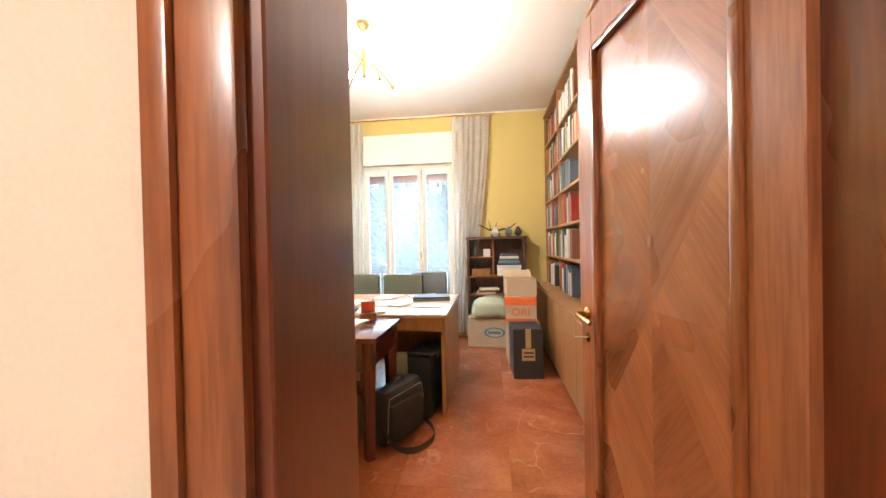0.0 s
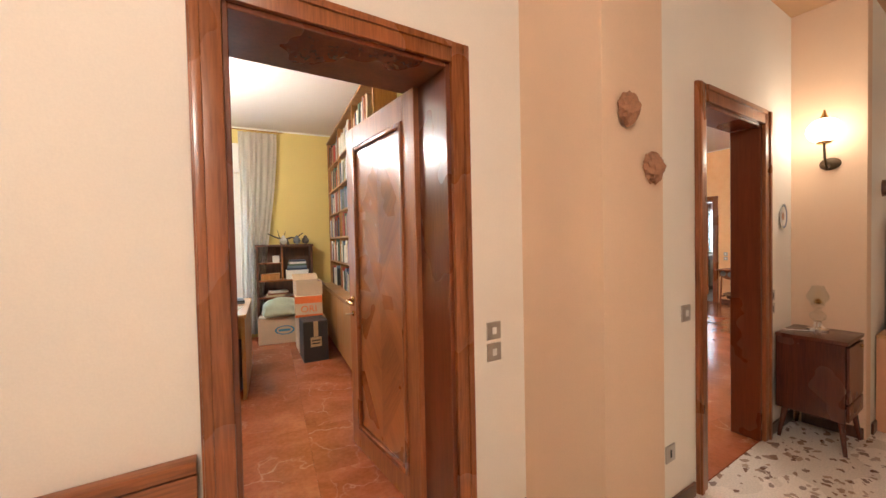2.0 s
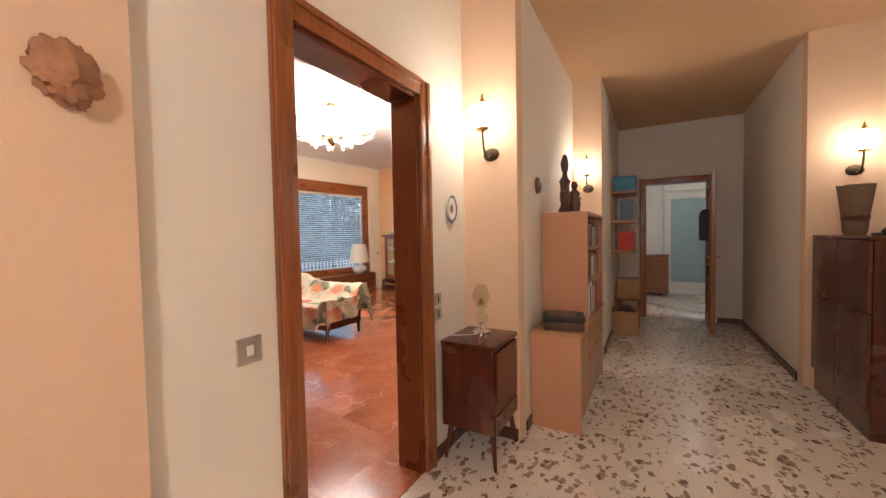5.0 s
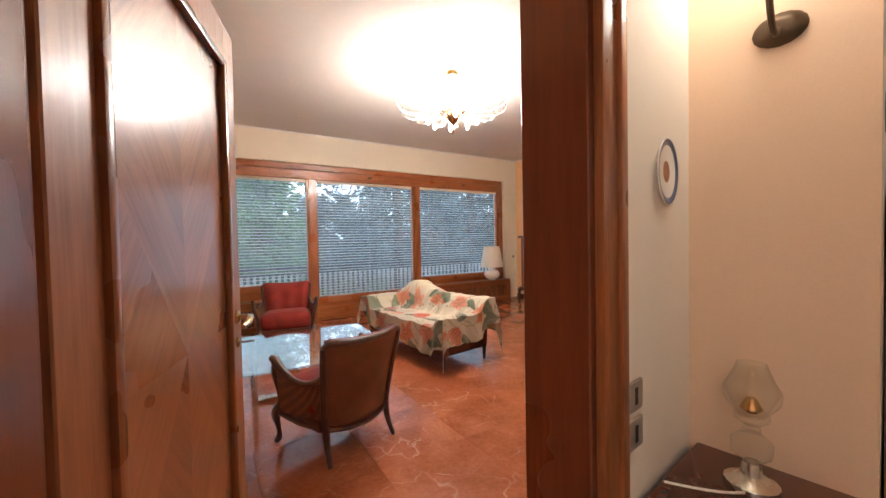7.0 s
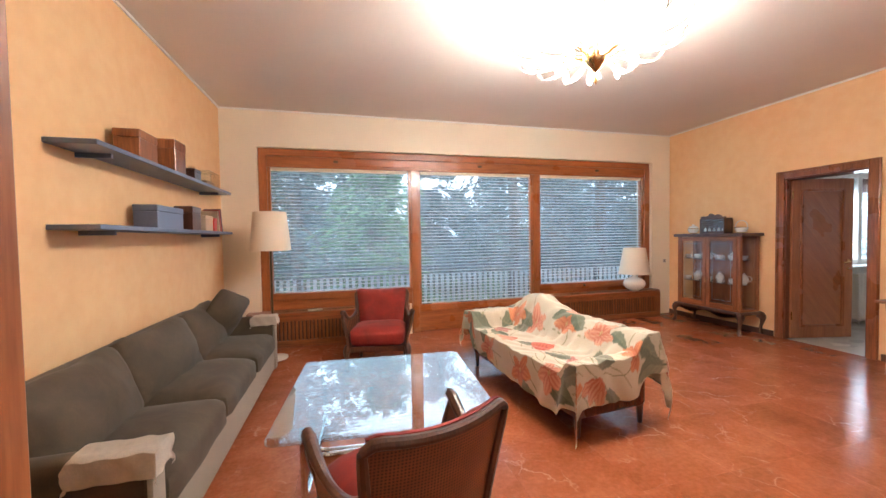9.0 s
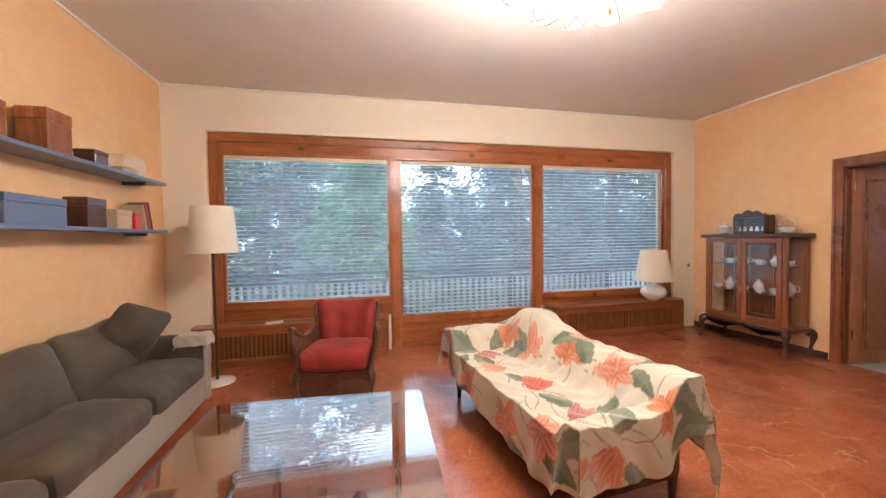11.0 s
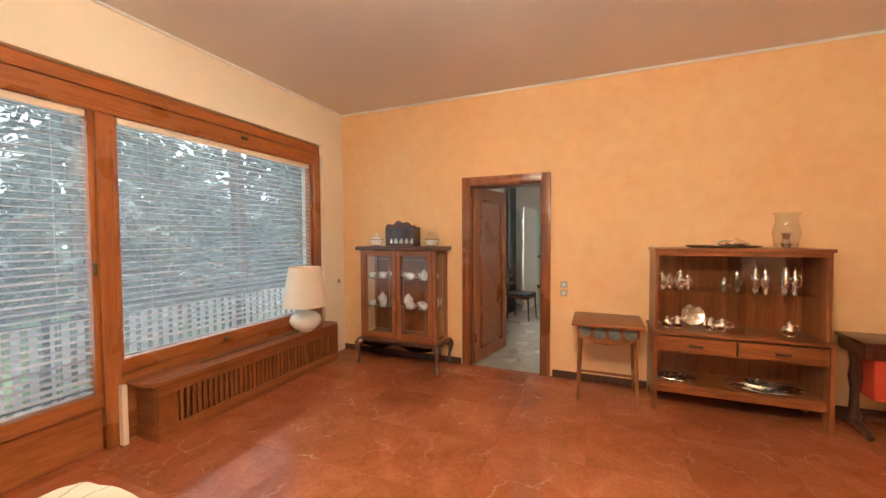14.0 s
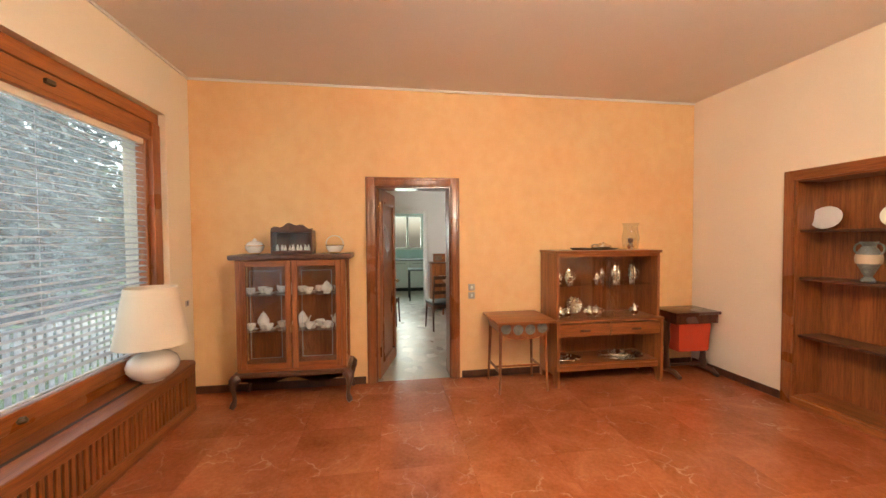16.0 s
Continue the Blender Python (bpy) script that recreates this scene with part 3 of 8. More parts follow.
# white strips under the ceilings
for nm, b in (("trim_living_east", (9.938, 9.953, 3.037, 8.44)), ("trim_living_north", (3.06, 9.953, 8.425, 8.44)), ("trim_living_west", (3.06, 3.075, 3.037, 8.44)), ("trim_study_north", (-1.2, 2.84, 7.495, 7.51))):
    solid(nm, boxm(*b, LZ - 0.02, LZ - 0.001), M["white"], "thin white cornice strip", "trim", kind="structure")
# skirtings
SKIRT = [("living_east_a", 9.938, 9.951, 3.05, 5.80), ("living_east_b", 9.938, 9.951, 6.81, 8.43), ("living_west", 3.062, 3.075, 3.06, 8.4)]
for nm, *b in SKIRT:
    solid("baseboard_" + nm, boxm(*b, 0.0, 0.075, 0.003), M["dark"], "dark brown wooden skirting", "baseboard", kind="structure")
for nm, *b in (("south_a", -5.15, -3.02, 0.002, 0.015), ("south_b", -1.0, -0.02, 0.002, 0.015)):
    solid("baseboard_living_" + nm, boxm(*b, 0.0, 0.075, 0.003), M["dark"], "dark brown wooden skirting", "baseboard", SM, kind="structure")
HSKIRT = [("a", 3.01, 3.29, 2.505, 2.518), ("b", 3.74, 4.10, 2.105, 2.118), ("c", 5.13, 5.565, 2.105, 2.118), ("d", 5.695, 7.47, 1.737, 1.750), ("e", 7.605, 9.795, 1.455, 1.468), ("f", 7.565, 9.795, -0.078, -0.065), ("g", 6.63, 7.43, -0.538, -0.525), ("h", 3.43, 5.74, -0.538, -0.525), ("i", 9.785, 9.798, -0.06, 0.20), ("j", 9.785, 9.798, 1.22, 1.45), ("k", 5.555, 5.568, 1.76, 2.06), ("l", 3.28, 3.293, 2.09, 2.50), ("m", 3.30, 3.73, 2.062, 2.075)]
for nm, *b in HSKIRT:
    solid("baseboard_hall_" + nm, boxm(*b, 0.0, 0.075, 0.003), M["dark"], "dark brown wooden skirting", "baseboard", HM, kind="structure")


# ---- doors ----
def casing(name, label, width, top, depth, m, both=True, post=0.09, trim="casing", lining="reveal"):
    """Lined opening: two posts and a head on each side, with the lining between. Origin at the middle of the threshold, depth along +y."""
    t = thing(name, label, "door frame", m, kind="structure")
    w = width / 2
    for sgn in (-1, 1):
        x0, x1 = sorted((sgn * w, sgn * (w - 0.03)))
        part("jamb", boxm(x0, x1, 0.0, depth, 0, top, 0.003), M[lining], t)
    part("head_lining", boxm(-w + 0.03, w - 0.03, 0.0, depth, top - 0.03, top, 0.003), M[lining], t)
    for y0, y1 in ((-0.022, 0.0), (depth, depth + 0.022))[:2 if both else 1]:
        for sgn in (-1, 1):
            x0, x1 = sorted((sgn * (w - 0.012), sgn * (w + post - 0.012)))
            bm = boxm(x0, x1, y0, y1, 0, top + post - 0.012, 0.006, 2)
            xa, xb = sorted((sgn * (w + post - 0.045), sgn * (w + post - 0.018)))
            yo = (y0 - 0.010, y0 + 0.002) if y0 < 0 else (y1 - 0.002, y1 + 0.010)
            box(bm, xa, xb, *yo, 0, top + post - 0.018, 0.004, 2)
            part("casing_post", bm, M[trim], t)
        bm = boxm(-w + 0.0125, w - 0.0125, y0, y1, top - 0.012, top + post - 0.0125, 0.006, 2)
        yo = (y0 - 0.010, y0 + 0.002) if y0 < 0 else (y1 - 0.002, y1 + 0.010)
        box(bm, -w + 0.013, w - 0.013, *yo, top + post - 0.045, top + post - 0.018, 0.004, 2)
        part("casing_head", bm, M[trim], t)
    return t


def lever(parent, x, y, z, out, way):
    """A brass lever handle with its plate and keyhole; out: side it stands off to; way: where the lever points."""
    y2 = y + out * 0.05
    bm = lathe([(0.024, 0), (0.024, 0.006), (0.012, 0.012)], 16)
    turned(bm, Matrix.Translation((x, y, z)) @ Matrix.Rotation(-out * math.pi / 2, 4, "X"))
    hd = part("door_handle", tube([(x, y, z), (x, y2 - out * 0.01, z), (x + way * 0.015, y2, z), (x + way * 0.06, y2 + out * 0.004, z - 0.004), (x + way * 0.12, y2, z - 0.012)], [0.009, 0.009, 0.011, 0.011, 0.008], 10), M["brass"], parent, "brass lever handle")
    part("rose", bm, M["brass"], hd)
    bm = lathe([(0.018, 0), (0.018, 0.005), (0.006, 0.008)], 14)
    turned(bm, Matrix.Translation((x, y, z - 0.09)) @ Matrix.Rotation(-out * math.pi / 2, 4, "X"))
    part("keyhole_plate", bm, M["brass"], hd)
    part("key", tube([(x, y, z - 0.09), (x, y2 - out * 0.01, z - 0.09), (x + 0.012, y2, z - 0.09)], 0.004, 6), M["metal"], hd)


def veneer_door(name, label, width, height, m, plain=False, handle_way=-1, handle_z=0.98):
    """Door leaf: hinge at the origin, leaf along +x, thickness along y, moulded panel with veneer laid in diamonds."""
    t = thing(name, label, "door", m, kind="structure")
    th = 0.022
    st = 0.115
    bm = bmesh.new()
    box(bm, 0, st, -th, th, 0.01, height, 0.003)
    box(bm, width - st, width, -th, th, 0.01, height, 0.003)
    box(bm, st, width - st, -th, th, height - 0.13, height, 0.003)
    box(bm, st, width - st, -th, th, 0.01, 0.15, 0.003)
    part("door_leaf", bm, M["leafwood"], t)
    z0, z1, x0, x1 = 0.15, height - 0.13, st, width - st
    part("panel", boxm(x0, x1, -th * 0.45, th * 0.45, z0, z1), M["veneer_b"], t)
    for s in (-1, 1):
        y0, y1 = sorted((s * th * 0.42, s * (th + 0.012)))
        bm = bmesh.new()
        for a, b, c, d in ((x0, x0 + 0.028, z0, z1), (x1 - 0.028, x1, z0, z1), (x0 + 0.028, x1 - 0.028, z1 - 0.028, z1), (x0 + 0.028, x1 - 0.028, z0, z0 + 0.028)):
            box(bm, a, b, y0, y1, c, d, 0.008, 2)
        part("panel_moulding", bm, M["casing"], t)
        if plain:
            continue
        # veneer sheets: rows of triangles that form diamonds
        rows, cx = 4, (x0 + x1) / 2
        hh = (z1 - z0 - 0.056) / rows
        ya = s * th * 0.45
        yb = ya + s * 0.0018
        for k in range(rows):
            za, zb = z0 + 0.028 + k * hh, z0 + 0.028 + (k + 1) * hh
            xl, xr = x0 + 0.028, x1 - 0.028
            tris = [((xl, za), (cx, za), (xl, zb)), ((cx, za), (xr, za), (xr, zb)), ((xl, zb), (cx, za), (cx, zb)), ((cx, zb), (cx, za), (xr, zb))]
            if k % 2:
                tris = [((xl, zb), (cx, zb), (xl, za)), ((cx, zb), (xr, zb), (xr, za)), ((xl, za), (cx, zb), (cx, za)), ((cx, za), (cx, zb), (xr, za))]
            for q, tri in enumerate(tris):
                b2 = bmesh.new()
                lo = [b2.verts.new((x, ya, z)) for x, z in tri]
                hi = [b2.verts.new((x, yb, z)) for x, z in tri]
                b2.faces.new(hi)
                for i in range(3):
                    b2.faces.new((lo[i], lo[(i + 1) % 3], hi[(i + 1) % 3], hi[i]))
                part("veneer_sheet", b2, M["veneer_a"] if q in (0, 3) else M["veneer_b"], t)
    for s in (-1, 1):
        lever(t, width - 0.06, s * th, handle_z, s, handle_way)
    for z in (0.25, height - 0.25):
        part("hinge", lathe([(0.008, 0), (0.008, 0.1)], 10, (0.0, 0.0 - th - 0.006, z)), M["brass"], t, "brass hinge")
    return t


casing("door_frame_study", "moulded walnut door frame of the study", 0.86, 2.12, 0.345, HM @ pose(2.465, 2.519, 0))
dfl = casing("door_frame_living", "moulded walnut door frame of the living room", 0.83, 2.07, 0.165, HM @ pose(4.615, 2.119, 0), both=False)
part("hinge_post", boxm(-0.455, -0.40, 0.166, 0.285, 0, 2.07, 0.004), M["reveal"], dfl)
casing("door_frame_dining", "moulded walnut door frame to the dining room", 0.815, 2.05, 0.25, pose(9.952, 6.3075, 0, 0, 0, -90))
casing("door_frame_back_room", "dark wooden door frame at the end of the hall", 0.82, 2.05, 0.154, HM @ pose(9.799, 0.71, 0, 0, 0, -90), post=0.07)


def toward(a, b):
    return math.degrees(math.atan2(b[1] - a[1], b[0] - a[0]))


veneer_door("door_study", "open walnut door with diamond veneer and brass lever", 0.865, 2.09, pose(2.49, 3.10, 0.0, 0, 0, toward((2.49, 3.10), (2.33, 3.95))))
veneer_door("door_living", "open walnut door with diamond veneer and brass lever", 0.92, 2.05, pose(3.862, 2.95, 0.0, 0, 0, toward((3.862, 2.95), (4.135, 3.83))), handle_z=1.05)
veneer_door("door_dining", "open walnut door with one moulded panel", 0.80, 2.03, pose(10.02, 6.682, 0.0, 0, 0, -13), True)
veneer_door("door_back_room", "dark walnut door standing open into the hall", 0.80, 2.03, HM @ pose(9.76, 0.31, 0.0, 0, 0, 177), True)


# ---- living room: window ----
def window_living():
    t = thing("window_1", "wide walnut framed picture window in three panes", "window", kind="structure")
    y0, y1 = 8.515, 8.60
    L, R, top = 3.485, 9.581, 2.563
    # head boards above the panes
    part("head_board", boxm(L, R, y0 - 0.02, y1, 2.47, top, 0.004), M["frame"], t)
    part("shutter_lid", boxm(L + 0.06, R - 0.06, y0 - 0.008, y1, 2.36, 2.468, 0.004), M["frame"], t)
    part("shutter_rail", boxm(L + 0.06, R - 0.06, y0 - 0.018, y1, 2.325, 2.358, 0.004), M["frame"], t)
    for x in (4.45, 6.52, 8.55):
        part("latch", boxm(x - 0.03, x + 0.03, y0 - 0.035, y0 - 0.008, 2.40, 2.43, 0.004), M["bronze"], t, "dark bronze latch")
    for x0, x1 in ((L, L + 0.10), (R - 0.10, R)):
        part("frame_post", boxm(x0, x1, y0 - 0.03, y1, 0.0, 2.47, 0.004), M["frame_v"], t)
    for x0, x1 in ((5.475, 5.575), (7.40, 7.50)):
        part("mullion", boxm(x0, x1, y0 - 0.012, y1 + 0.02, 0.0, 2.325, 0.004), M["frame_v"], t)
    for name, x0, x1, zb in (("a", 3.585, 5.475, 0.66), ("b", 5.575, 7.40, 0.40), ("c", 7.50, 9.481, 0.60)):
        s = part("sash", boxm(x0, x1, y0, y1, zb - 0.10, zb, 0.005), M["frame"], t)
        part("sash_post", boxm(x0, x0 + 0.035, y0 + 0.01, y1, zb, 2.325, 0.004), M["frame_v"], s)
        part("sash_post", boxm(x1 - 0.035, x1, y0 + 0.01, y1, zb, 2.325, 0.004), M["frame_v"], s)
        part("apron_panel", boxm(x0, x1, y0 + 0.025, y1, 0.005, zb - 0.10, 0.003), M["frame"], t)
        p = part("pane", boxm(x0 + 0.035, x1 - 0.035, 8.588, 8.594, zb, 2.325), M["pane"], t)
        p.visible_shadow = False
    for x in (5.435, 7.36):
        lv = part("window_handle", tube([(x, y0 - 0.01, 1.30), (x, y0 - 0.04, 1.30), (x, y0 - 0.045, 1.22)], 0.009, 8), M["bronze"], t)
    part("lock_knob", lathe([(0.02, 0), (0.024, 0.012), (0.014, 0.03)], 14, (8.3, y0 - 0.03, 0.54)), M["bronze"], t)
    return t


window_living()


def blind(x0, x1, z0, z1, y, label):
    t = thing("venetian_blind", label, "blind", pose((x0 + x1) / 2, y, z1), group="blinds in the picture window")
    w = x1 - x0
    part("head_rail", boxm(-w / 2, w / 2, -0.024, 0.014, -0.045, 0.0, 0.003), M["shade"], t, "cream head rail")
    bm = bmesh.new()
    prof = [(-0.024, -0.0030), (-0.008, 0.0012), (0.008, 0.0012), (0.024, -0.0030)]
    rings = [[(sx * w / 2 * 0.995, a, b) for a, b in prof] for sx in (-1, 1)]
    a = [bm.verts.new(p) for p in rings[0]]
    b = [bm.verts.new(p) for p in rings[1]]
    for k in range(3):
        bm.faces.new((a[k], a[k + 1], b[k + 1], b[k]))
    bmesh.ops.solidify(bm, geom=bm.faces[:], thickness=0.0006)
    me = mesh_of("slat", bm, M["slat"])
    count = int((z1 - z0 - 0.07) / 0.046)
    for k in range(count):
        share("slat", me, t, pose(0, 0, -0.065 - k * 0.046, 9 + 1.5 * math.sin(k * 1.7) + 1.5 * math.sin(k * 0.37)))
    part("bottom_rail", boxm(-w / 2, w / 2, -0.012, 0.012, z0 - z1, z0 - z1 + 0.014, 0.002), M["slat"], t)
    for x in (-w * 0.4, 0, w * 0.4):
        part("ladder_cord", tube([(x, -0.025, -0.02), (x, -0.025, z0 - z1 + 0.01)], 0.0012, 4), M["slat"], t)
    return t


blind(3.625, 5.435, 0.67, 2.325, 8.555, "white venetian blind lowered over the window pane behind the sofa")
blind(5.615, 7.36, 0.41, 2.325, 8.555, "white venetian blind lowered over the balcony door pane")
blind(7.54, 9.44, 0.61, 2.325, 8.555, "white venetian blind lowered over the window pane by the lamp")


def radiator_cover(x0, x1, label, hatch):
    t = thing("radiator_cover", label, "radiator cover", pose(0, 0, 0), group="wooden radiator covers")
    yf, yb, h = 8.225, 8.51, 0.445
    r = 0.10
    out = [(x0, yb), (x0, yf + r)] + [(x0 + r - r * math.cos(a), yf + r - r * math.sin(a)) for a in (0.4, 0.8, 1.2)] + [(x0 + r, yf), (x1 - r, yf)] + [(x1 - r + r * math.sin(a), yf + r - r * math.cos(a)) for a in (0.4, 0.8, 1.2)] + [(x1, yf + r), (x1, yb)]
    part("cover_top", slab(out, h - 0.03, h, bevel=0.004), M["walnut_h"], t)
    part("vent_slot", boxm(x0 + 0.45, x1 - 0.35, 8.36, 8.385, h - 0.004, h + 0.0015), M["black"], t, "dark vent slot")
    a, b = x0 + 0.06, x1 - 0.02
    part("front_rail", boxm(a, b, yf + 0.03, yf + 0.06, h - 0.11, h - 0.03, 0.003), M["walnut_h"], t)
    part("base_rail", boxm(a, b, yf + 0.03, yf + 0.06, 0.0, 0.09, 0.003), M["walnut_h"], t)
    for xa in (a, b - 0.14):
        part("front_post", boxm(xa, xa + 0.14, yf + 0.03, yf + 0.06, 0.09, h - 0.11, 0.003), M["walnut"], t)
    for xa in (a, b - 0.025):
        part("side_board", boxm(xa, xa + 0.025, yf + 0.06, yb, 0.0, h - 0.03, 0.003), M["walnut_y"], t)
    # dark sheet added behind the bars to put shade in the gaps
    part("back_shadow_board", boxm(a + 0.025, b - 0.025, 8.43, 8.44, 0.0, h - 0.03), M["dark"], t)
    me = mesh_of("grille_bar", boxm(-0.014, 0.014, -0.007, 0.007, 0, h - 0.20, 0.003), M["walnut"])
    k, stop = a + 0.17, b - 0.16
    if hatch:
        stop = b - 0.50
        part("front_post", boxm(b - 0.48, b - 0.40, yf + 0.03, yf + 0.06, 0.09, h - 0.11, 0.003), M["walnut"], t)
        part("valve_pipe", tube([(b - 0.27, yf + 0.13, 0.0), (b - 0.27, yf + 0.13, 0.20), (b - 0.38, yf + 0.13, 0.22)], 0.014, 8), M["plasticwhite"], t, "white radiator valve pipe")
    while k < stop:
        share("grille_bar", me, t, pose(k, yf + 0.045, 0.09))
        k += 0.046
    return t


radiator_cover(3.33, 5.40, "walnut radiator cover with vertical bars under the window", True)
radiator_cover(7.53, 9.60, "walnut radiator cover with vertical bars carrying a lamp", False)
for nm, xa in (("window_a", 5.415), ("window_b", 7.475)):
    solid("trim_" + nm, boxm(xa, xa + 0.035, 8.455, 8.50, 0.0, 0.43, 0.003), M["rose"], "pale painted strip beside the radiator cover", "trim", kind="structure")


# ---- living room: seats and table ----
def armchair(m, label):
    """Low armchair: caned back and sides in a dark carved frame, padded back and seat."""
    t = thing("armchair", label, "armchair", m, group="red velvet armchairs")

    def back_at(s, h, off=0.0):
        """Place on the bowed back: s from side to side, h up, off forwards."""
        a = 1 - s * s
        x = s * (0.232 + 0.058 * h)
        y = -0.232 - 0.085 * h ** 1.3 - 0.055 * a + off
        top = 0.745 - 0.026 * a - 0.035 * max(0, (abs(s) - 0.8) / 0.2) ** 2
        low = 0.205 - 0.03 * a
        return Vector((x, y, low + (top - low) * h))

    def arm_at(sx, k):
        """Place on the arm rail, from the back post to the scrolled tip."""
        p = bezier((sx * 0.272, -0.275, 0.535), (sx * 0.300, -0.16, 0.43), (sx * 0.335, 0.00, 0.47), (sx * 0.345, 0.13, 0.575), 12)
        q = min(11, int(k * 12))
        return p[q].lerp(p[q + 1], k * 12 - q)

    def loft(at, na, nb, thick):
        bm = bmesh.new()
        g = [[bm.verts.new(at(i / na, j / nb)) for j in range(nb + 1)] for i in range(na + 1)]
        for i in range(na):
            for j in range(nb):
                bm.faces.new((g[i][j], g[i + 1][j], g[i + 1][j + 1], g[i][j + 1]))
        bmesh.ops.recalc_face_normals(bm, faces=bm.faces[:])
        bmesh.ops.solidify(bm, geom=bm.faces[:], thickness=thick)
        return bm

    part("cane_back", loft(lambda u, v: back_at(-0.96 + 1.92 * u, 0.02 + 0.95 * v), 16, 10, 0.008), M["cane"], t, "woven cane outer back")
    # padded back with a roll over the top edge
    pad, n, k2 = bmesh.new(), 16, 9
    front = [[None] * (k2 + 1) for _ in range(n + 1)]
    rear = [[None] * (k2 + 1) for _ in range(n + 1)]
    for i in range(n + 1):
        for j in range(k2 + 1):
            s, h = -0.93 + 1.86 * i / n, 0.30 + 0.74 * j / k2
            puff = (1 - (2 * i / n - 1) ** 6) * (1 - (2 * j / k2 - 1) ** 6)
            front[i][j] = pad.verts.new(back_at(s, min(h, 1.04), 0.030 + 0.075 * puff + 0.008 * math.sin(i * 1.1) * puff))
            rear[i][j] = pad.verts.new(back_at(s, min(h, 1.04), 0.014))
    for i in range(n):
        for j in range(k2):
            pad.faces.new((front[i][j], front[i + 1][j], front[i + 1][j + 1], front[i][j + 1]))
            pad.faces.new((rear[i][j], rear[i][j + 1], rear[i + 1][j + 1], rear[i + 1][j]))
    for i in range(n):
        pad.faces.new((front[i][0], rear[i][0], rear[i + 1][0], front[i + 1][0]))
        pad.faces.new((front[i][k2], front[i + 1][k2], rear[i + 1][k2], rear[i][k2]))
    for j in range(k2):
        pad.faces.new((front[0][j], front[0][j + 1], rear[0][j + 1], rear[0][j]))
        pad.faces.new((front[n][j], rear[n][j], rear[n][j + 1], front[n][j + 1]))
    part("backrest", pad, M["redvelvet"], t, "worn red velvet padded back")
    part("top_rail", tube([back_at(-1 + 2 * k / 18, 1.0) for k in range(19)], [0.016] + [0.021] * 17 + [0.016], 10), M["dark"], t, "dark carved wooden rim")
    part("bottom_rail", tube([back_at(-1 + 2 * k / 12, 0.0) for k in range(13)], 0.019, 8), M["dark"], t)
    part("seat_cushion", cushion(-0.275, 0.275, -0.20, 0.235, 0.245, 0.425, 0.03, cuts=7), M["redvelvet"], t, "worn red velvet seat")
    part("seat_frame", boxm(-0.27, 0.27, -0.22, 0.20, 0.185, 0.25, 0.02, 2), M["dark"], t)
    out = [(-0.27, 0.0)] + [(-0.27 + 0.54 * k / 16, -0.045 - 0.018 * math.cos(4 * math.pi * k / 16)) for k in range(17)] + [(0.27, 0.0)]
    part("front_apron", turned(slab(out, -0.012, 0.012), pose(0, 0.205, 0.25, 90)), M["dark"], t, "scalloped dark apron")
    for sx in (-1, 1):
        post = [back_at(sx, h / 8) for h in range(9)]
        part("back_post", tube(post, [0.021] * 7 + [0.020, 0.017], 8), M["dark"], t)
        part("side_cane", loft(lambda u, v: arm_at(sx, u).lerp(Vector((sx * (0.235 + 0.06 * u), -0.24 + 0.42 * u, 0.205)), v), 12, 6, 0.008), M["cane"], t, "woven cane side")
        rail = [arm_at(sx, k / 14) for k in range(15)] + [Vector((sx * 0.347, 0.158, 0.583)), Vector((sx * 0.347, 0.172, 0.565))]
        part("armrest", tube(rail, [0.019] * 9 + [0.021, 0.023, 0.025, 0.027, 0.028, 0.028, 0.025, 0.012], 10), M["dark"], t)
        part("arm_post", tube(bezier((sx * 0.345, 0.135, 0.56), (sx * 0.35, 0.19, 0.46), (sx * 0.285, 0.15, 0.38), (sx * 0.29, 0.195, 0.24), 8), 0.018, 8), M["dark"], t)
        part("side_rail", tube([(sx * 0.236, -0.24, 0.205), (sx * 0.275, -0.02, 0.20), (sx * 0.295, 0.18, 0.21)], 0.018, 8), M["dark"], t)
        fore = bezier((sx * 0.285, 0.195, 0.25), (sx * 0.335, 0.265, 0.19), (sx * 0.265, 0.17, 0.08), (sx * 0.30, 0.235, 0.012), 9)
        part("leg", tube(fore, [0.034, 0.036, 0.033, 0.027, 0.021, 0.017, 0.015, 0.017, 0.023, 0.018], 8), M["dark"], t)
        hind = bezier((sx * 0.232, -0.235, 0.22), (sx * 0.232, -0.235, 0.14), (sx * 0.236, -0.25, 0.08), (sx * 0.245, -0.295, 0.0), 6)
        part("leg", tube(hind, [0.023, 0.022, 0.021, 0.019, 0.017, 0.016, 0.015], 8), M["dark"], t)
    return t


armchair(pose(4.765, 4.765, 0, 0, 0, 18), "red velvet armchair with a woven cane back beside the glass table")
armchair(pose(4.89, 7.29, 0, 0, 0, 169) @ Matrix.Scale(1.04, 4), "red velvet armchair with dark arms before the window")


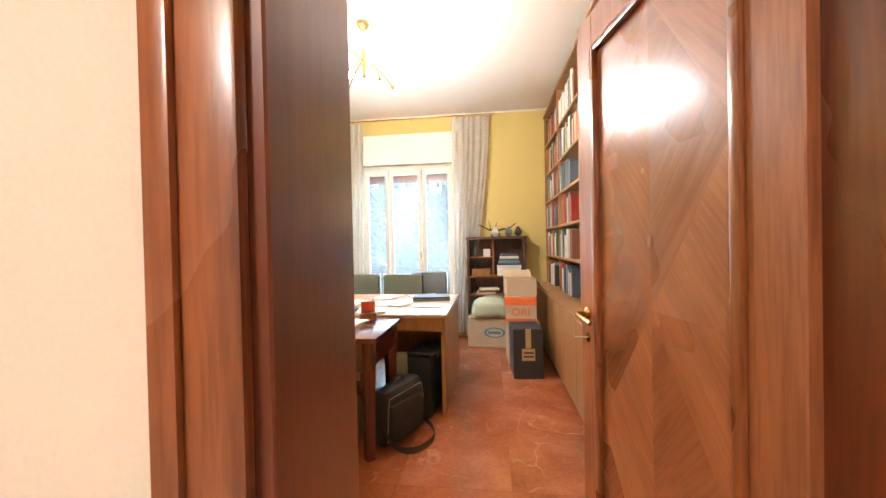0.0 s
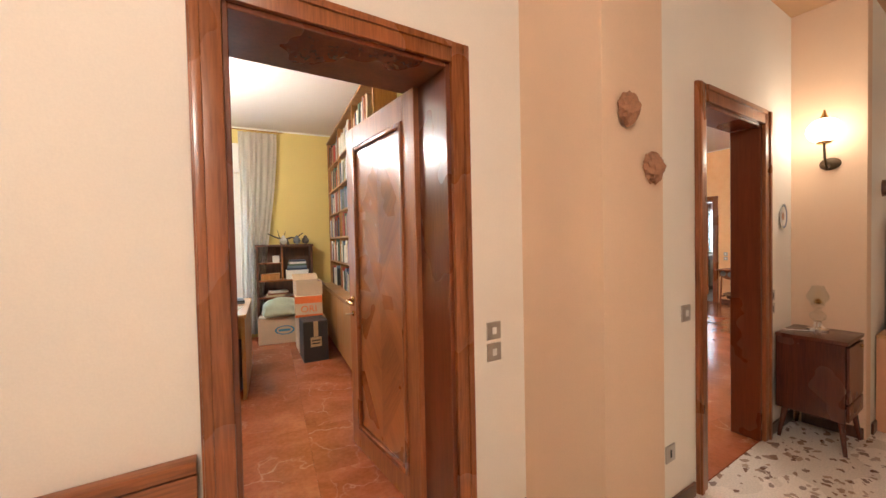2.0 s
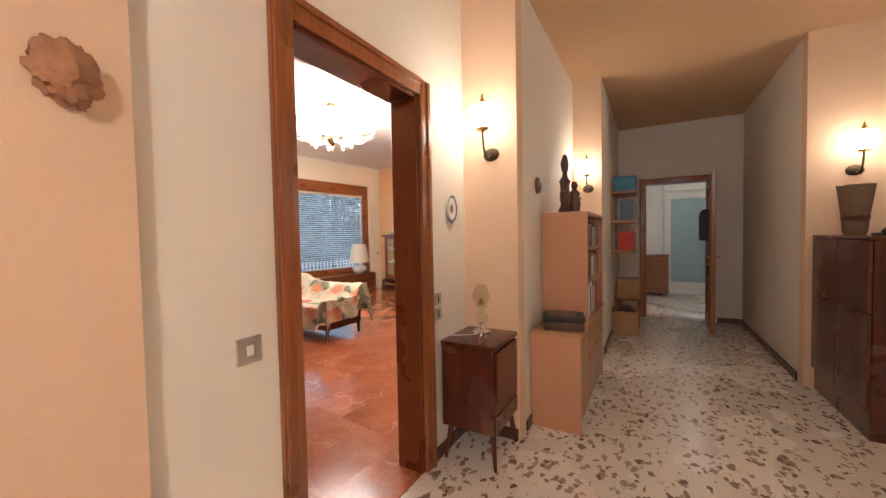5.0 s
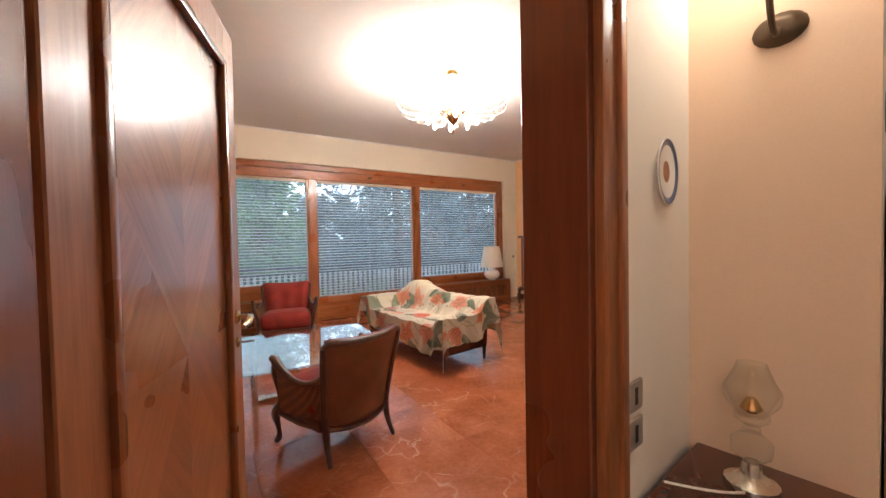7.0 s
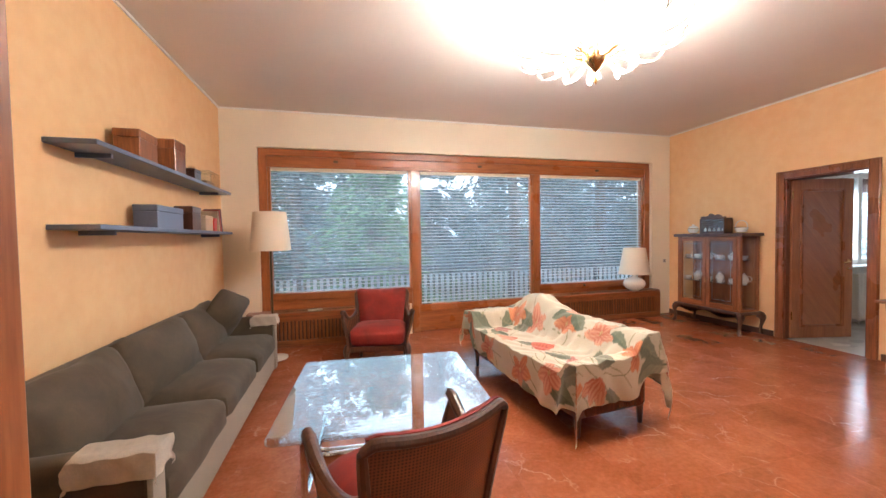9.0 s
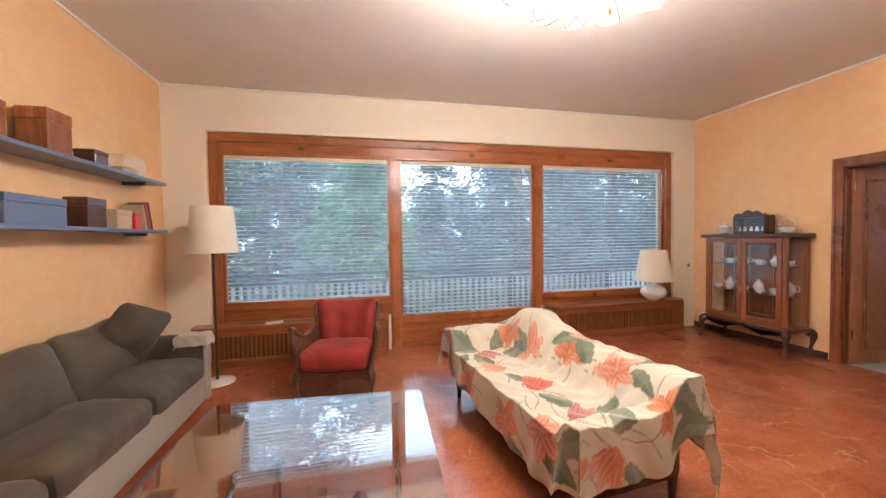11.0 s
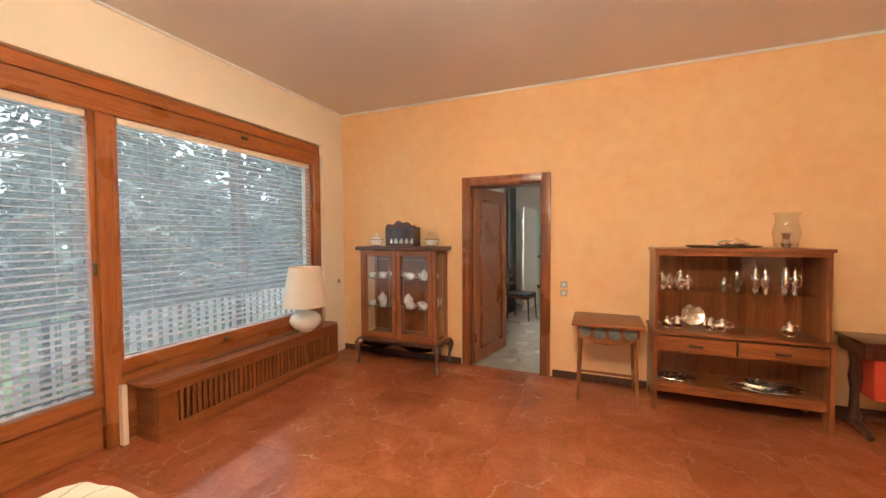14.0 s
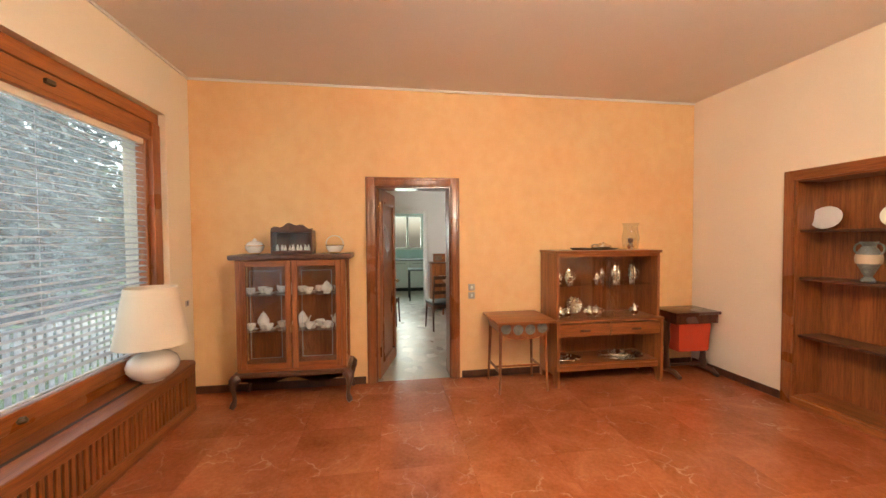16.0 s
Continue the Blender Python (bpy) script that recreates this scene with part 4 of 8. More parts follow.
def glass_table():
    t = thing("glass_coffee_table", "low square glass table on bent chrome tube legs", "coffee table", pose(4.79, 5.63, 0, 0, 0, -4))
    s, z = 0.595, 0.405
    c = 0.05
    out = []
    for qx, qy, a0 in ((1, 1, 0), (-1, 1, 90), (-1, -1, 180), (1, -1, 270)):
        out += [(qx * (s - c) + c * math.cos(radians(a0 + a)), qy * (s - c) + c * math.sin(radians(a0 + a))) for a in (0, 30, 60, 90)]
    top = part("tabletop", slab(out, z, z + 0.015, bevel=0.002), M["tableglass"], t, "thick clear glass top")
    top.visible_shadow = False
    for sx in (-1, 1):
        for sy in (-1, 1):
            p = bezier((sx * 0.10, sy * 0.02, 0.02), (sx * 0.40, sy * 0.02, 0.02), (sx * 0.44, sy * 0.02, 0.02), (sx * 0.44, sy * 0.06, 0.02), 5)
            p += [Vector((sx * 0.44, sy * 0.32, 0.02))] + bezier((sx * 0.44, sy * 0.36, 0.02), (sx * 0.44, sy * 0.43, 0.02), (sx * 0.44, sy * 0.44, 0.05), (sx * 0.44, sy * 0.44, 0.10), 5) + [Vector((sx * 0.44, sy * 0.44, z))]
            part("leg", tube(p, 0.018, 10), M["chrome"], t, "bent chrome tube")
    for sx in (-1, 1):
        part("upright", tube([(sx * 0.10, 0, 0.02), (sx * 0.10, 0, z)], 0.018, 10), M["chrome"], t)
    part("crossbar", tube([(-0.10, 0, 0.02), (0.10, 0, 0.02)], 0.018, 10), M["chrome"], t)


glass_table()


def green_sofa():
    t = thing("sofa", "worn olive velvet three seat sofa against the wall", "sofa", pose(0, 0, 0))
    x0, x1, y0, y1 = 3.085, 3.86, 4.80, 7.36
    part("base", boxm(x0, x1 - 0.03, y0 + 0.02, y1 - 0.02, 0.07, 0.30, 0.015, 2), M["olive_base"], t, "grey cloth covered base")
    bm = cushion(x0, x0 + 0.15, y0 + 0.02, y1 - 0.02, 0.28, 0.74, 0.01, cuts=7)
    part("back_frame", turned(bm, pose(0, 0, 0)), M["olive"], t)
    ya, yb = y0 + 0.11, y1 - 0.11
    for k in range(3):
        a, b = ya + (yb - ya) * k / 3, ya + (yb - ya) * (k + 1) / 3
        bm = cushion(x0 + 0.13, x1 - 0.005 * (k % 2), a + 0.003, b - 0.003, 0.285, 0.455, 0.035, cuts=9)
        for v in bm.verts:
            v.co.z += 0.014 * noise.noise(Vector((v.co.x * 4, v.co.y * 4, k * 3.1))) - 0.02 * max(0, (v.co.x - x1 + 0.12) / 0.12) ** 2
        part("seat_cushion", bm, M["olive"], t)
        bm = cushion(-0.10, 0.10, -(b - a) / 2 + 0.012, (b - a) / 2 - 0.012, -0.22, 0.22, 0.0, cuts=9)
        for v in bm.verts:
            y, z = v.co.y / ((b - a) / 2), v.co.z / 0.22
            soft = (1 - y * y) * (1 - z * z)
            v.co.x *= 0.55 + 0.75 * soft
            v.co.x += 0.02 * noise.noise(Vector((v.co.y * 6, v.co.z * 6, k * 5.0))) * (v.co.x > 0)
            v.co.z += 0.025 * noise.noise(Vector((v.co.y * 3, k * 7.0, 1.0))) - 0.02 * (1 - y * y) * (z > 0)
        part("back_cushion", turned(bm, pose(x0 + 0.265, (a + b) / 2, 0.605, 0, -20, (3, -4, 2)[k])), M["olive"], t)
    for a, b in ((y0, y0 + 0.11), (y1 - 0.11, y1)):
        part("arm", cushion(x0, x1 - 0.035, a, b, 0.28, 0.60, 0.008), M["olive"], t)
        part("arm_front", boxm(x1 - 0.036, x1 - 0.014, a + 0.006, b - 0.006, 0.07, 0.595, 0.008, 2), M["olive_base"], t, "grey cloth arm front")
    for x in (x0 + 0.06, x1 - 0.10):
        for y in (y0 + 0.08, y1 - 0.08):
            part("leg", lathe([(0.018, 0), (0.026, 0.07)], 10, (x, y, 0)), M["dark"], t)
    bm = cushion(-0.21, 0.21, -0.085, 0.085, -0.21, 0.21, 0.0, cuts=9)
    for v in bm.verts:
        x, z = v.co.x / 0.21, v.co.z / 0.21
        v.co.y *= 0.30 + 0.95 * (1 - x * x) * (1 - z * z)
        v.co.y += 0.012 * noise.noise(Vector((v.co.x * 9, v.co.z * 9, 2)))
    solid("throw_pillow", bm, M["olive"], "loose olive velvet pillow leaning on the sofa back", "pillow", pose(3.47, 6.99, 0.70, 0, 0, 68) @ pose(0, 0, 0, 22, 24, 0))


green_sofa()


def draped(name, label, x0, x1, y0, y1, z, drop, material, steps=24):
    """A small cloth over a block: flat on top, hanging at its edges with folds."""
    bm = bmesh.new()
    ex, ey = drop, drop
    g = []
    for i in range(steps + 1):
        row = []
        for j in range(steps + 1):
            x, y = x0 - ex + (x1 - x0 + 2 * ex) * i / steps, y0 - ey + (y1 - y0 + 2 * ey) * j / steps
            dx, dy = max(x0 - x, 0, x - x1), max(y0 - y, 0, y - y1)
            d = max(dx, dy) + 0.3 * min(dx, dy)
            cx, cy = min(max(x, x0), x1), min(max(y, y0), y1)
            k = 0.012 * math.sin(x * 60 + y * 45)
            px = cx + (0.012 + k * 0.5 if dx else 0) * (1 if x > x1 else -1 if x < x0 else 0)
            py = cy + (0.012 + k * 0.5 if dy else 0) * (1 if y > y1 else -1 if y < y0 else 0)
            row.append(bm.verts.new((px, py, z + 0.006 + 0.006 * noise.noise(Vector((x * 20, y * 20, 0))) - d)))
        g.append(row)
    for i in range(steps):
        for j in range(steps):
            bm.faces.new((g[i][j], g[i + 1][j], g[i + 1][j + 1], g[i][j + 1]))
    bmesh.ops.solidify(bm, geom=bm.faces[:], thickness=0.004)
    return solid(name, bm, material, label, "cloth")


draped("arm_cover", "white crochet cover over the sofa arm", 3.64, 3.852, 7.245, 7.365, 0.605, 0.09, M["lace"])
draped("arm_cover", "white crochet cover over the near sofa arm", 3.60, 3.852, 4.795, 4.915, 0.605, 0.10, M["lace"])


def blend(a, b, k):
    return tuple(x + (y - x) * k for x, y in zip(a, b))


def flower_print(u, v):
    """Colour of the printed cotton at cloth place (u, v), in metres."""
    col = (0.56, 0.495, 0.38)
    for q in FLOWERS:
        dx, dy = u - q[0], v - q[1]
        if dx * dx + dy * dy > q[2] * q[2] * 1.5:
            continue
        c, s = math.cos(q[3]), math.sin(q[3])
        a, b = (dx * c + dy * s) / q[2], (-dx * s + dy * c) / q[2]
        kind = q[4]
        if kind == "stem":
            if abs(b - 0.16 * math.sin(a * 3)) < 0.004 / q[2] and abs(a) < 1.1:
                col = (0.26, 0.24, 0.14)
            continue
        if kind == "spray":
            w = 0.34 * (1 - a * a) + 0.10 * math.sin(a * 24) if abs(a) < 1 else -1
            if abs(b) < w:
                col = blend((0.46, 0.28, 0.09), (0.64, 0.43, 0.18), 0.5 + 0.5 * math.sin(a * 17 + b * 9))
            continue
        if abs(a) >= 1:
            continue
        wob = 0.04 * math.sin(a * 11 + q[0] * 30)
        w = q[7] * ((1 - a * a) ** 0.75 if kind == "petal" else (1 - a) ** 0.7 * (1 + a) ** 0.45 * 0.85) + wob * (1 - a * a)
        if abs(b) < w:
            f = b / max(w, 1e-4)
            if kind == "leaf":
                vein = abs(b) < 0.02 or abs((a * 4 - abs(b) * 3.2) % 1.0 - 0.5) < 0.05
                k = 0.25 + 0.45 * (f > 0) + (0.35 if vein else 0) - 0.25 * (abs(f) > 0.9)
            else:
                k = 0.45 + 0.30 * math.sin(f * 9 + a * 2) + 0.35 * a - 0.5 * (abs(f) > 0.9)
            col = blend(q[5], q[6], min(1, max(0, k)))
    return col


rnd = random.Random(29)
FLOWERS = []
GREENS = [((0.11, 0.125, 0.085), (0.23, 0.24, 0.17)), ((0.14, 0.15, 0.11), (0.27, 0.27, 0.20)), ((0.09, 0.11, 0.07), (0.20, 0.215, 0.14))]
CORAL, RUST, PLUM, RED = ((0.46, 0.13, 0.07), (0.68, 0.36, 0.23)), ((0.42, 0.11, 0.045), (0.64, 0.27, 0.12)), ((0.30, 0.09, 0.07), (0.52, 0.23, 0.18)), ((0.42, 0.06, 0.035), (0.62, 0.17, 0.09))
for k in range(30):
    u, v = 0.14 + (k % 5) * 0.35 + rnd.uniform(-0.08, 0.08), 0.20 + (k // 5) * 0.40 + rnd.uniform(-0.10, 0.10)
    for _ in range(2):
        FLOWERS.append((u + rnd.uniform(-0.1, 0.1), v + rnd.uniform(-0.1, 0.1), rnd.uniform(0.16, 0.26), rnd.uniform(0, 6.3), "stem"))
    for _ in range(1 + k % 2):
        a = rnd.uniform(0, 6.3)
        FLOWERS.append((u + 0.19 * math.cos(a), v + 0.19 * math.sin(a), rnd.uniform(0.085, 0.14), a + rnd.uniform(-0.6, 0.6), "leaf", *rnd.choice(GREENS), rnd.uniform(0.42, 0.62)))
    way = rnd.uniform(0, 6.3)
    if k % 5 == 4:
        FLOWERS.append((u, v, 0.13, way, "spray"))
    elif k % 5 in (0, 2):
        tone = CORAL if k % 2 else RUST
        for p in range(5):
            a = way + p * 1.257 + rnd.uniform(-0.2, 0.2)
            FLOWERS.append((u + 0.070 * math.cos(a), v + 0.070 * math.sin(a), rnd.uniform(0.066, 0.092), a, "petal", *tone, rnd.uniform(0.5, 0.7)))
        FLOWERS.append((u, v, 0.022, 0, "petal", (0.34, 0.10, 0.04), (0.60, 0.45, 0.2), 0.8))
    else:
        tone = (PLUM, CORAL, RED)[k % 3]
        for p in (-0.55, 0.55, 0.0):
            a = way + p
            FLOWERS.append((u + 0.075 * math.cos(a), v + 0.075 * math.sin(a), 0.105, a, "petal", *tone, 0.40))


def draped_sofa():
    m = pose(6.30, 6.20, 0, 0, 0, 6)
    t = thing("draped_sofa", "small sofa hidden under a floral cotton throw", "sofa", m)
    hl, hw, hb = 0.86, 0.42, 0.28                       # half length along y, half depth along x
    part("body", boxm(-hw + 0.05, hb - 0.03, -hl + 0.06, hl - 0.06, 0.13, 0.36, 0.03, 2), M["mahogany"], t, "dark wooden seat frame under the throw")
    part("back", boxm(hb - 0.10, hb - 0.04, -hl + 0.12, hl - 0.12, 0.36, 0.565, 0.02, 2), M["mahogany"], t)
    for x in (-hw + 0.08, hb - 0.06):
        for y in (-hl + 0.09, hl - 0.09):
            part("leg", lathe([(0.016, 0), (0.028, 0.17)], 10, (x, y, 0)), M["dark"], t)

    def height(x, y):
        a = min(1, max(0, (x + 0.02) / 0.22))
        a = a * a * (3 - 2 * a)
        ridge = 0.665 + 0.085 * math.exp(-((y - 0.46) / 0.26) ** 2) + 0.015 * math.sin(y * 4.0) - 0.07 * max(0, y - 0.66) / 0.2
        z = 0.43 + (ridge - 0.43) * a
        for e, top in (((y - 0.62) / 0.10, 0.585), ((-y - 0.68) / 0.10, 0.53)):
            e = min(1, max(0, e))
            z = max(z, 0.43 + (top - 0.43) * e * e * (3 - 2 * e))
        crease = math.exp(-((x - 0.0) / 0.07) ** 2)
        z += 0.016 * noise.noise(Vector((x * 5, y * 4, 1.3))) + 0.018 * noise.noise(Vector((x * 13 + y * 8, y * 5, 4)))
        z += 0.022 * crease * noise.noise(Vector((x * 6, y * 16, 7)))
        z += 0.010 * math.sin(y * 34 + 5 * noise.noise(Vector((x * 4, y * 2, 0)))) * a * (1 - a) * 4
        return z

    f_over, b_over, n_over, s_over = 0.27, 0.40, 0.30, 0.30
    step = 0.0075
    W, L = hw + hb + f_over + b_over, 2 * hl + n_over + s_over
    nx, ny = int(W / step), int(L / step)
    verts, cols, faces = [], [], []
    run = [0.0]
    for i in range(nx):
        xa = -hw - f_over + i * step
        rise = height(xa + step, 0.0) - height(xa, 0.0) if -hw < xa < hb - step else 0.0
        run.append(run[-1] + math.hypot(step, rise))
    for i in range(nx + 1):
        for j in range(ny + 1):
            u, v = i * step, j * step
            x, y = -hw - f_over + u, -hl - s_over + v
            cx, cy = min(max(x, -hw), hb), min(max(y, -hl), hl)
            dx, dy = abs(x - cx), abs(y - cy)
            sx, sy = (1 if x > cx else -1) if dx else 0, (1 if y > cy else -1) if dy else 0
            z = height(cx, cy)
            d = max(dx, dy) + 0.85 * min(dx, dy)
            if x < cx:
                d *= 1.0 - 0.25 * cy
            fold = 0.5 + 0.5 * math.sin((y if dx >= dy else x) * 21 + 2.2 * math.sin((y + x) * 5))
            flare = (0.012 + 0.032 * fold * min(1, d / 0.3) + 0.02 * d)
            px, py = cx + sx * flare * (dx > 0), cy + sy * flare * (dy > 0)
            if dx and dy:
                px, py = cx + sx * (flare + 0.06 * min(dx, dy)), cy + sy * (flare + 0.06 * min(dx, dy))
            bend = min(d, 0.05)
            pz = z - (d - bend) - bend * bend / 0.1 - 0.004
            pz = max(pz, 0.02 + 0.012 * fold)
            verts.append((px, py, pz + 0.008))
            cols.append((*flower_print(run[i], v), 1))
    for i in range(nx):
        for j in range(ny):
            a = i * (ny + 1) + j
            faces.append((a, a + ny + 1, a + ny + 2, a + 1))
    me = bpy.data.meshes.new("floral_throw")
    me.from_pydata(verts, [], faces)
    me.materials.append(M["cloth"])
    at = me.color_attributes.new("print", "FLOAT_COLOR", "POINT")
    at.data.foreach_set("color", np.array(cols, dtype=np.float32).ravel())
    me.polygons.foreach_set("use_smooth", [True] * len(me.polygons))
    ob = new("floral_throw", me)
    ob.matrix_basis = m
    md = ob.modifiers.new("thickness", "SOLIDIFY")
    md.thickness = 0.003
    tagged(ob, "cream cotton throw printed with red flowers and green leaves", "throw")


draped_sofa()


# ---- living room: lamps, shelves ----
def table_lamp():
    t = thing("table_lamp", "white ceramic ball lamp with a cream shade", "table lamp", pose(9.13, 8.33, 0.445))
    part("base", lathe([(0.0, 0.0), (0.075, 0.0), (0.08, 0.012), (0.13, 0.04), (0.165, 0.09), (0.168, 0.125), (0.15, 0.17), (0.105, 0.205), (0.045, 0.225), (0.03, 0.24), (0.028, 0.29)], 32, cap=False), M["ceramic"], t)
    bm = lathe([(0.24, 0.275), (0.165, 0.70), (0.162, 0.70), (0.237, 0.275)], 40, cap=False)
    part("shade", bm, M["shade"], t, "cream fabric cone shade")
    part("socket", lathe([(0.016, 0.29), (0.016, 0.40)], 10), M["brass"], t)
    part("spider", tube([(-0.15, 0, 0.62), (0.15, 0, 0.62)], 0.002, 5), M["brass"], t)
    part("cord", tube(bezier((0.07, 0, 0.006), (0.12, -0.05, 0.006), (0.2, -0.1, 0.006), (0.28, 0.02, 0.006), 8), 0.003, 5), M["black"], t)


def floor_lamp():
    t = thing("floor_lamp", "floor lamp with a white round foot and cream shade", "floor lamp", pose(3.72, 7.86, 0))
    part("foot", lathe([(0, 0), (0.155, 0), (0.155, 0.012), (0.03, 0.03), (0, 0.03)], 32, cap=False), M["ceramic"], t)
    part("pole", tube([(0, 0, 0.02), (0, 0, 1.45)], 0.011, 10), M["bronze"], t)
    part("shade", lathe([(0.222, 1.25), (0.176, 1.69), (0.173, 1.69), (0.219, 1.25)], 40, cap=False), M["shade"], t, "cream fabric drum shade")
    part("spider", tube([(-0.178, 0, 1.64), (0.178, 0, 1.64)], 0.003, 5), M["brass"], t)
    part("finial", tube([(0, 0, 1.45), (0, 0, 1.66)], 0.006, 6), M["brass"], t)


table_lamp()
floor_lamp()


def chandelier():
    t = thing("chandelier", "lit glass chandelier of curved milky petals and brass", "chandelier", pose(CX, CY, -0.06) @ Matrix.Scale(1.04, 4))
    top = (LZ + 0.06) / 1.04
    part("ceiling_rose", lathe([(0.0, top - 0.002), (0.06, top - 0.002), (0.055, top - 0.03), (0.03, top - 0.06), (0.0, top - 0.06)], 20, cap=False), M["brass"], t)
    part("stem", lathe([(0.018, 2.60), (0.028, 2.66), (0.02, 2.72), (0.036, 2.80), (0.045, 2.86), (0.05, 2.92), (0.045, 2.95), (0.0, 2.95)], 16, cap=False), M["ceramic"], t, "cream glass stem")
    part("rod", tube([(0, 0, 2.94), (0, 0, top - 0.05)], 0.006, 8), M["brass"], t)
    part("bowl", lathe([(0.0, 2.44), (0.02, 2.46), (0.05, 2.49), (0.085, 2.53), (0.09, 2.56), (0.06, 2.60), (0.018, 2.61)], 20, cap=False), M["brass"], t)
    part("drop", lathe([(0.0, 2.36), (0.014, 2.39), (0.008, 2.44), (0, 2.44)], 10, cap=False), M["brass"], t)
    for count, r, tip, low, off in ((9, 0.42, 2.86, 2.63, 0.1), (14, 0.545, 2.70, 2.545, 0.0)):
        for k in range(count):
            a = 2 * math.pi * k / count + off
            c, s = math.cos(a), math.sin(a)
            p = [Vector((c * q.x, s * q.x, q.z)) for q in bezier((0.07, 0, 2.56), (r * 0.55, 0, low + 0.02), (r * 1.0, 0, low - 0.05), (r, 0, tip), 12)]
            half = [0.004 + 0.034 * math.sin(math.pi * min(1, (q / 12) ** 1.5 * 0.97 + 0.03)) for q in range(13)]
            across = Vector((-s, c, 0))
            bm = bmesh.new()
            rows = [(bm.verts.new(q - across * w), bm.verts.new(q + Vector((c, s, -0.5)) * 0.008), bm.verts.new(q + across * w)) for q, w in zip(p, half)]
            for i in range(12):
                for j in (0, 1):
                    bm.faces.new((rows[i][j], rows[i + 1][j], rows[i + 1][j + 1], rows[i][j + 1]))
            bmesh.ops.solidify(bm, geom=bm.faces[:], thickness=0.003)
            petal = part("glass_petal", bm, M["petal"], t, "curved milky glass petal")
            rim = [q - across * w for q, w in zip(p, half)] + [q + across * w for q, w in zip(p[::-1], half[::-1])]
            part("brass_edge", tube(rim, 0.003, 5), M["bronze"], petal)
    for k in range(8):
        a = 2 * math.pi * k / 8 + 0.3
        c, s = math.cos(a), math.sin(a)
        bm = lathe([(0.0, -0.05), (0.014, -0.035), (0.021, 0.0), (0.014, 0.03), (0.011, 0.045)], 10)
        part("bulb", turned(bm, pose(0.24 * c, 0.24 * s, 2.50)), M["bulb"], t, "lit candle bulb")
        part("bulb_arm", tube([(0.08 * c, 0.08 * s, 2.53), (0.18 * c, 0.18 * s, 2.57), (0.24 * c, 0.24 * s, 2.54)], 0.007, 6), M["brass"], t)


chandelier()


def wall_shelf(z, label, y0, y1):
    t = thing("wall_shelf", label, "shelf", pose(3.06, (y0 + y1) / 2, z), group="blue wall shelves")
    h = (y1 - y0) / 2
    part("board", boxm(0.002, 0.24, -h, h, -0.028, 0.0, 0.003), M["shelfblue"], t)
    for y in (-h + 0.25, h - 0.25):
        part("bracket", boxm(0.002, 0.18, y - 0.008, y + 0.008, -0.055, -0.028), M["shelfblue"], t)


wall_shelf(1.92, "upper blue grey shelf on the orange wall", 5.6, 7.98)
wall_shelf(1.47, "lower blue grey shelf on the orange wall", 5.6, 7.98)


def small_box(name, label, m, w, d, h, material, cat="box", lid=True):
    t = thing(name, label, cat, m)
    part("body", boxm(-w / 2, w / 2, -d / 2, d / 2, 0, h * (0.72 if lid else 1), 0.004), material, t)
    if lid:
        part("lid", boxm(-w / 2 - 0.003, w / 2 + 0.003, -d / 2 - 0.003, d / 2 + 0.003, h * 0.72, h, 0.005), material, t)
    return t


small_box("wooden_box", "dark wooden box on the upper shelf", pose(3.19, 6.72, 1.92), 0.16, 0.20, 0.26, M["walnut"])
small_box("wooden_casket", "small dark casket on the upper shelf", pose(3.19, 7.13, 1.92), 0.13, 0.15, 0.11, M["dark"])
small_box("wooden_box", "brown box at the end of the upper shelf", pose(3.18, 6.25, 1.92), 0.15, 0.24, 0.20, M["walnut"])
gl = small_box("glass_case", "clear plastic case on the upper shelf", pose(3.19, 7.52, 1.92), 0.17, 0.30, 0.15, M["cabglass"], "display case", False)
solid("model_boat", turned(cushion(-0.05, 0.05, -0.11, 0.11, 0.0, 0.05, 0.01), pose(0, 0, 0)), M["pine"], "small wooden model inside the clear case", "ornament", pose(3.19, 7.52, 1.928))
small_box("dark_box", "dark leather box on the lower shelf", pose(3.19, 7.05, 1.47), 0.14, 0.20, 0.21, M["dark"])
small_box("blue_box", "wide blue box on the lower shelf", pose(3.18, 6.55, 1.47), 0.15, 0.44, 0.17, M["shelfblue"])
small_box("pale_box", "pale card box on the lower shelf", pose(3.19, 7.37, 1.47), 0.14, 0.20, 0.15, M["carton_pale"])
small_box("red_tin", "round cornered red tin on the lower shelf", pose(3.20, 7.58, 1.47), 0.10, 0.09, 0.14, M["redplastic"])
for k in range(4):
    bm = boxm(-0.08, 0.08, -0.011, 0.011, 0, 0.22 + 0.01 * k, 0.002)
    solid("book", bm, BOOKS[(k * 3 + 4) % 10], "book leaning at the end of the lower shelf", "book", pose(3.17, 7.71 + 0.032 * k, 1.471, 14, 0, 0), "books on the lower shelf")
solid("remote_control", boxm(-0.09, 0.09, -0.025, 0.025, 0, 0.018, 0.005, 2), M["plasticwhite"], "grey remote control on the radiator cover", "remote control", pose(4.15, 8.32, 0.446, 0, 0, 12))


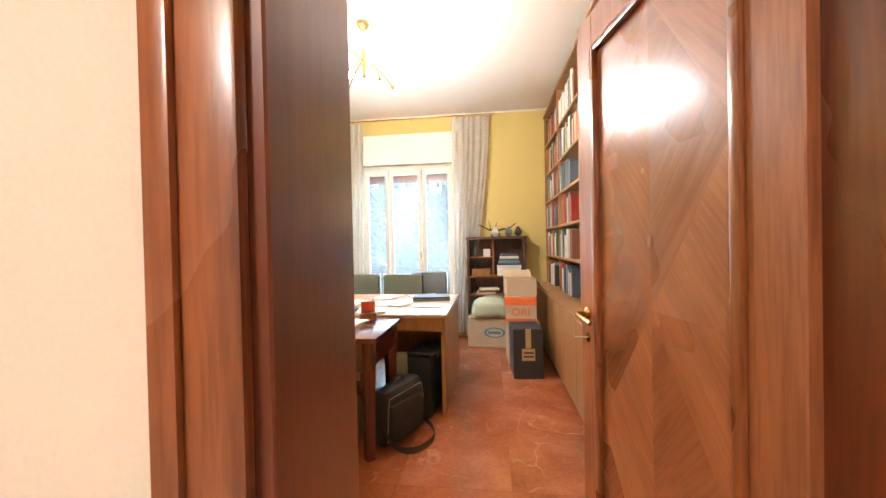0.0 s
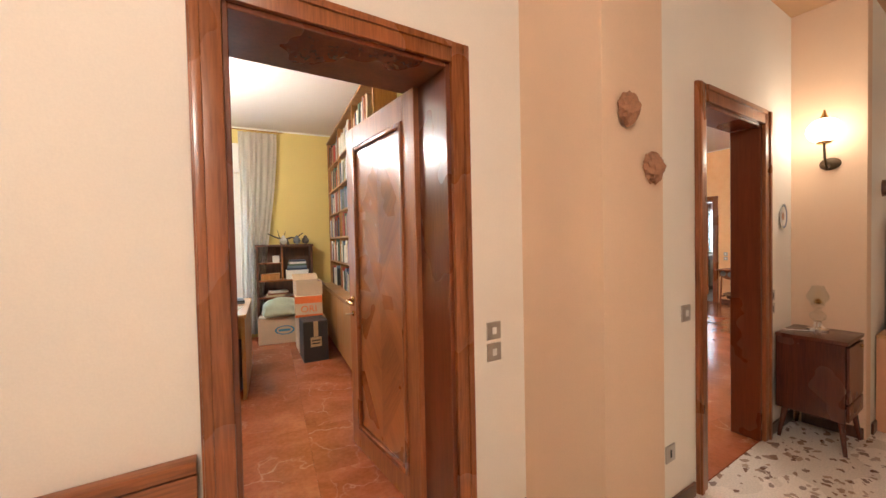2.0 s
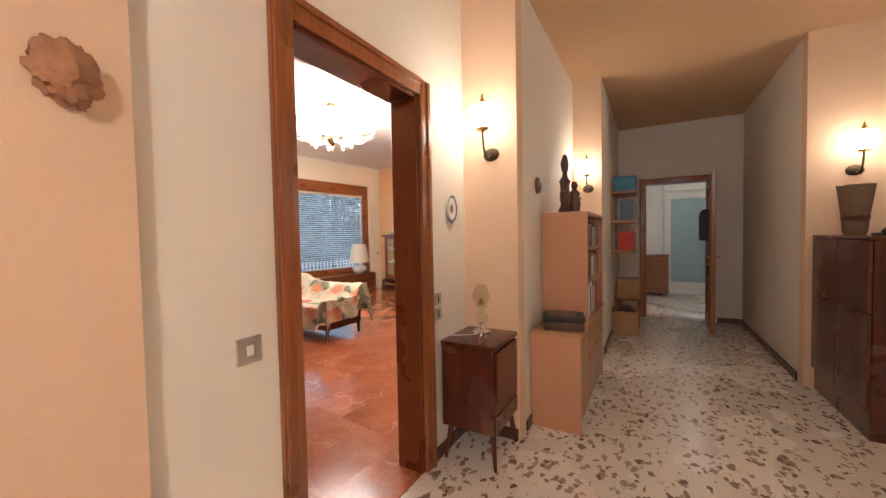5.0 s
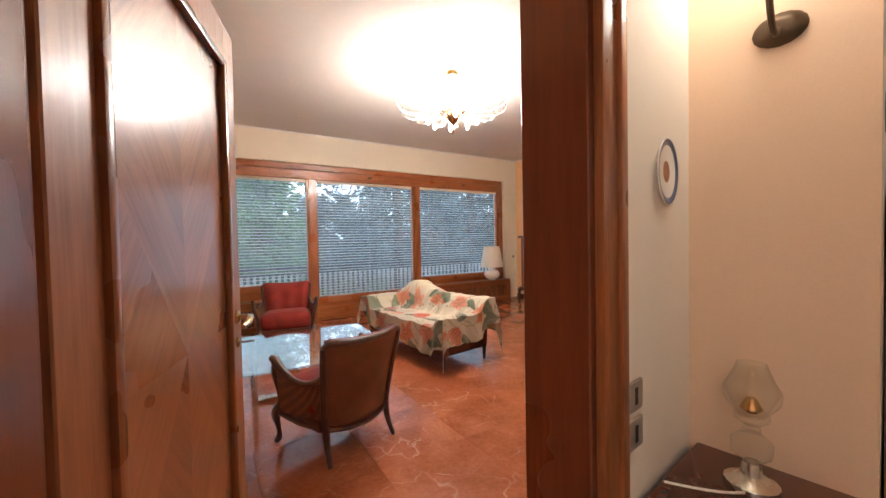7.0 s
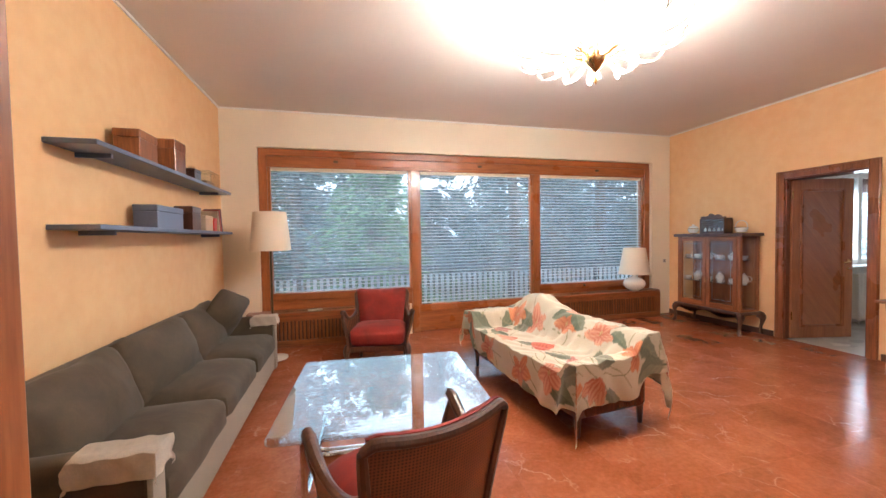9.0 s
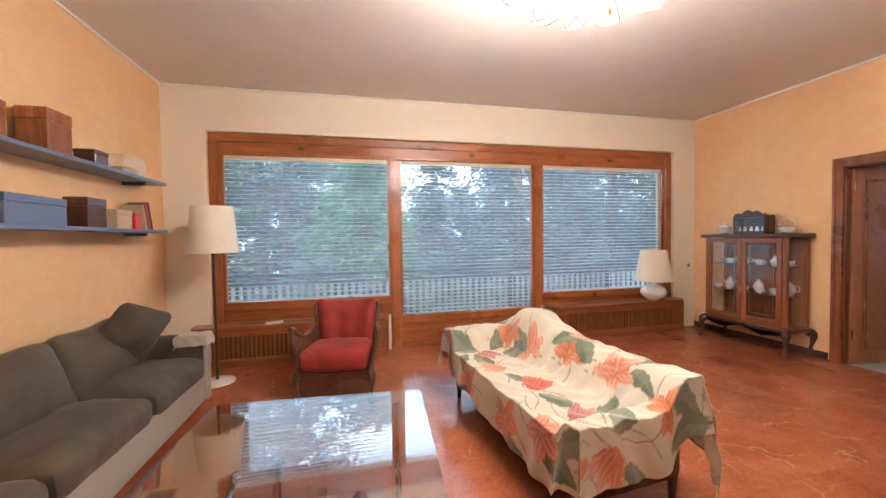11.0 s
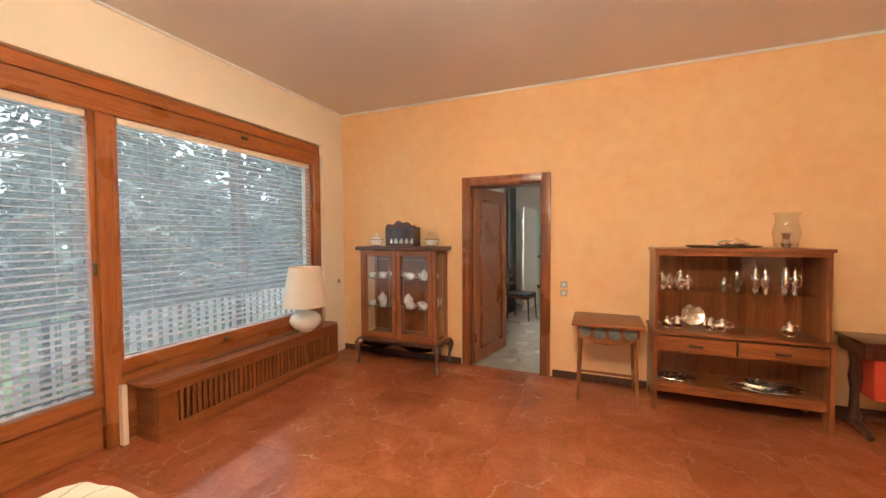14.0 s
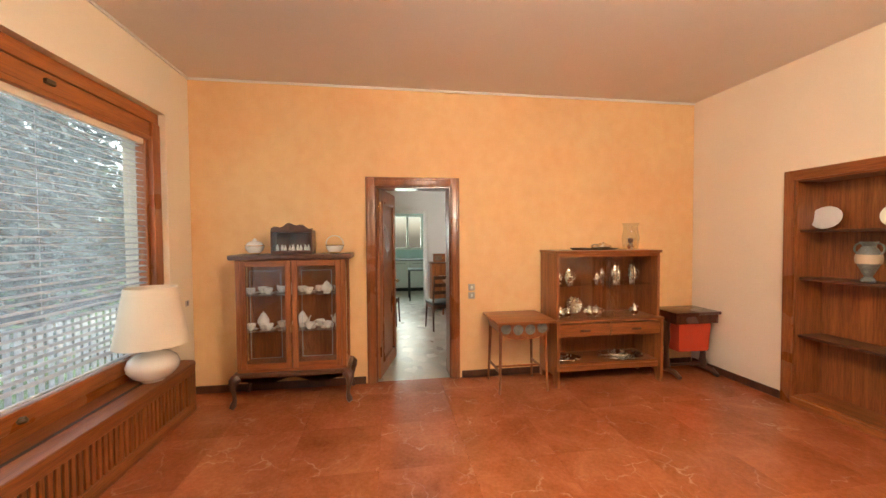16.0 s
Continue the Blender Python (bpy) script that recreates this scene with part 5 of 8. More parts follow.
# ---- living room: cabinets by the orange wall ----
def cup(m, parent_group, kind="cup"):
    t = thing("china_cup", "white china cup on its saucer", "cup", m, group=parent_group)
    part("saucer", lathe([(0.0, 0.0), (0.03, 0.0), (0.062, 0.012), (0.06, 0.014), (0.0, 0.004)], 16, cap=False), M["china"], t)
    part("bowl", lathe([(0.018, 0.006), (0.022, 0.012), (0.040, 0.035), (0.045, 0.06), (0.042, 0.06), (0.036, 0.035), (0.0, 0.014)], 16, cap=False), M["china"], t)
    part("handle", tube(bezier((0.042, 0, 0.05), (0.075, 0, 0.055), (0.07, 0, 0.02), (0.035, 0, 0.025), 6), 0.004, 6), M["china"], t)
    return t


def pot(name, label, m, r, h, material, group="", spout=True, cat="teapot"):
    t = thing(name, label, cat, m, group=group)
    part("body", lathe([(0.0, 0.0), (r * 0.6, 0.0), (r * 0.55, h * 0.06), (r, h * 0.35), (r * 0.9, h * 0.55), (r * 0.55, h * 0.72), (r * 0.5, h * 0.76), (0, h * 0.76)], 20, cap=False), material, t)
    part("lid", lathe([(r * 0.52, h * 0.76), (r * 0.4, h * 0.86), (r * 0.12, h * 0.90), (r * 0.16, h * 0.95), (0.0, h)], 16, cap=False), material, t)
    if spout:
        part("spout", tube(bezier((r * 0.85, 0, h * 0.30), (r * 1.5, 0, h * 0.32), (r * 1.35, 0, h * 0.6), (r * 1.8, 0, h * 0.74), 7), [r * 0.2, r * 0.18, r * 0.16, r * 0.13, r * 0.11, r * 0.1, r * 0.09, r * 0.08], 8), material, t)
    part("handle", tube(bezier((-r * 0.6, 0, h * 0.68), (-r * 1.9, 0, h * 0.75), (-r * 1.7, 0, h * 0.2), (-r * 0.85, 0, h * 0.25), 8), r * 0.08, 6), material, t)
    return t


def vitrine():
    m = pose(9.735, 7.435, 0, 0, 0, -90)      # local x runs along the wall (to the south), local -y to the room... front at y = -0.19
    t = thing("display_cabinet", "walnut china cabinet with two glazed doors on curved legs", "display cabinet", m)
    w, d = 0.475, 0.17
    zb, zt = 0.305, 1.315
    part("cornice", boxm(-w - 0.05, w + 0.05, -d - 0.035, d + 0.01, zt, zt + 0.045, 0.012, 2), M["dark"], t)
    part("floor_board", boxm(-w, w, -d, d, zb, zb + 0.03, 0.003), M["walnut_h"], t)
    part("back_panel", boxm(-w, w, d - 0.012, d, zb + 0.03, zt, 0.002), M["walnut"], t)
    for sx in (-1, 1):
        for y in (-d, d - 0.045):
            x0, x1 = sorted((sx * w, sx * (w - 0.04)))
            part("corner_post", boxm(x0, x1, y, y + 0.045 - (0.013 if y > 0 else 0), zb + 0.03, zt, 0.004), M["walnut"], t)
        x0, x1 = sorted((sx * (w - 0.012), sx * (w - 0.016)))
        p = part("side_pane", boxm(x0, x1, -d + 0.045, d - 0.045, zb + 0.06, zt - 0.03), M["cabglass"], t)
        p.visible_shadow = False
        # door
        a, b = (-w + 0.04, -0.004) if sx < 0 else (0.004, w - 0.04)
        dr = part("door", boxm(a, a + 0.05, -d - 0.012, -d + 0.012, zb + 0.03, zt - 0.005, 0.004), M["walnut"], t, "glazed cabinet door")
        part("stile", boxm(b - 0.05, b, -d - 0.012, -d + 0.012, zb + 0.03, zt - 0.005, 0.004), M["walnut"], dr)
        part("rail", boxm(a + 0.05, b - 0.05, -d - 0.012, -d + 0.012, zb + 0.03, zb + 0.085, 0.004), M["walnut_h"], dr)
        part("rail", boxm(a + 0.05, b - 0.05, -d - 0.012, -d + 0.012, zt - 0.06, zt - 0.005, 0.004), M["walnut_h"], dr)
        p = part("door_pane", boxm(a + 0.05, b - 0.05, -d - 0.002, -d + 0.002, zb + 0.085, zt - 0.06), M["cabglass"], dr)
        p.visible_shadow = False
        # etched line frame on the pane
        bm = bmesh.new()
        ia, ib, ja, jb = a + 0.085, b - 0.085, zb + 0.13, zt - 0.10
        for q in ((ia, ib, ja, ja + 0.003), (ia, ib, jb, jb + 0.003), (ia, ia + 0.003, ja, jb), (ib, ib + 0.003, ja, jb)):
            box(bm, q[0], q[1], -d - 0.0045, -d - 0.0025, q[2], q[3])
        part("etched_line", bm, M["blueglass"], dr, "pale etched line in the glass")
        # apron and legs
        for y0, sy in ((-d, -1), (d, 1)):
            leg = bezier((sx * (w - 0.01), y0 * 0.95, 0.27), (sx * (w + 0.08), y0 + sy * 0.07, 0.24), (sx * (w - 0.03), y0 * 0.95, 0.10), (sx * (w + 0.035), y0 + sy * (0.05 if sy < 0 else 0.0), 0.012), 10)
            part("leg", tube(leg, [0.045, 0.048, 0.045, 0.036, 0.028, 0.022, 0.018, 0.017, 0.02, 0.028, 0.02], 8), M["dark"], t)
    part("stand_frame", boxm(-w - 0.03, w + 0.03, -d - 0.03, d + 0.005, 0.265, zb, 0.012, 2), M["dark"], t)
    bm = bmesh.new()
    n = 24
    top = [(-w + 0.04 + (2 * w - 0.08) * k / n, 0.265) for k in range(n + 1)]
    low = [(x, 0.225 + 0.02 * math.cos(k / n * 4 * math.pi) - 0.012 * math.cos(k / n * 2 * math.pi)) for k, (x, _) in enumerate(top)]
    f = bm.faces.new([bm.verts.new((x, -d - 0.02, z)) for x, z in top + low[::-1]])
    bmesh.ops.solidify(bm, geom=[f], thickness=0.02)
    part("apron", bm, M["dark"], t, "carved dark apron")
    for z in (0.655, 0.985):
        p = part("glass_shelf", boxm(-w + 0.02, w - 0.02, -d + 0.03, d - 0.015, z, z + 0.006), M["cabglass"], t)
        p.visible_shadow = False
    part("key_tassel", lathe([(0.004, 0), (0.014, 0.015), (0.012, 0.05), (0.0, 0.09)], 8, (0.0, -d - 0.02, 0.66), cap=False), M["oak"], t, "small key tassel")
    g = "china in the cabinet"
    r = random.Random(5)
    for z in (0.661, 0.991):
        for k, x in enumerate((-0.39, -0.31, -0.23, -0.14, -0.05, 0.05, 0.13, 0.21, 0.29, 0.38)):
            y = (-0.05, 0.04, -0.07, 0.03, -0.06, 0.02, -0.08, 0.04, -0.06, 0.03)[k]
            at = m @ pose(x, y, z, 0, 0, r.uniform(0, 360))
            if (k + (z > 0.9)) % 4 == 1 and k != 0:
                pot("china_pot", "white china teapot on a glass shelf", at, 0.055, 0.16 if k % 2 else 0.12, M["china"], g)
            else:
                cup(at, g)
    for x in (0.02, 0.06, 0.10):
        pot("glass_decanter", "small cut glass decanter at the cabinet bottom", m @ pose(x, -0.05 + x * 0.6, zb + 0.031), 0.03, 0.18, M["clearglass"], "decanters in the cabinet", False, "decanter")
    return m


VM = vitrine()


def shop_model():
    t = thing("display_case", "dark wooden case with a glazed front and scrolled crest", "display case", VM @ pose(-0.02, 0.03, 1.361))
    w, h = 0.185, 0.20
    bm = bmesh.new()
    box(bm, -w, w, 0.06, 0.075, 0, h)
    for sx in (-1, 1):
        x0, x1 = sorted((sx * w, sx * (w - 0.015)))
        box(bm, x0, x1, -0.085, 0.06, 0, h)
    box(bm, -w, w, -0.09, 0.075, h, h + 0.02, 0.004)
    box(bm, -w, w, -0.09, 0.06, 0.0, 0.03, 0.004)
    part("case", bm, M["dark"], t)
    out = [(-w, 0)] + [(-w + 2 * w * k / 16, 0.02 + 0.04 * math.sin(math.pi * k / 16) ** 2 + 0.012 * math.sin(6 * math.pi * k / 16)) for k in range(17)] + [(w, 0)]
    part("crest", turned(slab(out, -0.008, 0.008), pose(0, -0.06, h + 0.02, 90)), M["dark"], t, "scrolled crest board")
    p = part("front_pane", boxm(-w + 0.015, w - 0.015, -0.084, -0.081, 0.03, h), M["cabglass"], t)
    p.visible_shadow = False
    bm = bmesh.new()
    r = random.Random(2)
    for k in range(9):
        x = -0.14 + 0.035 * k
        lathe([(0.0, 0.0), (0.012, 0.0), (0.016, 0.015), (0.008, 0.03 + r.random() * 0.02), (0.0, 0.06)], 8, (x, -0.03 + 0.03 * (k % 2), 0.031), bm, cap=False)
    part("miniatures", bm, M["china"], t, "tiny white china miniatures")


shop_model()


def tureen(m, label, handle):
    t = thing("china_tureen", label, "tureen", m)
    part("bowl", lathe([(0.0, 0.012), (0.05, 0.012), (0.075, 0.04), (0.085, 0.075), (0.08, 0.08), (0.0, 0.078)], 18, cap=False, sx=1.0, sy=0.75), M["china"], t)
    part("foot", lathe([(0.045, 0), (0.05, 0.004), (0.042, 0.014), (0.0, 0.014)], 14, cap=False), M["brass"], t)
    part("trim", lathe([(0.082, 0.072), (0.088, 0.076), (0.082, 0.082)], 18, cap=False, sx=1, sy=0.75), M["brass"], t, "gilded rim")
    if handle:
        part("basket_handle", tube(bezier((-0.08, 0, 0.075), (-0.09, 0, 0.2), (0.09, 0, 0.2), (0.08, 0, 0.075), 12), 0.005, 6), M["china"], t)
    else:
        part("lid", lathe([(0.08, 0.08), (0.06, 0.11), (0.02, 0.125), (0.014, 0.14), (0.0, 0.15)], 18, cap=False, sx=1, sy=0.75), M["china"], t)
    r = random.Random(4)
    for k in range(6):
        a = k * 1.05
        part("painted_rose", lathe([(0.0, 0), (0.012, 0.003), (0.0, 0.009)], 8, (0.07 * math.cos(a), 0.055 * math.sin(a), 0.06), cap=False), M["redplastic"] if k % 2 else M["grass"], t)


tureen(VM @ pose(-0.36, 0.0, 1.361), "gilded white china tureen on the china cabinet", False)
tureen(VM @ pose(0.36, 0.0, 1.361), "white china flower basket on the china cabinet", True)


def sideboard():
    m = pose(9.73, 4.35, 0, 0, 0, -90)
    t = thing("sideboard", "walnut sideboard with sliding glass doors and two drawers", "sideboard", m)
    w, d = 0.58, 0.205
    for sx in (-1, 1):
        x0, x1 = sorted((sx * w, sx * (w - 0.028)))
        bm = bmesh.new()
        pts = [(-d - 0.02, 0.0), (-d + 0.05, 0.0), (-d + 0.08, 0.10), (d - 0.08, 0.10), (d - 0.06, 0.0), (d, 0.0), (d, 0.645), (-d - 0.02, 0.645)]
        f = bm.faces.new([bm.verts.new((x0, y, z)) for y, z in pts])
        r = bmesh.ops.extrude_face_region(bm, geom=[f])
        bmesh.ops.translate(bm, vec=(x1 - x0, 0, 0), verts=[v for v in r["geom"] if isinstance(v, bmesh.types.BMVert)])
        part("side_panel", bm, M["walnut"], t)
        part("upper_side", boxm(x0 * 0.98, x1 * 0.98, -d + 0.02, d, 0.67, 1.335, 0.003), M["walnut"], t)
        a, b = (-w + 0.03, -0.006) if sx < 0 else (0.006, w - 0.03)
        dr = part("drawer", boxm(a, b, -d - 0.012, d - 0.05, 0.505, 0.63, 0.005), M["walnut_h"], t, "walnut drawer front")
        part("pull", boxm((a + b) / 2 - 0.05, (a + b) / 2 + 0.05, -d - 0.03, -d - 0.0125, 0.55, 0.572, 0.006, 2), M["dark"], dr)
    part("lower_shelf", boxm(-w + 0.03, w - 0.03, -d + 0.02, d, 0.20, 0.225, 0.003), M["walnut_h"], t)
    part("shelf_rail", boxm(-w + 0.03, w - 0.03, -d + 0.012, -d + 0.03, 0.15, 0.20, 0.003), M["walnut_h"], t)
    part("counter", boxm(-w - 0.01, w + 0.01, -d - 0.025, d, 0.645, 0.67, 0.006, 2), M["walnut_h"], t)
    part("drawer_floor", boxm(-w + 0.03, w - 0.03, -d + 0.01, d, 0.49, 0.503), M["walnut_h"], t)
    part("back_panel", boxm(-w + 0.03, w - 0.03, d - 0.012, d - 0.001, 0.225, 1.335), M["walnut"], t)
    part("top", boxm(-w, w, -d, d, 1.335, 1.362, 0.004), M["walnut_h"], t)
    part("front_rail", boxm(-w + 0.03, w - 0.03, -d + 0.02, -d + 0.035, 1.30, 1.334, 0.002), M["walnut_h"], t)
    for a, b, y in ((-w + 0.03, 0.06, -d + 0.040), (-0.06, 0.30, -d + 0.052)):
        p = part("sliding_pane", boxm(a, b, y, y + 0.005, 0.672, 1.30), M["smoked"], t, "sliding glass door")
        p.visible_shadow = False
    p = part("glass_shelf", boxm(-w + 0.03, w - 0.03, -d + 0.07, d - 0.015, 1.0, 1.007), M["cabglass"], t)
    p.visible_shadow = False
    g = "silver in the sideboard"
    for k, x in enumerate((-0.50, -0.43, -0.36, -0.29, 0.16, 0.25, 0.35, 0.44, -0.05, 0.06)):
        h = (0.16, 0.14, 0.19, 0.13, 0.23, 0.20, 0.24, 0.20, 0.12, 0.17)[k]
        pot("silver_jug", "polished silver jug on the glass shelf", m @ pose(x, (-0.03, 0.05)[k % 2], 1.008, 0, 0, k * 70), 0.032 if k > 2 else 0.042, h, M["silver"], g, k % 3 == 0, "jug")
    for k, x in enumerate((-0.46, -0.38, -0.14, -0.06, 0.38)):
        pot("silver_bowl", "silver sugar bowl in the sideboard", m @ pose(x, -0.04, 0.671, 0, 0, k * 50), 0.05, 0.12, M["silver"], g, k == 2, "bowl")
    pl = lathe([(0.0, 0.008), (0.075, 0.006), (0.115, 0.02), (0.112, 0.024), (0.07, 0.011), (0.0, 0.012)], 28, cap=False)
    solid("silver_plate", pl, M["silver"], "round silver plate leaning against the back", "plate", m @ pose(-0.24, 0.10, 0.672 + 0.092, 78, 0, 0) @ Matrix.Scale(0.80, 4))
    for x, rx, label in ((-0.40, 0.17, "oval pewter tray on the lower shelf"), (0.22, 0.25, "scalloped silver tray on the lower shelf")):
        bm = lathe([(0.0, 0.004), (rx * 0.8, 0.002), (rx, 0.018), (rx * 0.98, 0.022), (rx * 0.78, 0.008), (0, 0.009)], 36, cap=False, sx=1, sy=0.62)
        for v in bm.verts:
            a = math.atan2(v.co.y, v.co.x)
            k = 1 + 0.03 * math.cos(14 * a) * (math.hypot(v.co.x, v.co.y / 0.62) > rx * 0.9)
            v.co.x *= k
            v.co.y *= k
        tr = solid("silver_tray", bm, M["silver"], label, "tray", m @ pose(x, -0.04, 0.2245))
    solid("silver_dish", lathe([(0.0, 0.0), (0.10, 0.0), (0.14, 0.03), (0.136, 0.034), (0.1, 0.012), (0, 0.012)], 4, cap=False, sx=1.2, sy=0.8), M["silver"], "rectangular silver dish on the tray", "dish", m @ pose(0.22, -0.04, 0.236, 0, 0, 12))
    # on top
    tr = lathe([(0.0, 0.0), (0.17, 0.0), (0.21, 0.015), (0.205, 0.019), (0.16, 0.006), (0, 0.006)], 32, cap=False, sx=1, sy=0.6)
    solid("dark_tray", tr, M["bronze"], "dark oval tray on the sideboard top", "tray", m @ pose(0.0, 0.0, 1.3625))
    pot("silver_dish", "silver covered dish on the dark tray", m @ pose(0.04, 0.0, 1.368), 0.085, 0.075, M["silver"], "", False, "dish")
    solid("wooden_dish", lathe([(0, 0), (0.07, 0), (0.10, 0.02), (0.095, 0.024), (0, 0.01)], 20, cap=False, sy=0.6), M["dark"], "dark carved dish on the sideboard top", "dish", m @ pose(-0.22, 0.02, 1.3625))
    lt = thing("glass_vase", "clear glass vase with a lit looking silver band", "vase", m @ pose(0.36, 0.0, 1.3625) @ Matrix.Scale(1.2, 4))
    part("body", lathe([(0.05, 0.0), (0.062, 0.02), (0.075, 0.10), (0.06, 0.17), (0.058, 0.20), (0.072, 0.235), (0.069, 0.235), (0.055, 0.2), (0.057, 0.17), (0.072, 0.10), (0.058, 0.02)], 24, cap=False), M["clearglass"], lt)
    part("candle_holder", lathe([(0.0, 0.003), (0.02, 0.003), (0.03, 0.03), (0.018, 0.06), (0.03, 0.10), (0, 0.10)], 14, cap=False), M["silver"], lt)
    lt["label"] = "clear glass hurricane vase with a silver candle holder"


sideboard()


def splay_leg(t, x, y, h, dx, dy, r0=0.017, r1=0.012, material=None):
    part("leg", tube([(x, y, h), (x + dx, y + dy, 0.0)], [r0, r1], 4), material or M["walnut"], t)


def sewing_table():
    m = pose(9.66, 5.29, 0, 0, 0, -90)
    t = thing("side_table", "small walnut side table with a carved curved drawer box", "side table", m)
    w, d = 0.27, 0.22
    part("tabletop", boxm(-w - 0.02, w + 0.02, -d - 0.07, d + 0.02, 0.685, 0.71, 0.006, 2), M["walnut_h"], t)
    out = [(-w + 0.02, 0.685), (w - 0.02, 0.685)] + [((w - 0.02) * math.cos(a), 0.62 - 0.10 * math.sin(a)) for a in [math.pi * k / 14 for k in range(15)]]
    bm = bmesh.new()
    f = bm.faces.new([bm.verts.new((x, -d + 0.01, z)) for x, z in out])
    r = bmesh.ops.extrude_face_region(bm, geom=[f])
    bmesh.ops.translate(bm, vec=(0, 2 * d - 0.06, 0), verts=[v for v in r["geom"] if isinstance(v, bmesh.types.BMVert)])
    part("curved_box", bm, M["walnut_y"], t)
    for k in range(4):
        x = -0.18 + 0.12 * k
        bm = lathe([(0.0, 0.0), (0.03, 0.004), (0.048, 0.001), (0.05, 0.010), (0.03, 0.014), (0.0, 0.020)], 16, cap=False)
        turned(bm, pose(x, -d + 0.012, 0.605 + (0.012 if k in (1, 2) else 0.025), 90))
        part("carved_rosette", bm, M["carved"], t, "grey carved rosette")
        part("carved_rib", boxm(x - 0.062, x - 0.052, -d - 0.002, -d + 0.01, 0.56, 0.675, 0.003), M["walnut"], t)
    for sx in (-1, 1):
        for sy in (-1, 1):
            splay_leg(t, sx * (w - 0.05), sy * (d - 0.04), 0.66, sx * 0.02, sy * 0.02 - 0.0)
        part("stretcher", boxm(sx * (w - 0.04) - 0.01, sx * (w - 0.04) + 0.01, -d + 0.04, d - 0.04, 0.19, 0.21, 0.002), M["walnut_y"], t)
    part("cross_stretcher", boxm(-w + 0.05, w - 0.05, -0.01, 0.01, 0.19, 0.21, 0.002), M["walnut_h"], t)


def work_table():
    m = pose(9.70, 3.35, 0, 0, 0, -90)
    t = thing("sewing_table", "dark wooden sewing table with a red fabric work box", "sewing table", m)
    part("tabletop", boxm(-0.27, 0.27, -0.19, 0.19, 0.668, 0.70, 0.010, 2), M["mahogany"], t)
    part("drawer_case", boxm(-0.25, 0.25, -0.17, 0.17, 0.575, 0.668, 0.004), M["mahogany"], t)
    bm = bmesh.new()
    ring_skin(bm, [[(x, y, z) for x, y in ((-a, -b), (a, -b), (a, b), (-a, b))] for a, b, z in ((0.175, 0.125, 0.27), (0.19, 0.14, 0.575))])
    part("work_box", bm, M["redfabric"], t, "red fabric hanging box")
    for sx in (-1, 1):
        part("pedestal", lathe([(0.03, 0.05), (0.045, 0.10), (0.03, 0.16), (0.025, 0.3), (0.04, 0.40), (0.03, 0.5), (0.04, 0.585)], 10, (sx * 0.225, 0.0, 0)), M["dark"], t)
        part("foot_bar", tube([(sx * 0.225, -0.20, 0.02), (sx * 0.225, -0.12, 0.055), (sx * 0.225, 0.10, 0.055), (sx * 0.225, 0.18, 0.02)], [0.022, 0.03, 0.03, 0.022], 8), M["dark"], t)
    part("stretcher", boxm(-0.225, 0.225, -0.015, 0.015, 0.08, 0.105, 0.004), M["dark"], t)


sewing_table()
work_table()


def niche():
    t = thing("niche_shelves", "walnut lined wall niche with three shelves", "built-in shelf", SM, kind="structure")
    x0, x1, z0, z1, d = -2.95, -1.08, 0.06, 1.99, -0.30
    part("back_panel", boxm(x0 + 0.02, x1 - 0.02, d, d + 0.015, z0, z1), M["walnut"], t)
    for a in (x0, x1 - 0.02):
        part("side_panel", boxm(a, a + 0.02, d, -0.001, z0, z1), M["walnut"], t)
    part("top_panel", boxm(x0 + 0.02, x1 - 0.02, d, -0.001, z1 - 0.02, z1), M["walnut_h"], t)
    part("bottom_panel", boxm(x0 + 0.02, x1 - 0.02, d, -0.001, z0, z0 + 0.02), M["walnut_h"], t)
    for a, b in ((x0 - 0.075, x0 + 0.005), (x1 - 0.005, x1 + 0.075)):
        part("casing_post", boxm(a, b, 0.0, 0.025, 0.0, z1 + 0.08, 0.006, 2), M["casing"], t)
    part("casing_head", boxm(x0 + 0.006, x1 - 0.006, 0.0, 0.025, z1 - 0.005, z1 + 0.08, 0.006, 2), M["walnut_h"], t)
    part("casing_sill", boxm(x0 + 0.006, x1 - 0.006, 0.0, 0.025, 0.0, z0 + 0.005, 0.006, 2), M["walnut_h"], t)
    for z in (0.62, 1.13, 1.55):
        part("shelf_board", boxm(x0 + 0.021, x1 - 0.021, d + 0.016, -0.03, z - 0.022, z, 0.003), M["dark"], t)


niche()
for x in (-1.19, -1.66):
    bm = lathe([(0.0, 0.012), (0.06, 0.008), (0.10, 0.022), (0.098, 0.026), (0.06, 0.013), (0.0, 0.016)], 32, cap=False, sx=1.2)
    solid("oval_plate", bm, M["china"], "white oval china plate standing in the niche", "plate", SM @ pose(x, -0.20, 1.551 + 0.097, 78, 0, 180), "plates in the niche")
ur = thing("painted_urn", "tall painted grey urn standing in the niche", "urn", SM @ pose(-1.50, -0.15, 1.131) @ Matrix.Scale(0.72, 4))
part("body", lathe([(0.0, 0.0), (0.055, 0.0), (0.06, 0.02), (0.03, 0.06), (0.05, 0.10), (0.10, 0.22), (0.105, 0.28), (0.075, 0.35), (0.05, 0.39), (0.075, 0.44), (0.07, 0.44), (0.04, 0.39), (0.0, 0.38)], 26, cap=False), M["carved"], ur)
for s in (-1, 1):
    part("handle", tube(bezier((s * 0.09, 0, 0.30), (s * 0.16, 0, 0.34), (s * 0.12, 0, 0.44), (s * 0.06, 0, 0.42), 8), 0.009, 6), M["carved"], ur)
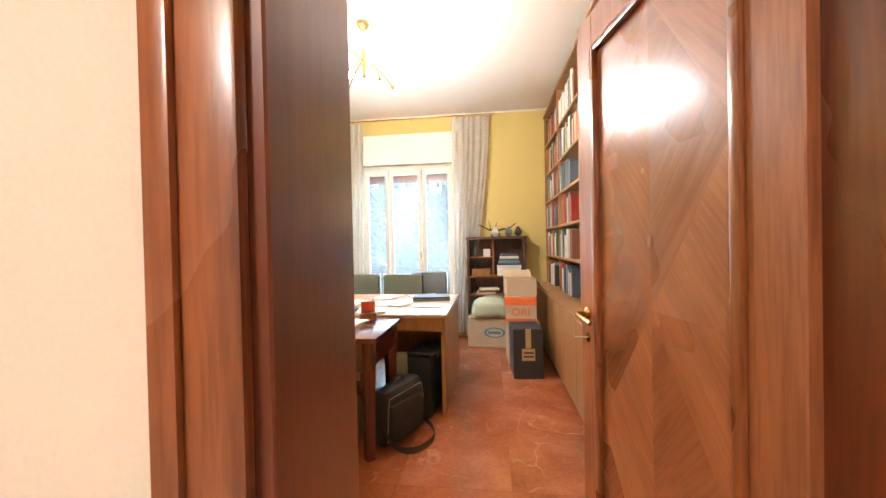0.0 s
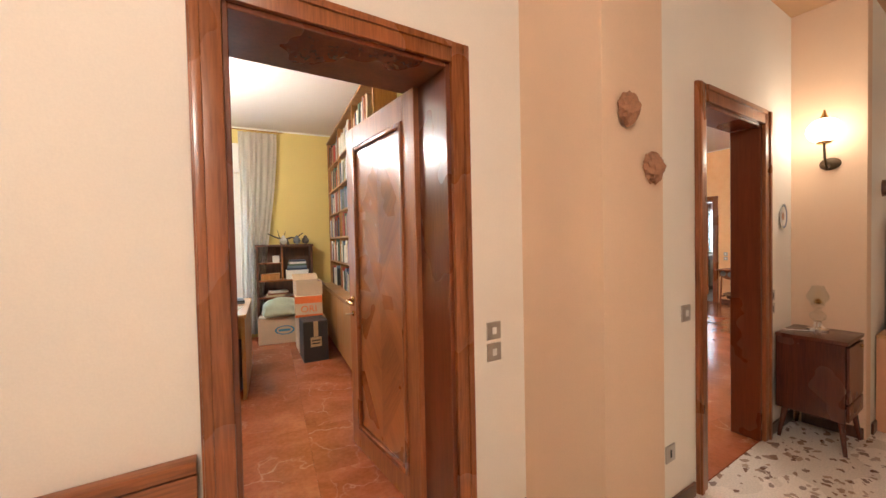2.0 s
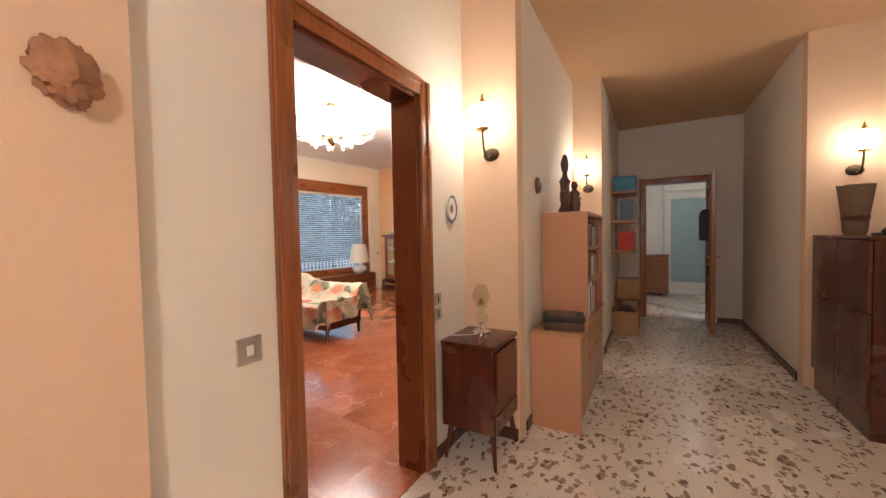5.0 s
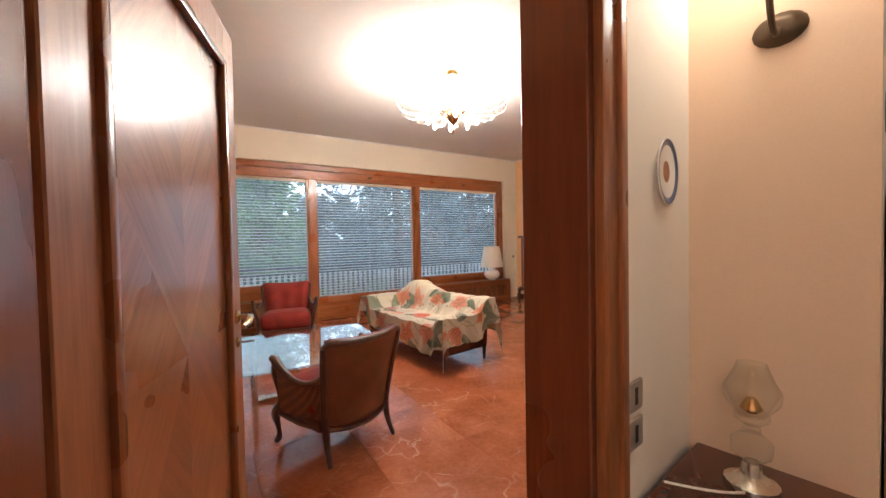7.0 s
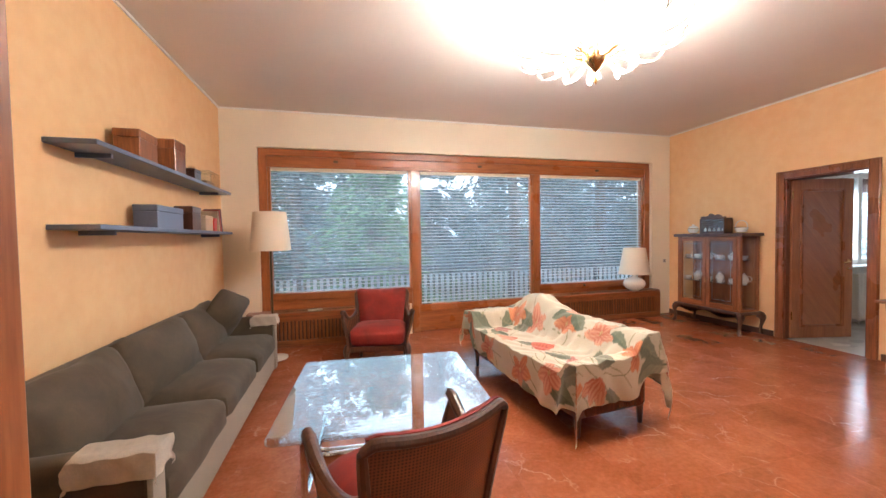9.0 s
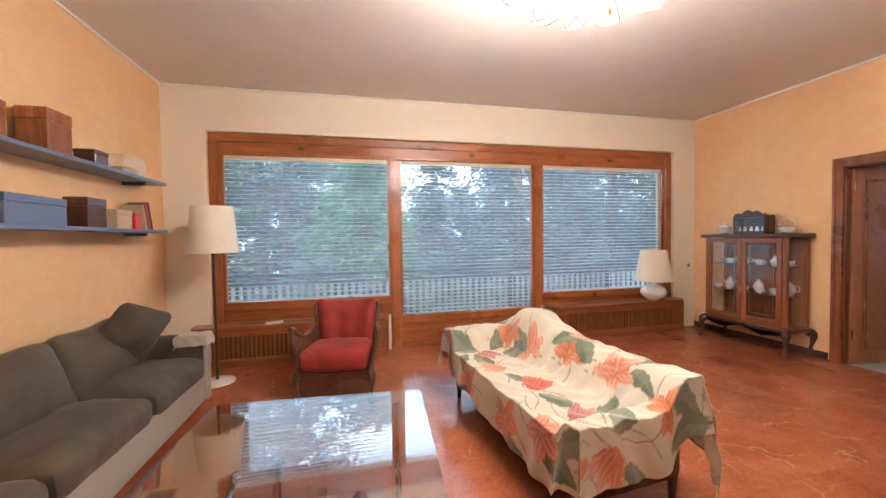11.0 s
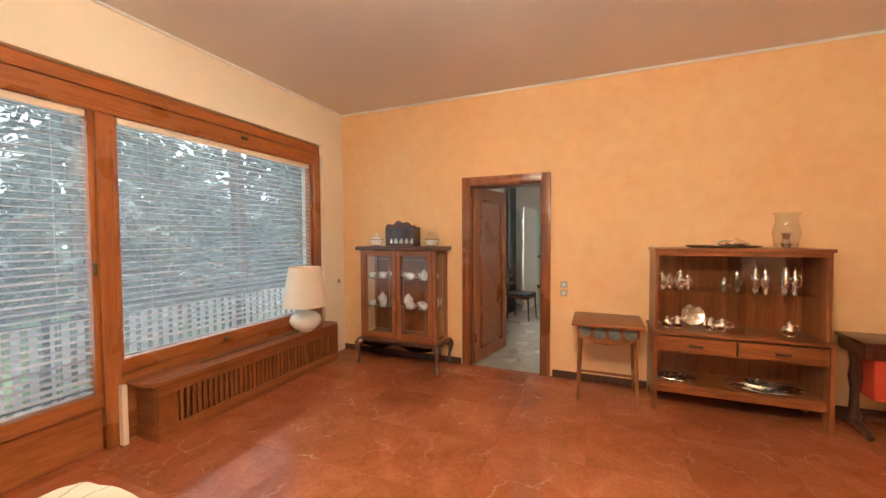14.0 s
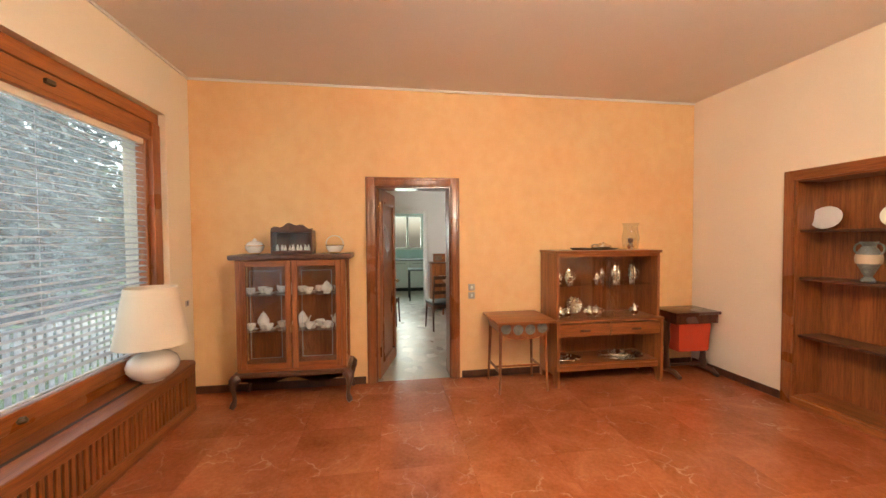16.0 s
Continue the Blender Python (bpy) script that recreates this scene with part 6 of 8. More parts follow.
part("painted_band", lathe([(0.101, 0.20), (0.108, 0.25), (0.103, 0.30)], 26, cap=False), M["carton_pale"], ur, "pale painted band")

# table with a tan top just inside the door
st = thing("console_table", "dark wooden console with a tan marble top", "console table", SM @ pose(-3.74, 0.33, 0, 0, 0, 0))
part("tabletop", boxm(-0.46, 0.46, -0.26, 0.25, 0.775, 0.80, 0.008, 2), M["marbletan"], st, "tan marble slab")
part("top_moulding", boxm(-0.44, 0.44, -0.25, 0.23, 0.745, 0.775, 0.008, 2), M["dark"], st)
part("body", boxm(-0.42, 0.42, -0.24, 0.21, 0.08, 0.745, 0.006, 2), M["walnut"], st)
for x in (-0.38, 0.38):
    for y in (-0.2, 0.17):
        part("foot", lathe([(0.02, 0), (0.035, 0.04), (0.03, 0.08)], 10, (x, y, 0)), M["dark"], st)


# ---- switches and sockets ----
def switch(m, label, count=1, socket=False, dim=0.082):
    """Brushed plate with rockers; local x across, local -y out of the wall."""
    t = thing("light_switch" if not socket else "wall_socket", label, "light switch" if not socket else "socket", m)
    for k in range(count):
        z = -k * (dim + 0.018)
        p = part("plate", boxm(-dim / 2, dim / 2, -0.008, 0.0, z - dim / 2, z + dim / 2, 0.002), M["metal"], t)
        if socket:
            part("insert", boxm(-0.007, 0.007, -0.0095, -0.0075, z - 0.020, z + 0.020, 0.001), M["black"], p)
        else:
            part("rocker", boxm(-0.012, 0.012, -0.0125, -0.0075, z - 0.016, z + 0.016, 0.002), M["plasticwhite"], p, "white rocker")
    return t


switch(HM @ pose(3.10, 2.519, 0.935), "pair of brushed steel light switches on the hall wall", 2)
switch(HM @ pose(4.02, 2.119, 0.965), "brushed steel light switch beside the living room door", 1)
switch(HM @ pose(5.19, 2.119, 0.94), "tall brushed steel switch plate in the hall corner", 2, True, 0.07)
switch(HM @ pose(3.86, 2.119, 0.30), "low steel socket beside the living room door", 1, True)
switch(pose(9.952, 5.69, 0.97, 0, 0, -90), "pair of steel light switches beside the dining room door", 2, dim=0.07)
switch(pose(9.84, 8.439, 0.905), "small brass socket on the window wall", 1, True, 0.055)


# ---- hall ----
def sconce(u, v, z, wall_u):
    t = thing("wall_sconce", "lit brass wall sconce with a milk glass globe", "wall lamp", HM @ pose(u, v, z), group="hall sconces")
    d = wall_u - u
    bm = lathe([(0.0, 0.0), (0.042, 0.0), (0.036, 0.012), (0.016, 0.024), (0, 0.024)], 16, cap=False, sy=1.3)
    part("wall_plate", turned(bm, pose(d - 0.001, 0, -0.20, 0, -90)), M["bronze"], t)
    part("arm", tube(bezier((d - 0.015, 0, -0.20), (d * 0.4, 0, -0.28), (0, 0, -0.20), (0, 0, -0.075), 10), 0.007, 8), M["bronze"], t)
    part("cup", lathe([(0.01, -0.088), (0.035, -0.08), (0.042, -0.066), (0.012, -0.062)], 18), M["brass"], t)
    s = part("globe", lathe([(0.036, -0.064), (0.068, -0.045), (0.088, -0.005), (0.084, 0.03), (0.058, 0.065), (0.030, 0.08), (0.027, 0.08), (0.08, 0.02), (0.03, -0.058)], 24, cap=False), M["milk"], t, "glowing milk glass globe")
    s.visible_shadow = False
    part("chimney", lathe([(0.026, 0.081), (0.018, 0.095), (0.010, 0.115), (0.004, 0.14), (0.0, 0.14)], 10, cap=False), M["brass"], t)


for (u, v, z, _), wu in zip(SCONCES, (5.569, 7.479, 7.439)):
    sconce(u, v, z, wu)


def mask(u, z, rz, label):
    """A modelled clay face: an oval shell with a brow, nose and hair, one mesh."""
    bm = bmesh.new()
    bmesh.ops.create_uvsphere(bm, u_segments=28, v_segments=18, radius=1)
    for q in bm.verts:
        x, y, w = q.co
        f = max(0, -y)
        k = 1 + 0.32 * noise.noise(Vector((x * 3, y * 3, w * 3))) + 0.22 * noise.noise(Vector((x * 7, y * 8, w * 8)))
        nose = 0.28 * math.exp(-((x / 0.16) ** 2 + ((w + 0.05) / 0.28) ** 2)) * f
        eyes = -0.18 * (math.exp(-(((x - 0.36) / 0.16) ** 2 + ((w - 0.22) / 0.12) ** 2)) + math.exp(-(((x + 0.36) / 0.16) ** 2 + ((w - 0.22) / 0.12) ** 2))) * f
        mouth = -0.14 * math.exp(-((x / 0.3) ** 2 + ((w + 0.48) / 0.08) ** 2)) * f
        q.co = Vector((x * 0.052 * k, (y - nose - eyes - mouth) * 0.05 if y < 0 else y * 0.010, w * 0.062 * k))
    solid("wall_mask", bm, M["terracotta"], label, "wall mask", HM @ pose(u, 2.066, z, 0, rz, 0), "clay masks on the tan wall")


mask(3.44, 1.87, 6, "small terracotta mask hung on the tan wall")
mask(3.62, 1.65, -14, "tilted terracotta mask hung on the tan wall")

wp = thing("wall_plate", "oval painted china plate hung on the hall wall", "plate", HM @ pose(5.375, 2.119, 1.475, 90) @ Matrix.Scale(0.62, 4))
part("dish", lathe([(0.0, 0.004), (0.06, 0.004), (0.075, 0.010), (0.105, 0.016), (0.102, 0.021), (0.07, 0.014), (0.0, 0.010)], 32, cap=False, sy=1.3), M["china"], wp)
part("blue_rim", lathe([(0.082, 0.0165), (0.104, 0.0225), (0.100, 0.023)], 32, cap=False, sy=1.3), M["shelfblue"], wp, "dark blue painted rim")
part("painted_centre", lathe([(0.0, 0.0115), (0.035, 0.0125), (0.0, 0.014)], 16, cap=False, sy=1.3), M["terracotta"], wp, "brown painted picture")


def night_stand():
    t = thing("night_stand", "dark brown bedside cabinet with one door on thin legs", "cabinet", HM @ pose(5.375, 1.93, 0))
    w, d = 0.185, 0.17
    part("body", boxm(-w, w, -d + 0.015, d, 0.20, 0.675, 0.004), M["mahogany"], t)
    part("top", boxm(-w - 0.01, w + 0.01, -d, d, 0.675, 0.70, 0.006, 2), M["mahogany"], t)
    dr = part("door", boxm(-w + 0.01, w - 0.01, -d, -d + 0.014, 0.32, 0.66, 0.003), M["mahogany"], t)
    part("door_knob", lathe([(0.005, 0), (0.012, 0.012), (0.0, 0.022)], 10, (0.12, -d, 0.62), cap=False), M["brass"], dr, "brass knob")
    part("drawer", boxm(-w + 0.01, w - 0.01, -d, -d + 0.014, 0.21, 0.31, 0.003), M["mahogany"], t)
    for sx in (-1, 1):
        for sy in (-1, 1):
            part("leg", tube([(sx * (w - 0.04), sy * (d - 0.04), 0.20), (sx * (w - 0.01), sy * (d - 0.015), 0.0)], [0.018, 0.010], 8), M["mahogany"], t)


night_stand()
ol = thing("oil_lamp", "clear glass oil lamp on the bedside cabinet", "oil lamp", HM @ pose(5.44, 1.95, 0.70))
part("foot", lathe([(0.055, 0.0), (0.055, 0.012), (0.022, 0.03), (0.018, 0.06), (0.0, 0.06)], 16, cap=False), M["silver"], ol)
part("font", lathe([(0.018, 0.06), (0.04, 0.08), (0.042, 0.11), (0.02, 0.13), (0.016, 0.15), (0.035, 0.165), (0.035, 0.175), (0.012, 0.18)], 18), M["clearglass"], ol)
ch = part("chimney", lathe([(0.03, 0.175), (0.055, 0.21), (0.058, 0.235), (0.035, 0.275), (0.03, 0.30), (0.028, 0.30), (0.055, 0.235), (0.028, 0.178)], 20, cap=False), M["clearglass"], ol)
part("burner", lathe([(0.012, 0.18), (0.022, 0.19), (0.01, 0.215)], 12), M["brass"], ol)
part("cord", tube(bezier((-0.05, 0, 0.006), (-0.1, 0.03, 0.006), (-0.13, 0.1, 0.006), (-0.15, 0.14, 0.006), 6), 0.003, 5), M["plasticwhite"], ol)


def bookish(t, x0, x1, y0, y1, z, hmax, rng, thick=(0.018, 0.045), lean=0.0, axis="x"):
    """Upright books along x (or y) from z, each a thing of its own with cover and pages; placed by t (a matrix)."""
    k = x0
    while k < x1 - thick[1]:
        w = rng.uniform(*thick)
        h = hmax * rng.uniform(0.72, 0.98)
        dep = (y1 - y0) * rng.uniform(0.7, 0.95)
        if rng.random() < 0.08:
            k += rng.uniform(0.02, 0.06)
            continue
        book(t @ pose(k + w / 2, y0 + dep / 2, z, 0, rng.uniform(-1.5, 1.5) if rng.random() < 0.8 else rng.uniform(-7, -3), 0), w, dep, h, rng)
        k += w + 0.0025


BOOK_SETS = {}


def book(m, w, d, h, rng):
    w, d, h = round(w * 200) / 200, round(d * 50) / 50, round(h * 50) / 50
    c = rng.randrange(len(BOOKS))
    key = (w, d, h, c)
    if key not in BOOK_SETS:
        bm = boxm(-w / 2, w / 2, 0.0, 0.003 + 0.0, 0, h)
        box(bm, -w / 2, -w / 2 + 0.002, 0.003, d, 0, h)
        box(bm, w / 2 - 0.002, w / 2, 0.003, d, 0, h)
        BOOK_SETS[key] = (mesh_of("cover", bm, BOOKS[c], False), mesh_of("pages", boxm(-w / 2 + 0.002, w / 2 - 0.002, 0.003, d - 0.004, 0.003, h - 0.003), M["paper"], False))
    cov, pag = BOOK_SETS[key]
    b = new("book", cov)
    b.matrix_basis = m @ pose(0, -d / 2, 0)
    tagged(b, ("red", "cream", "navy blue", "black", "tan", "green", "white", "brown", "blue", "orange")[c] + " covered book standing on a shelf", "book", "books on shelves")
    share("pages", pag, b, Matrix.Identity(4))
    return b


def low_cabinet():
    t = thing("low_cabinet", "low salmon sided cabinet with oak doors", "cabinet", HM @ pose(0, 0, 0))
    part("side_panel", boxm(5.80, 5.825, 1.42, 1.745, 0.0, 0.635, 0.002), M["pinkboard"], t)
    part("side_panel", boxm(7.03, 7.055, 1.42, 1.745, 0.0, 0.635, 0.002), M["pinkboard"], t)
    part("top", boxm(5.79, 7.06, 1.41, 1.745, 0.635, 0.66, 0.003), M["pine"], t)
    part("carcass", boxm(5.826, 7.029, 1.45, 1.745, 0.05, 0.634), M["oak"], t)
    for k in range(3):
        a = 5.83 + k * 0.40
        d = part("door", boxm(a, a + 0.395, 1.425, 1.448, 0.06, 0.63, 0.003), M["oak"], t)
        part("door_knob", lathe([(0.005, 0), (0.012, 0.01), (0, 0.02)], 8, (a + 0.35, 1.415, 0.4), cap=False), M["brass"], d)
    t2 = thing("bookcase", "tall salmon sided bookcase with open shelves on the cabinet", "bookcase", HM @ pose(0, 0, 0))
    part("side_panel", boxm(6.12, 6.145, 1.42, 1.745, 0.661, 1.44, 0.002), M["pinkboard"], t2)
    part("side_panel", boxm(7.03, 7.055, 1.42, 1.745, 0.661, 1.44, 0.002), M["pinkboard"], t2)
    part("top", boxm(6.12, 7.055, 1.42, 1.745, 1.44, 1.465, 0.002), M["pinkboard"], t2)
    part("back_panel", boxm(6.146, 7.029, 1.735, 1.744, 0.661, 1.439), M["oak"], t2)
    for z in (0.93, 1.18):
        part("shelf", boxm(6.146, 7.029, 1.43, 1.734, z, z + 0.02, 0.002), M["oak"], t2)
    rng = random.Random(21)
    for z, h in ((0.662, 0.24), (0.951, 0.21), (1.201, 0.21)):
        bookish(HM, 6.16, 7.02, 1.45, 1.66, z, h, rng)


low_cabinet()
tray = thing("document_tray", "black plastic tray of papers on the low cabinet", "tray", HM @ pose(5.97, 1.58, 0.66, 0, 0, 12))
part("tray_body", boxm(-0.135, 0.135, -0.15, 0.11, 0, 0.06, 0.006, 2), M["dark"], tray)
part("tray_lid", turned(boxm(-0.142, 0.142, -0.157, 0.117, 0.0, 0.024, 0.006, 2), pose(0, 0, 0.062, 0, 2, 0)), M["leather"], tray)
part("paper_sheet", boxm(-0.10, 0.10, -0.10, 0.08, 0.089, 0.093), M["basket"], tray)


def statue(m, label, parts):
    bm = bmesh.new()
    for prof, at, sx, sy in parts:
        lathe(prof, 14, at, bm, True, sx, sy)
    for q in bm.verts:
        q.co += 0.006 * Vector((noise.noise(q.co * 25), noise.noise(q.co * 25 + Vector((9, 0, 0))), 0))
    solid("wood_statue", bm, M["dark"], label, "statue", m)


statue(HM @ pose(6.26, 1.60, 1.466), "tall dark carved wooden statue with a fan crest", [([(0.055, 0), (0.06, 0.02), (0.035, 0.06), (0.05, 0.12), (0.04, 0.2), (0.055, 0.24), (0.03, 0.27), (0.025, 0.30)], (0, 0, 0), 1, 0.8), ([(0.01, 0), (0.06, 0.04), (0.075, 0.09), (0.05, 0.14), (0.02, 0.16)], (0.01, 0, 0.28), 1.0, 0.4), ([(0.02, 0), (0.026, 0.04), (0.015, 0.08)], (-0.05, 0, 0.16), 1, 1)])
statue(HM @ pose(6.45, 1.56, 1.466), "small seated dark wooden figure", [([(0.06, 0), (0.06, 0.015), (0.05, 0.02)], (0, 0, 0), 1.3, 1), ([(0.04, 0), (0.045, 0.05), (0.035, 0.10), (0.045, 0.14), (0.02, 0.17)], (-0.02, 0, 0.02), 1, 1), ([(0.015, 0), (0.03, 0.025), (0.02, 0.06)], (-0.02, 0, 0.19), 1, 1), ([(0.012, 0), (0.014, 0.12), (0.02, 0.13)], (0.055, 0, 0.0), 2.2, 2.2)])
solid("wall_ornament", turned(lathe([(0, 0), (0.05, 0), (0.045, 0.02), (0.02, 0.035), (0, 0.035)], 18, cap=False, sy=1.2), pose(0, 0, 0, 90)), M["dark"], "small dark carved roundel on the hall wall", "ornament", HM @ pose(6.02, 1.751, 1.66))


def far_shelf():
    t = thing("shelf_unit", "pale wooden wall shelves full of files and boxes", "shelf", HM @ pose(0, 0, 0))
    for z in (1.08, 1.46, 1.82):
        part("board", boxm(8.45, 9.15, 1.19, 1.468, z - 0.025, z, 0.002), M["pine"], t)
    for u in (8.45, 9.125):
        part("upright", boxm(u, u + 0.022, 1.448, 1.468, 1.0, 1.95), M["pine"], t)
    b = thing("storage_bin", "blue plastic storage bin on the top shelf", "bin", HM @ pose(8.72, 1.32, 1.821))
    bm = ring_skin(bmesh.new(), [[(-a, -c, z), (a, -c, z), (a, c, z), (-a, c, z)] for a, c, z in ((0.20, 0.11, 0), (0.22, 0.13, 0.17))])
    part("tub", bm, M["bluebin"], b)
    part("rim", boxm(-0.225, 0.225, -0.135, 0.135, 0.165, 0.185, 0.004), M["bluebin"], b)
    rng = random.Random(8)
    bookish(HM, 8.47, 9.10, 1.21, 1.42, 1.462, 0.26, rng, (0.03, 0.07))
    bookish(HM, 8.75, 9.10, 1.21, 1.42, 1.082, 0.26, rng, (0.03, 0.07))
    small_box("red_box", "bright red plastic box on the low shelf", HM @ pose(8.60, 1.30, 1.081), 0.20, 0.18, 0.24, M["redplastic"])


far_shelf()


def carton(m, w, d, h, label, material, flaps=False, tape=True, group=""):
    t = thing("cardboard_box", label, "cardboard box", m, group=group)
    if flaps:
        bm = bmesh.new()
        e = 0.004
        box(bm, -w / 2, w / 2, -d / 2, d / 2, 0, e)
        box(bm, -w / 2, -w / 2 + e, -d / 2, d / 2, e, h)
        box(bm, w / 2 - e, w / 2, -d / 2, d / 2, e, h)
        box(bm, -w / 2 + e, w / 2 - e, -d / 2, -d / 2 + e, e, h)
        box(bm, -w / 2 + e, w / 2 - e, d / 2 - e, d / 2, e, h)
        part("body", bm, material, t)
        part("flap", turned(boxm(-w / 2, w / 2, 0, d * 0.42, -0.002, 0.002), pose(0, d / 2, h, 35)), material, t)
        part("flap", turned(boxm(0, w * 0.3, -d / 2, d / 2, -0.002, 0.002), pose(w / 2, 0, h, 0, 55)), material, t)
    else:
        part("body", boxm(-w / 2, w / 2, -d / 2, d / 2, 0, h, 0.004), material, t)
        part("flap_seam", boxm(-w / 2 + 0.002, w / 2 - 0.002, -0.0015, 0.0015, h, h + 0.001), M["dark"], t)
        if tape:
            part("tape", boxm(-0.025, 0.025, -d / 2 - 0.0015, -d / 2 + 0.0, h * 0.62, h + 0.0015), M["tape"], t, "brown packing tape")
    return t


carton(HM @ pose(8.70, 1.31, 0.0), 0.34, 0.30, 0.30, "open brown cardboard box on the hall floor", M["carton"], True)
solid("brown_rags", cushion(-0.13, 0.13, -0.11, 0.11, 0.0, 0.12, 0.04), M["dark"], "dark bundle inside the open cardboard box", "rags", HM @ pose(8.70, 1.31, 0.20))
stool = thing("stool", "low wooden stool carrying a cardboard box", "stool", HM @ pose(9.25, 1.30, 0))
part("seat", boxm(-0.22, 0.22, -0.16, 0.16, 0.36, 0.39, 0.004), M["walnut_h"], stool)
for sx in (-0.19, 0.19):
    for sy in (-0.13, 0.13):
        part("leg", boxm(sx - 0.015, sx + 0.015, sy - 0.015, sy + 0.015, 0, 0.36, 0.002), M["walnut"], stool)
carton(HM @ pose(9.25, 1.30, 0.391), 0.40, 0.28, 0.26, "brown cardboard box on a stool", M["carton"])


def hall_cabinet():
    t = thing("cocktail_cabinet", "dark walnut veneered cabinet with two doors", "cabinet", HM @ pose(0, 0, 0))
    u0, u1, v0, v1 = 6.52, 7.425, -0.525, -0.12
    part("plinth", boxm(u0 + 0.01, u1 - 0.01, v0, v1 - 0.02, 0.0, 0.17, 0.004), M["mahogany"], t)
    part("plinth_slot", boxm(u0 + 0.006, u0 + 0.0105, v0 + 0.06, v1 - 0.08, 0.08, 0.13, 0.002), M["black"], t, "dark slot in the plinth")
    part("body", boxm(u0, u1, v0, v1 - 0.02, 0.172, 1.235, 0.004), M["mahogany"], t)
    part("top", boxm(u0 - 0.006, u1 + 0.004, v0, v1, 1.236, 1.258, 0.004), M["mahogany"], t)
    mid = (u0 + u1) / 2
    for a, b in ((u0 + 0.004, mid - 0.002), (mid + 0.002, u1 - 0.004)):
        d = part("door", boxm(a, b, v1 - 0.019, v1, 0.18, 0.78, 0.003), M["mahogany"], t)
        part("door", boxm(a, b, v1 - 0.019, v1, 0.785, 1.23, 0.003), M["mahogany"], t)
        part("pull", boxm((a + b) / 2 - 0.02, (a + b) / 2 + 0.02, v1, v1 + 0.015, 0.76, 0.78, 0.003), M["bronze"], d)


hall_cabinet()
bs = thing("woven_vase", "tall rough woven vase on the dark cabinet", "vase", HM @ pose(7.24, -0.30, 1.259))
bm = lathe([(0.055, 0.0), (0.066, 0.02), (0.075, 0.14), (0.088, 0.26), (0.103, 0.37), (0.094, 0.37), (0.06, 0.1), (0.0, 0.03)], 26, cap=False)
for q in bm.verts:
    q.co.x += 0.008 * noise.noise(q.co * 18)
    q.co.z += 0.012 * noise.noise(Vector((q.co.x * 12, q.co.y * 12, 3))) * (q.co.z > 0.25)
part("body", bm, M["basket"], bs)
part("band", lathe([(0.070, 0.10), (0.078, 0.12), (0.078, 0.14)], 26, cap=False), M["dark"], bs)
tl = thing("brass_tray", "small dark metal tray with a handle bell", "tray", HM @ pose(6.82, -0.32, 1.259))
part("plate", lathe([(0, 0), (0.10, 0), (0.12, 0.014), (0.1, 0.006), (0, 0.006)], 20, cap=False, sy=0.7), M["bronze"], tl)
part("inkwell", lathe([(0.025, 0.006), (0.03, 0.03), (0.012, 0.05), (0.0, 0.06)], 12, (-0.03, 0, 0), cap=False), M["bronze"], tl)
part("inkwell", lathe([(0.02, 0.006), (0.024, 0.028), (0.01, 0.045), (0.0, 0.05)], 12, (0.045, 0, 0), cap=False), M["bronze"], tl)

rd = thing("radiator", "cream cast column radiator in its wall recess", "radiator", HM @ pose(5.80, -0.68, 0.10))
me = mesh_of("column", boxm(0.0, 0.042, -0.055, 0.055, 0.0, 0.85, 0.012, 2), M["radiator"])
for k in range(15):
    share("column", me, rd, pose(0.05 * k, 0, 0))
part("pipe", tube([(-0.03, 0, 0.06), (0.78, 0, 0.06)], 0.014, 8), M["radiator"], rd)
part("pipe", tube([(-0.03, 0, 0.80), (0.78, 0, 0.80)], 0.014, 8), M["radiator"], rd)
for k in (0.1, 0.65):
    part("foot", tube([(k, 0, -0.10), (k, 0, 0.06)], 0.012, 8), M["radiator"], rd)

wn = thing("wainscot", "low walnut panelling beside the study door", "wainscot", HM @ pose(0, 0, 0), kind="structure")
part("panel_board", boxm(1.50, 1.945, 2.49, 2.518, 0.0, 0.70, 0.003), M["walnut"], wn)
part("cap_rail", boxm(1.49, 1.946, 2.465, 2.518, 0.70, 0.735, 0.006, 2), M["walnut_h"], wn)
part("panel_rail", boxm(1.50, 1.945, 2.478, 2.489, 0.60, 0.69, 0.003), M["walnut_h"], wn)
part("side_board", boxm(0.55, 1.488, 2.22, 2.518, 0.0, 0.70, 0.003), M["walnut_h"], wn)
part("side_cap", boxm(0.53, 1.50, 2.19, 2.464, 0.70, 0.735, 0.006, 2), M["walnut_h"], wn)

# room behind the hall
wall("wall_back_room_east", "white wall of the back room", M["white"], 12.52, 12.64, -0.82, 1.70, HZ, m=HM, along="y")
wall("wall_back_room_north", "white wall of the back room", M["white"], 9.95, 12.52, 1.62, 1.70, HZ, m=HM)
wall("wall_back_room_south", "white wall of the back room", M["white"], 9.95, 12.52, -0.82, -0.7, HZ, m=HM)
solid("ceiling_back_room", boxm(9.95, 13.52, -0.82, 1.70, HZ, HZ + 0.1), M["white"], "white ceiling of the back room", "ceiling", HM, kind="structure")
solid("floor_back_room", boxm(9.971, 13.52, -0.82, 1.70, -0.08, -0.001), M["terrazzo"], "cream terrazzo floor", "floor", HM, kind="structure")
gd = thing("door_frosted", "white framed door with a frosted blue glass panel", "door", HM @ pose(12.495, 0.33, 0, 0, 0, -90), kind="structure")
bm = bmesh.new()
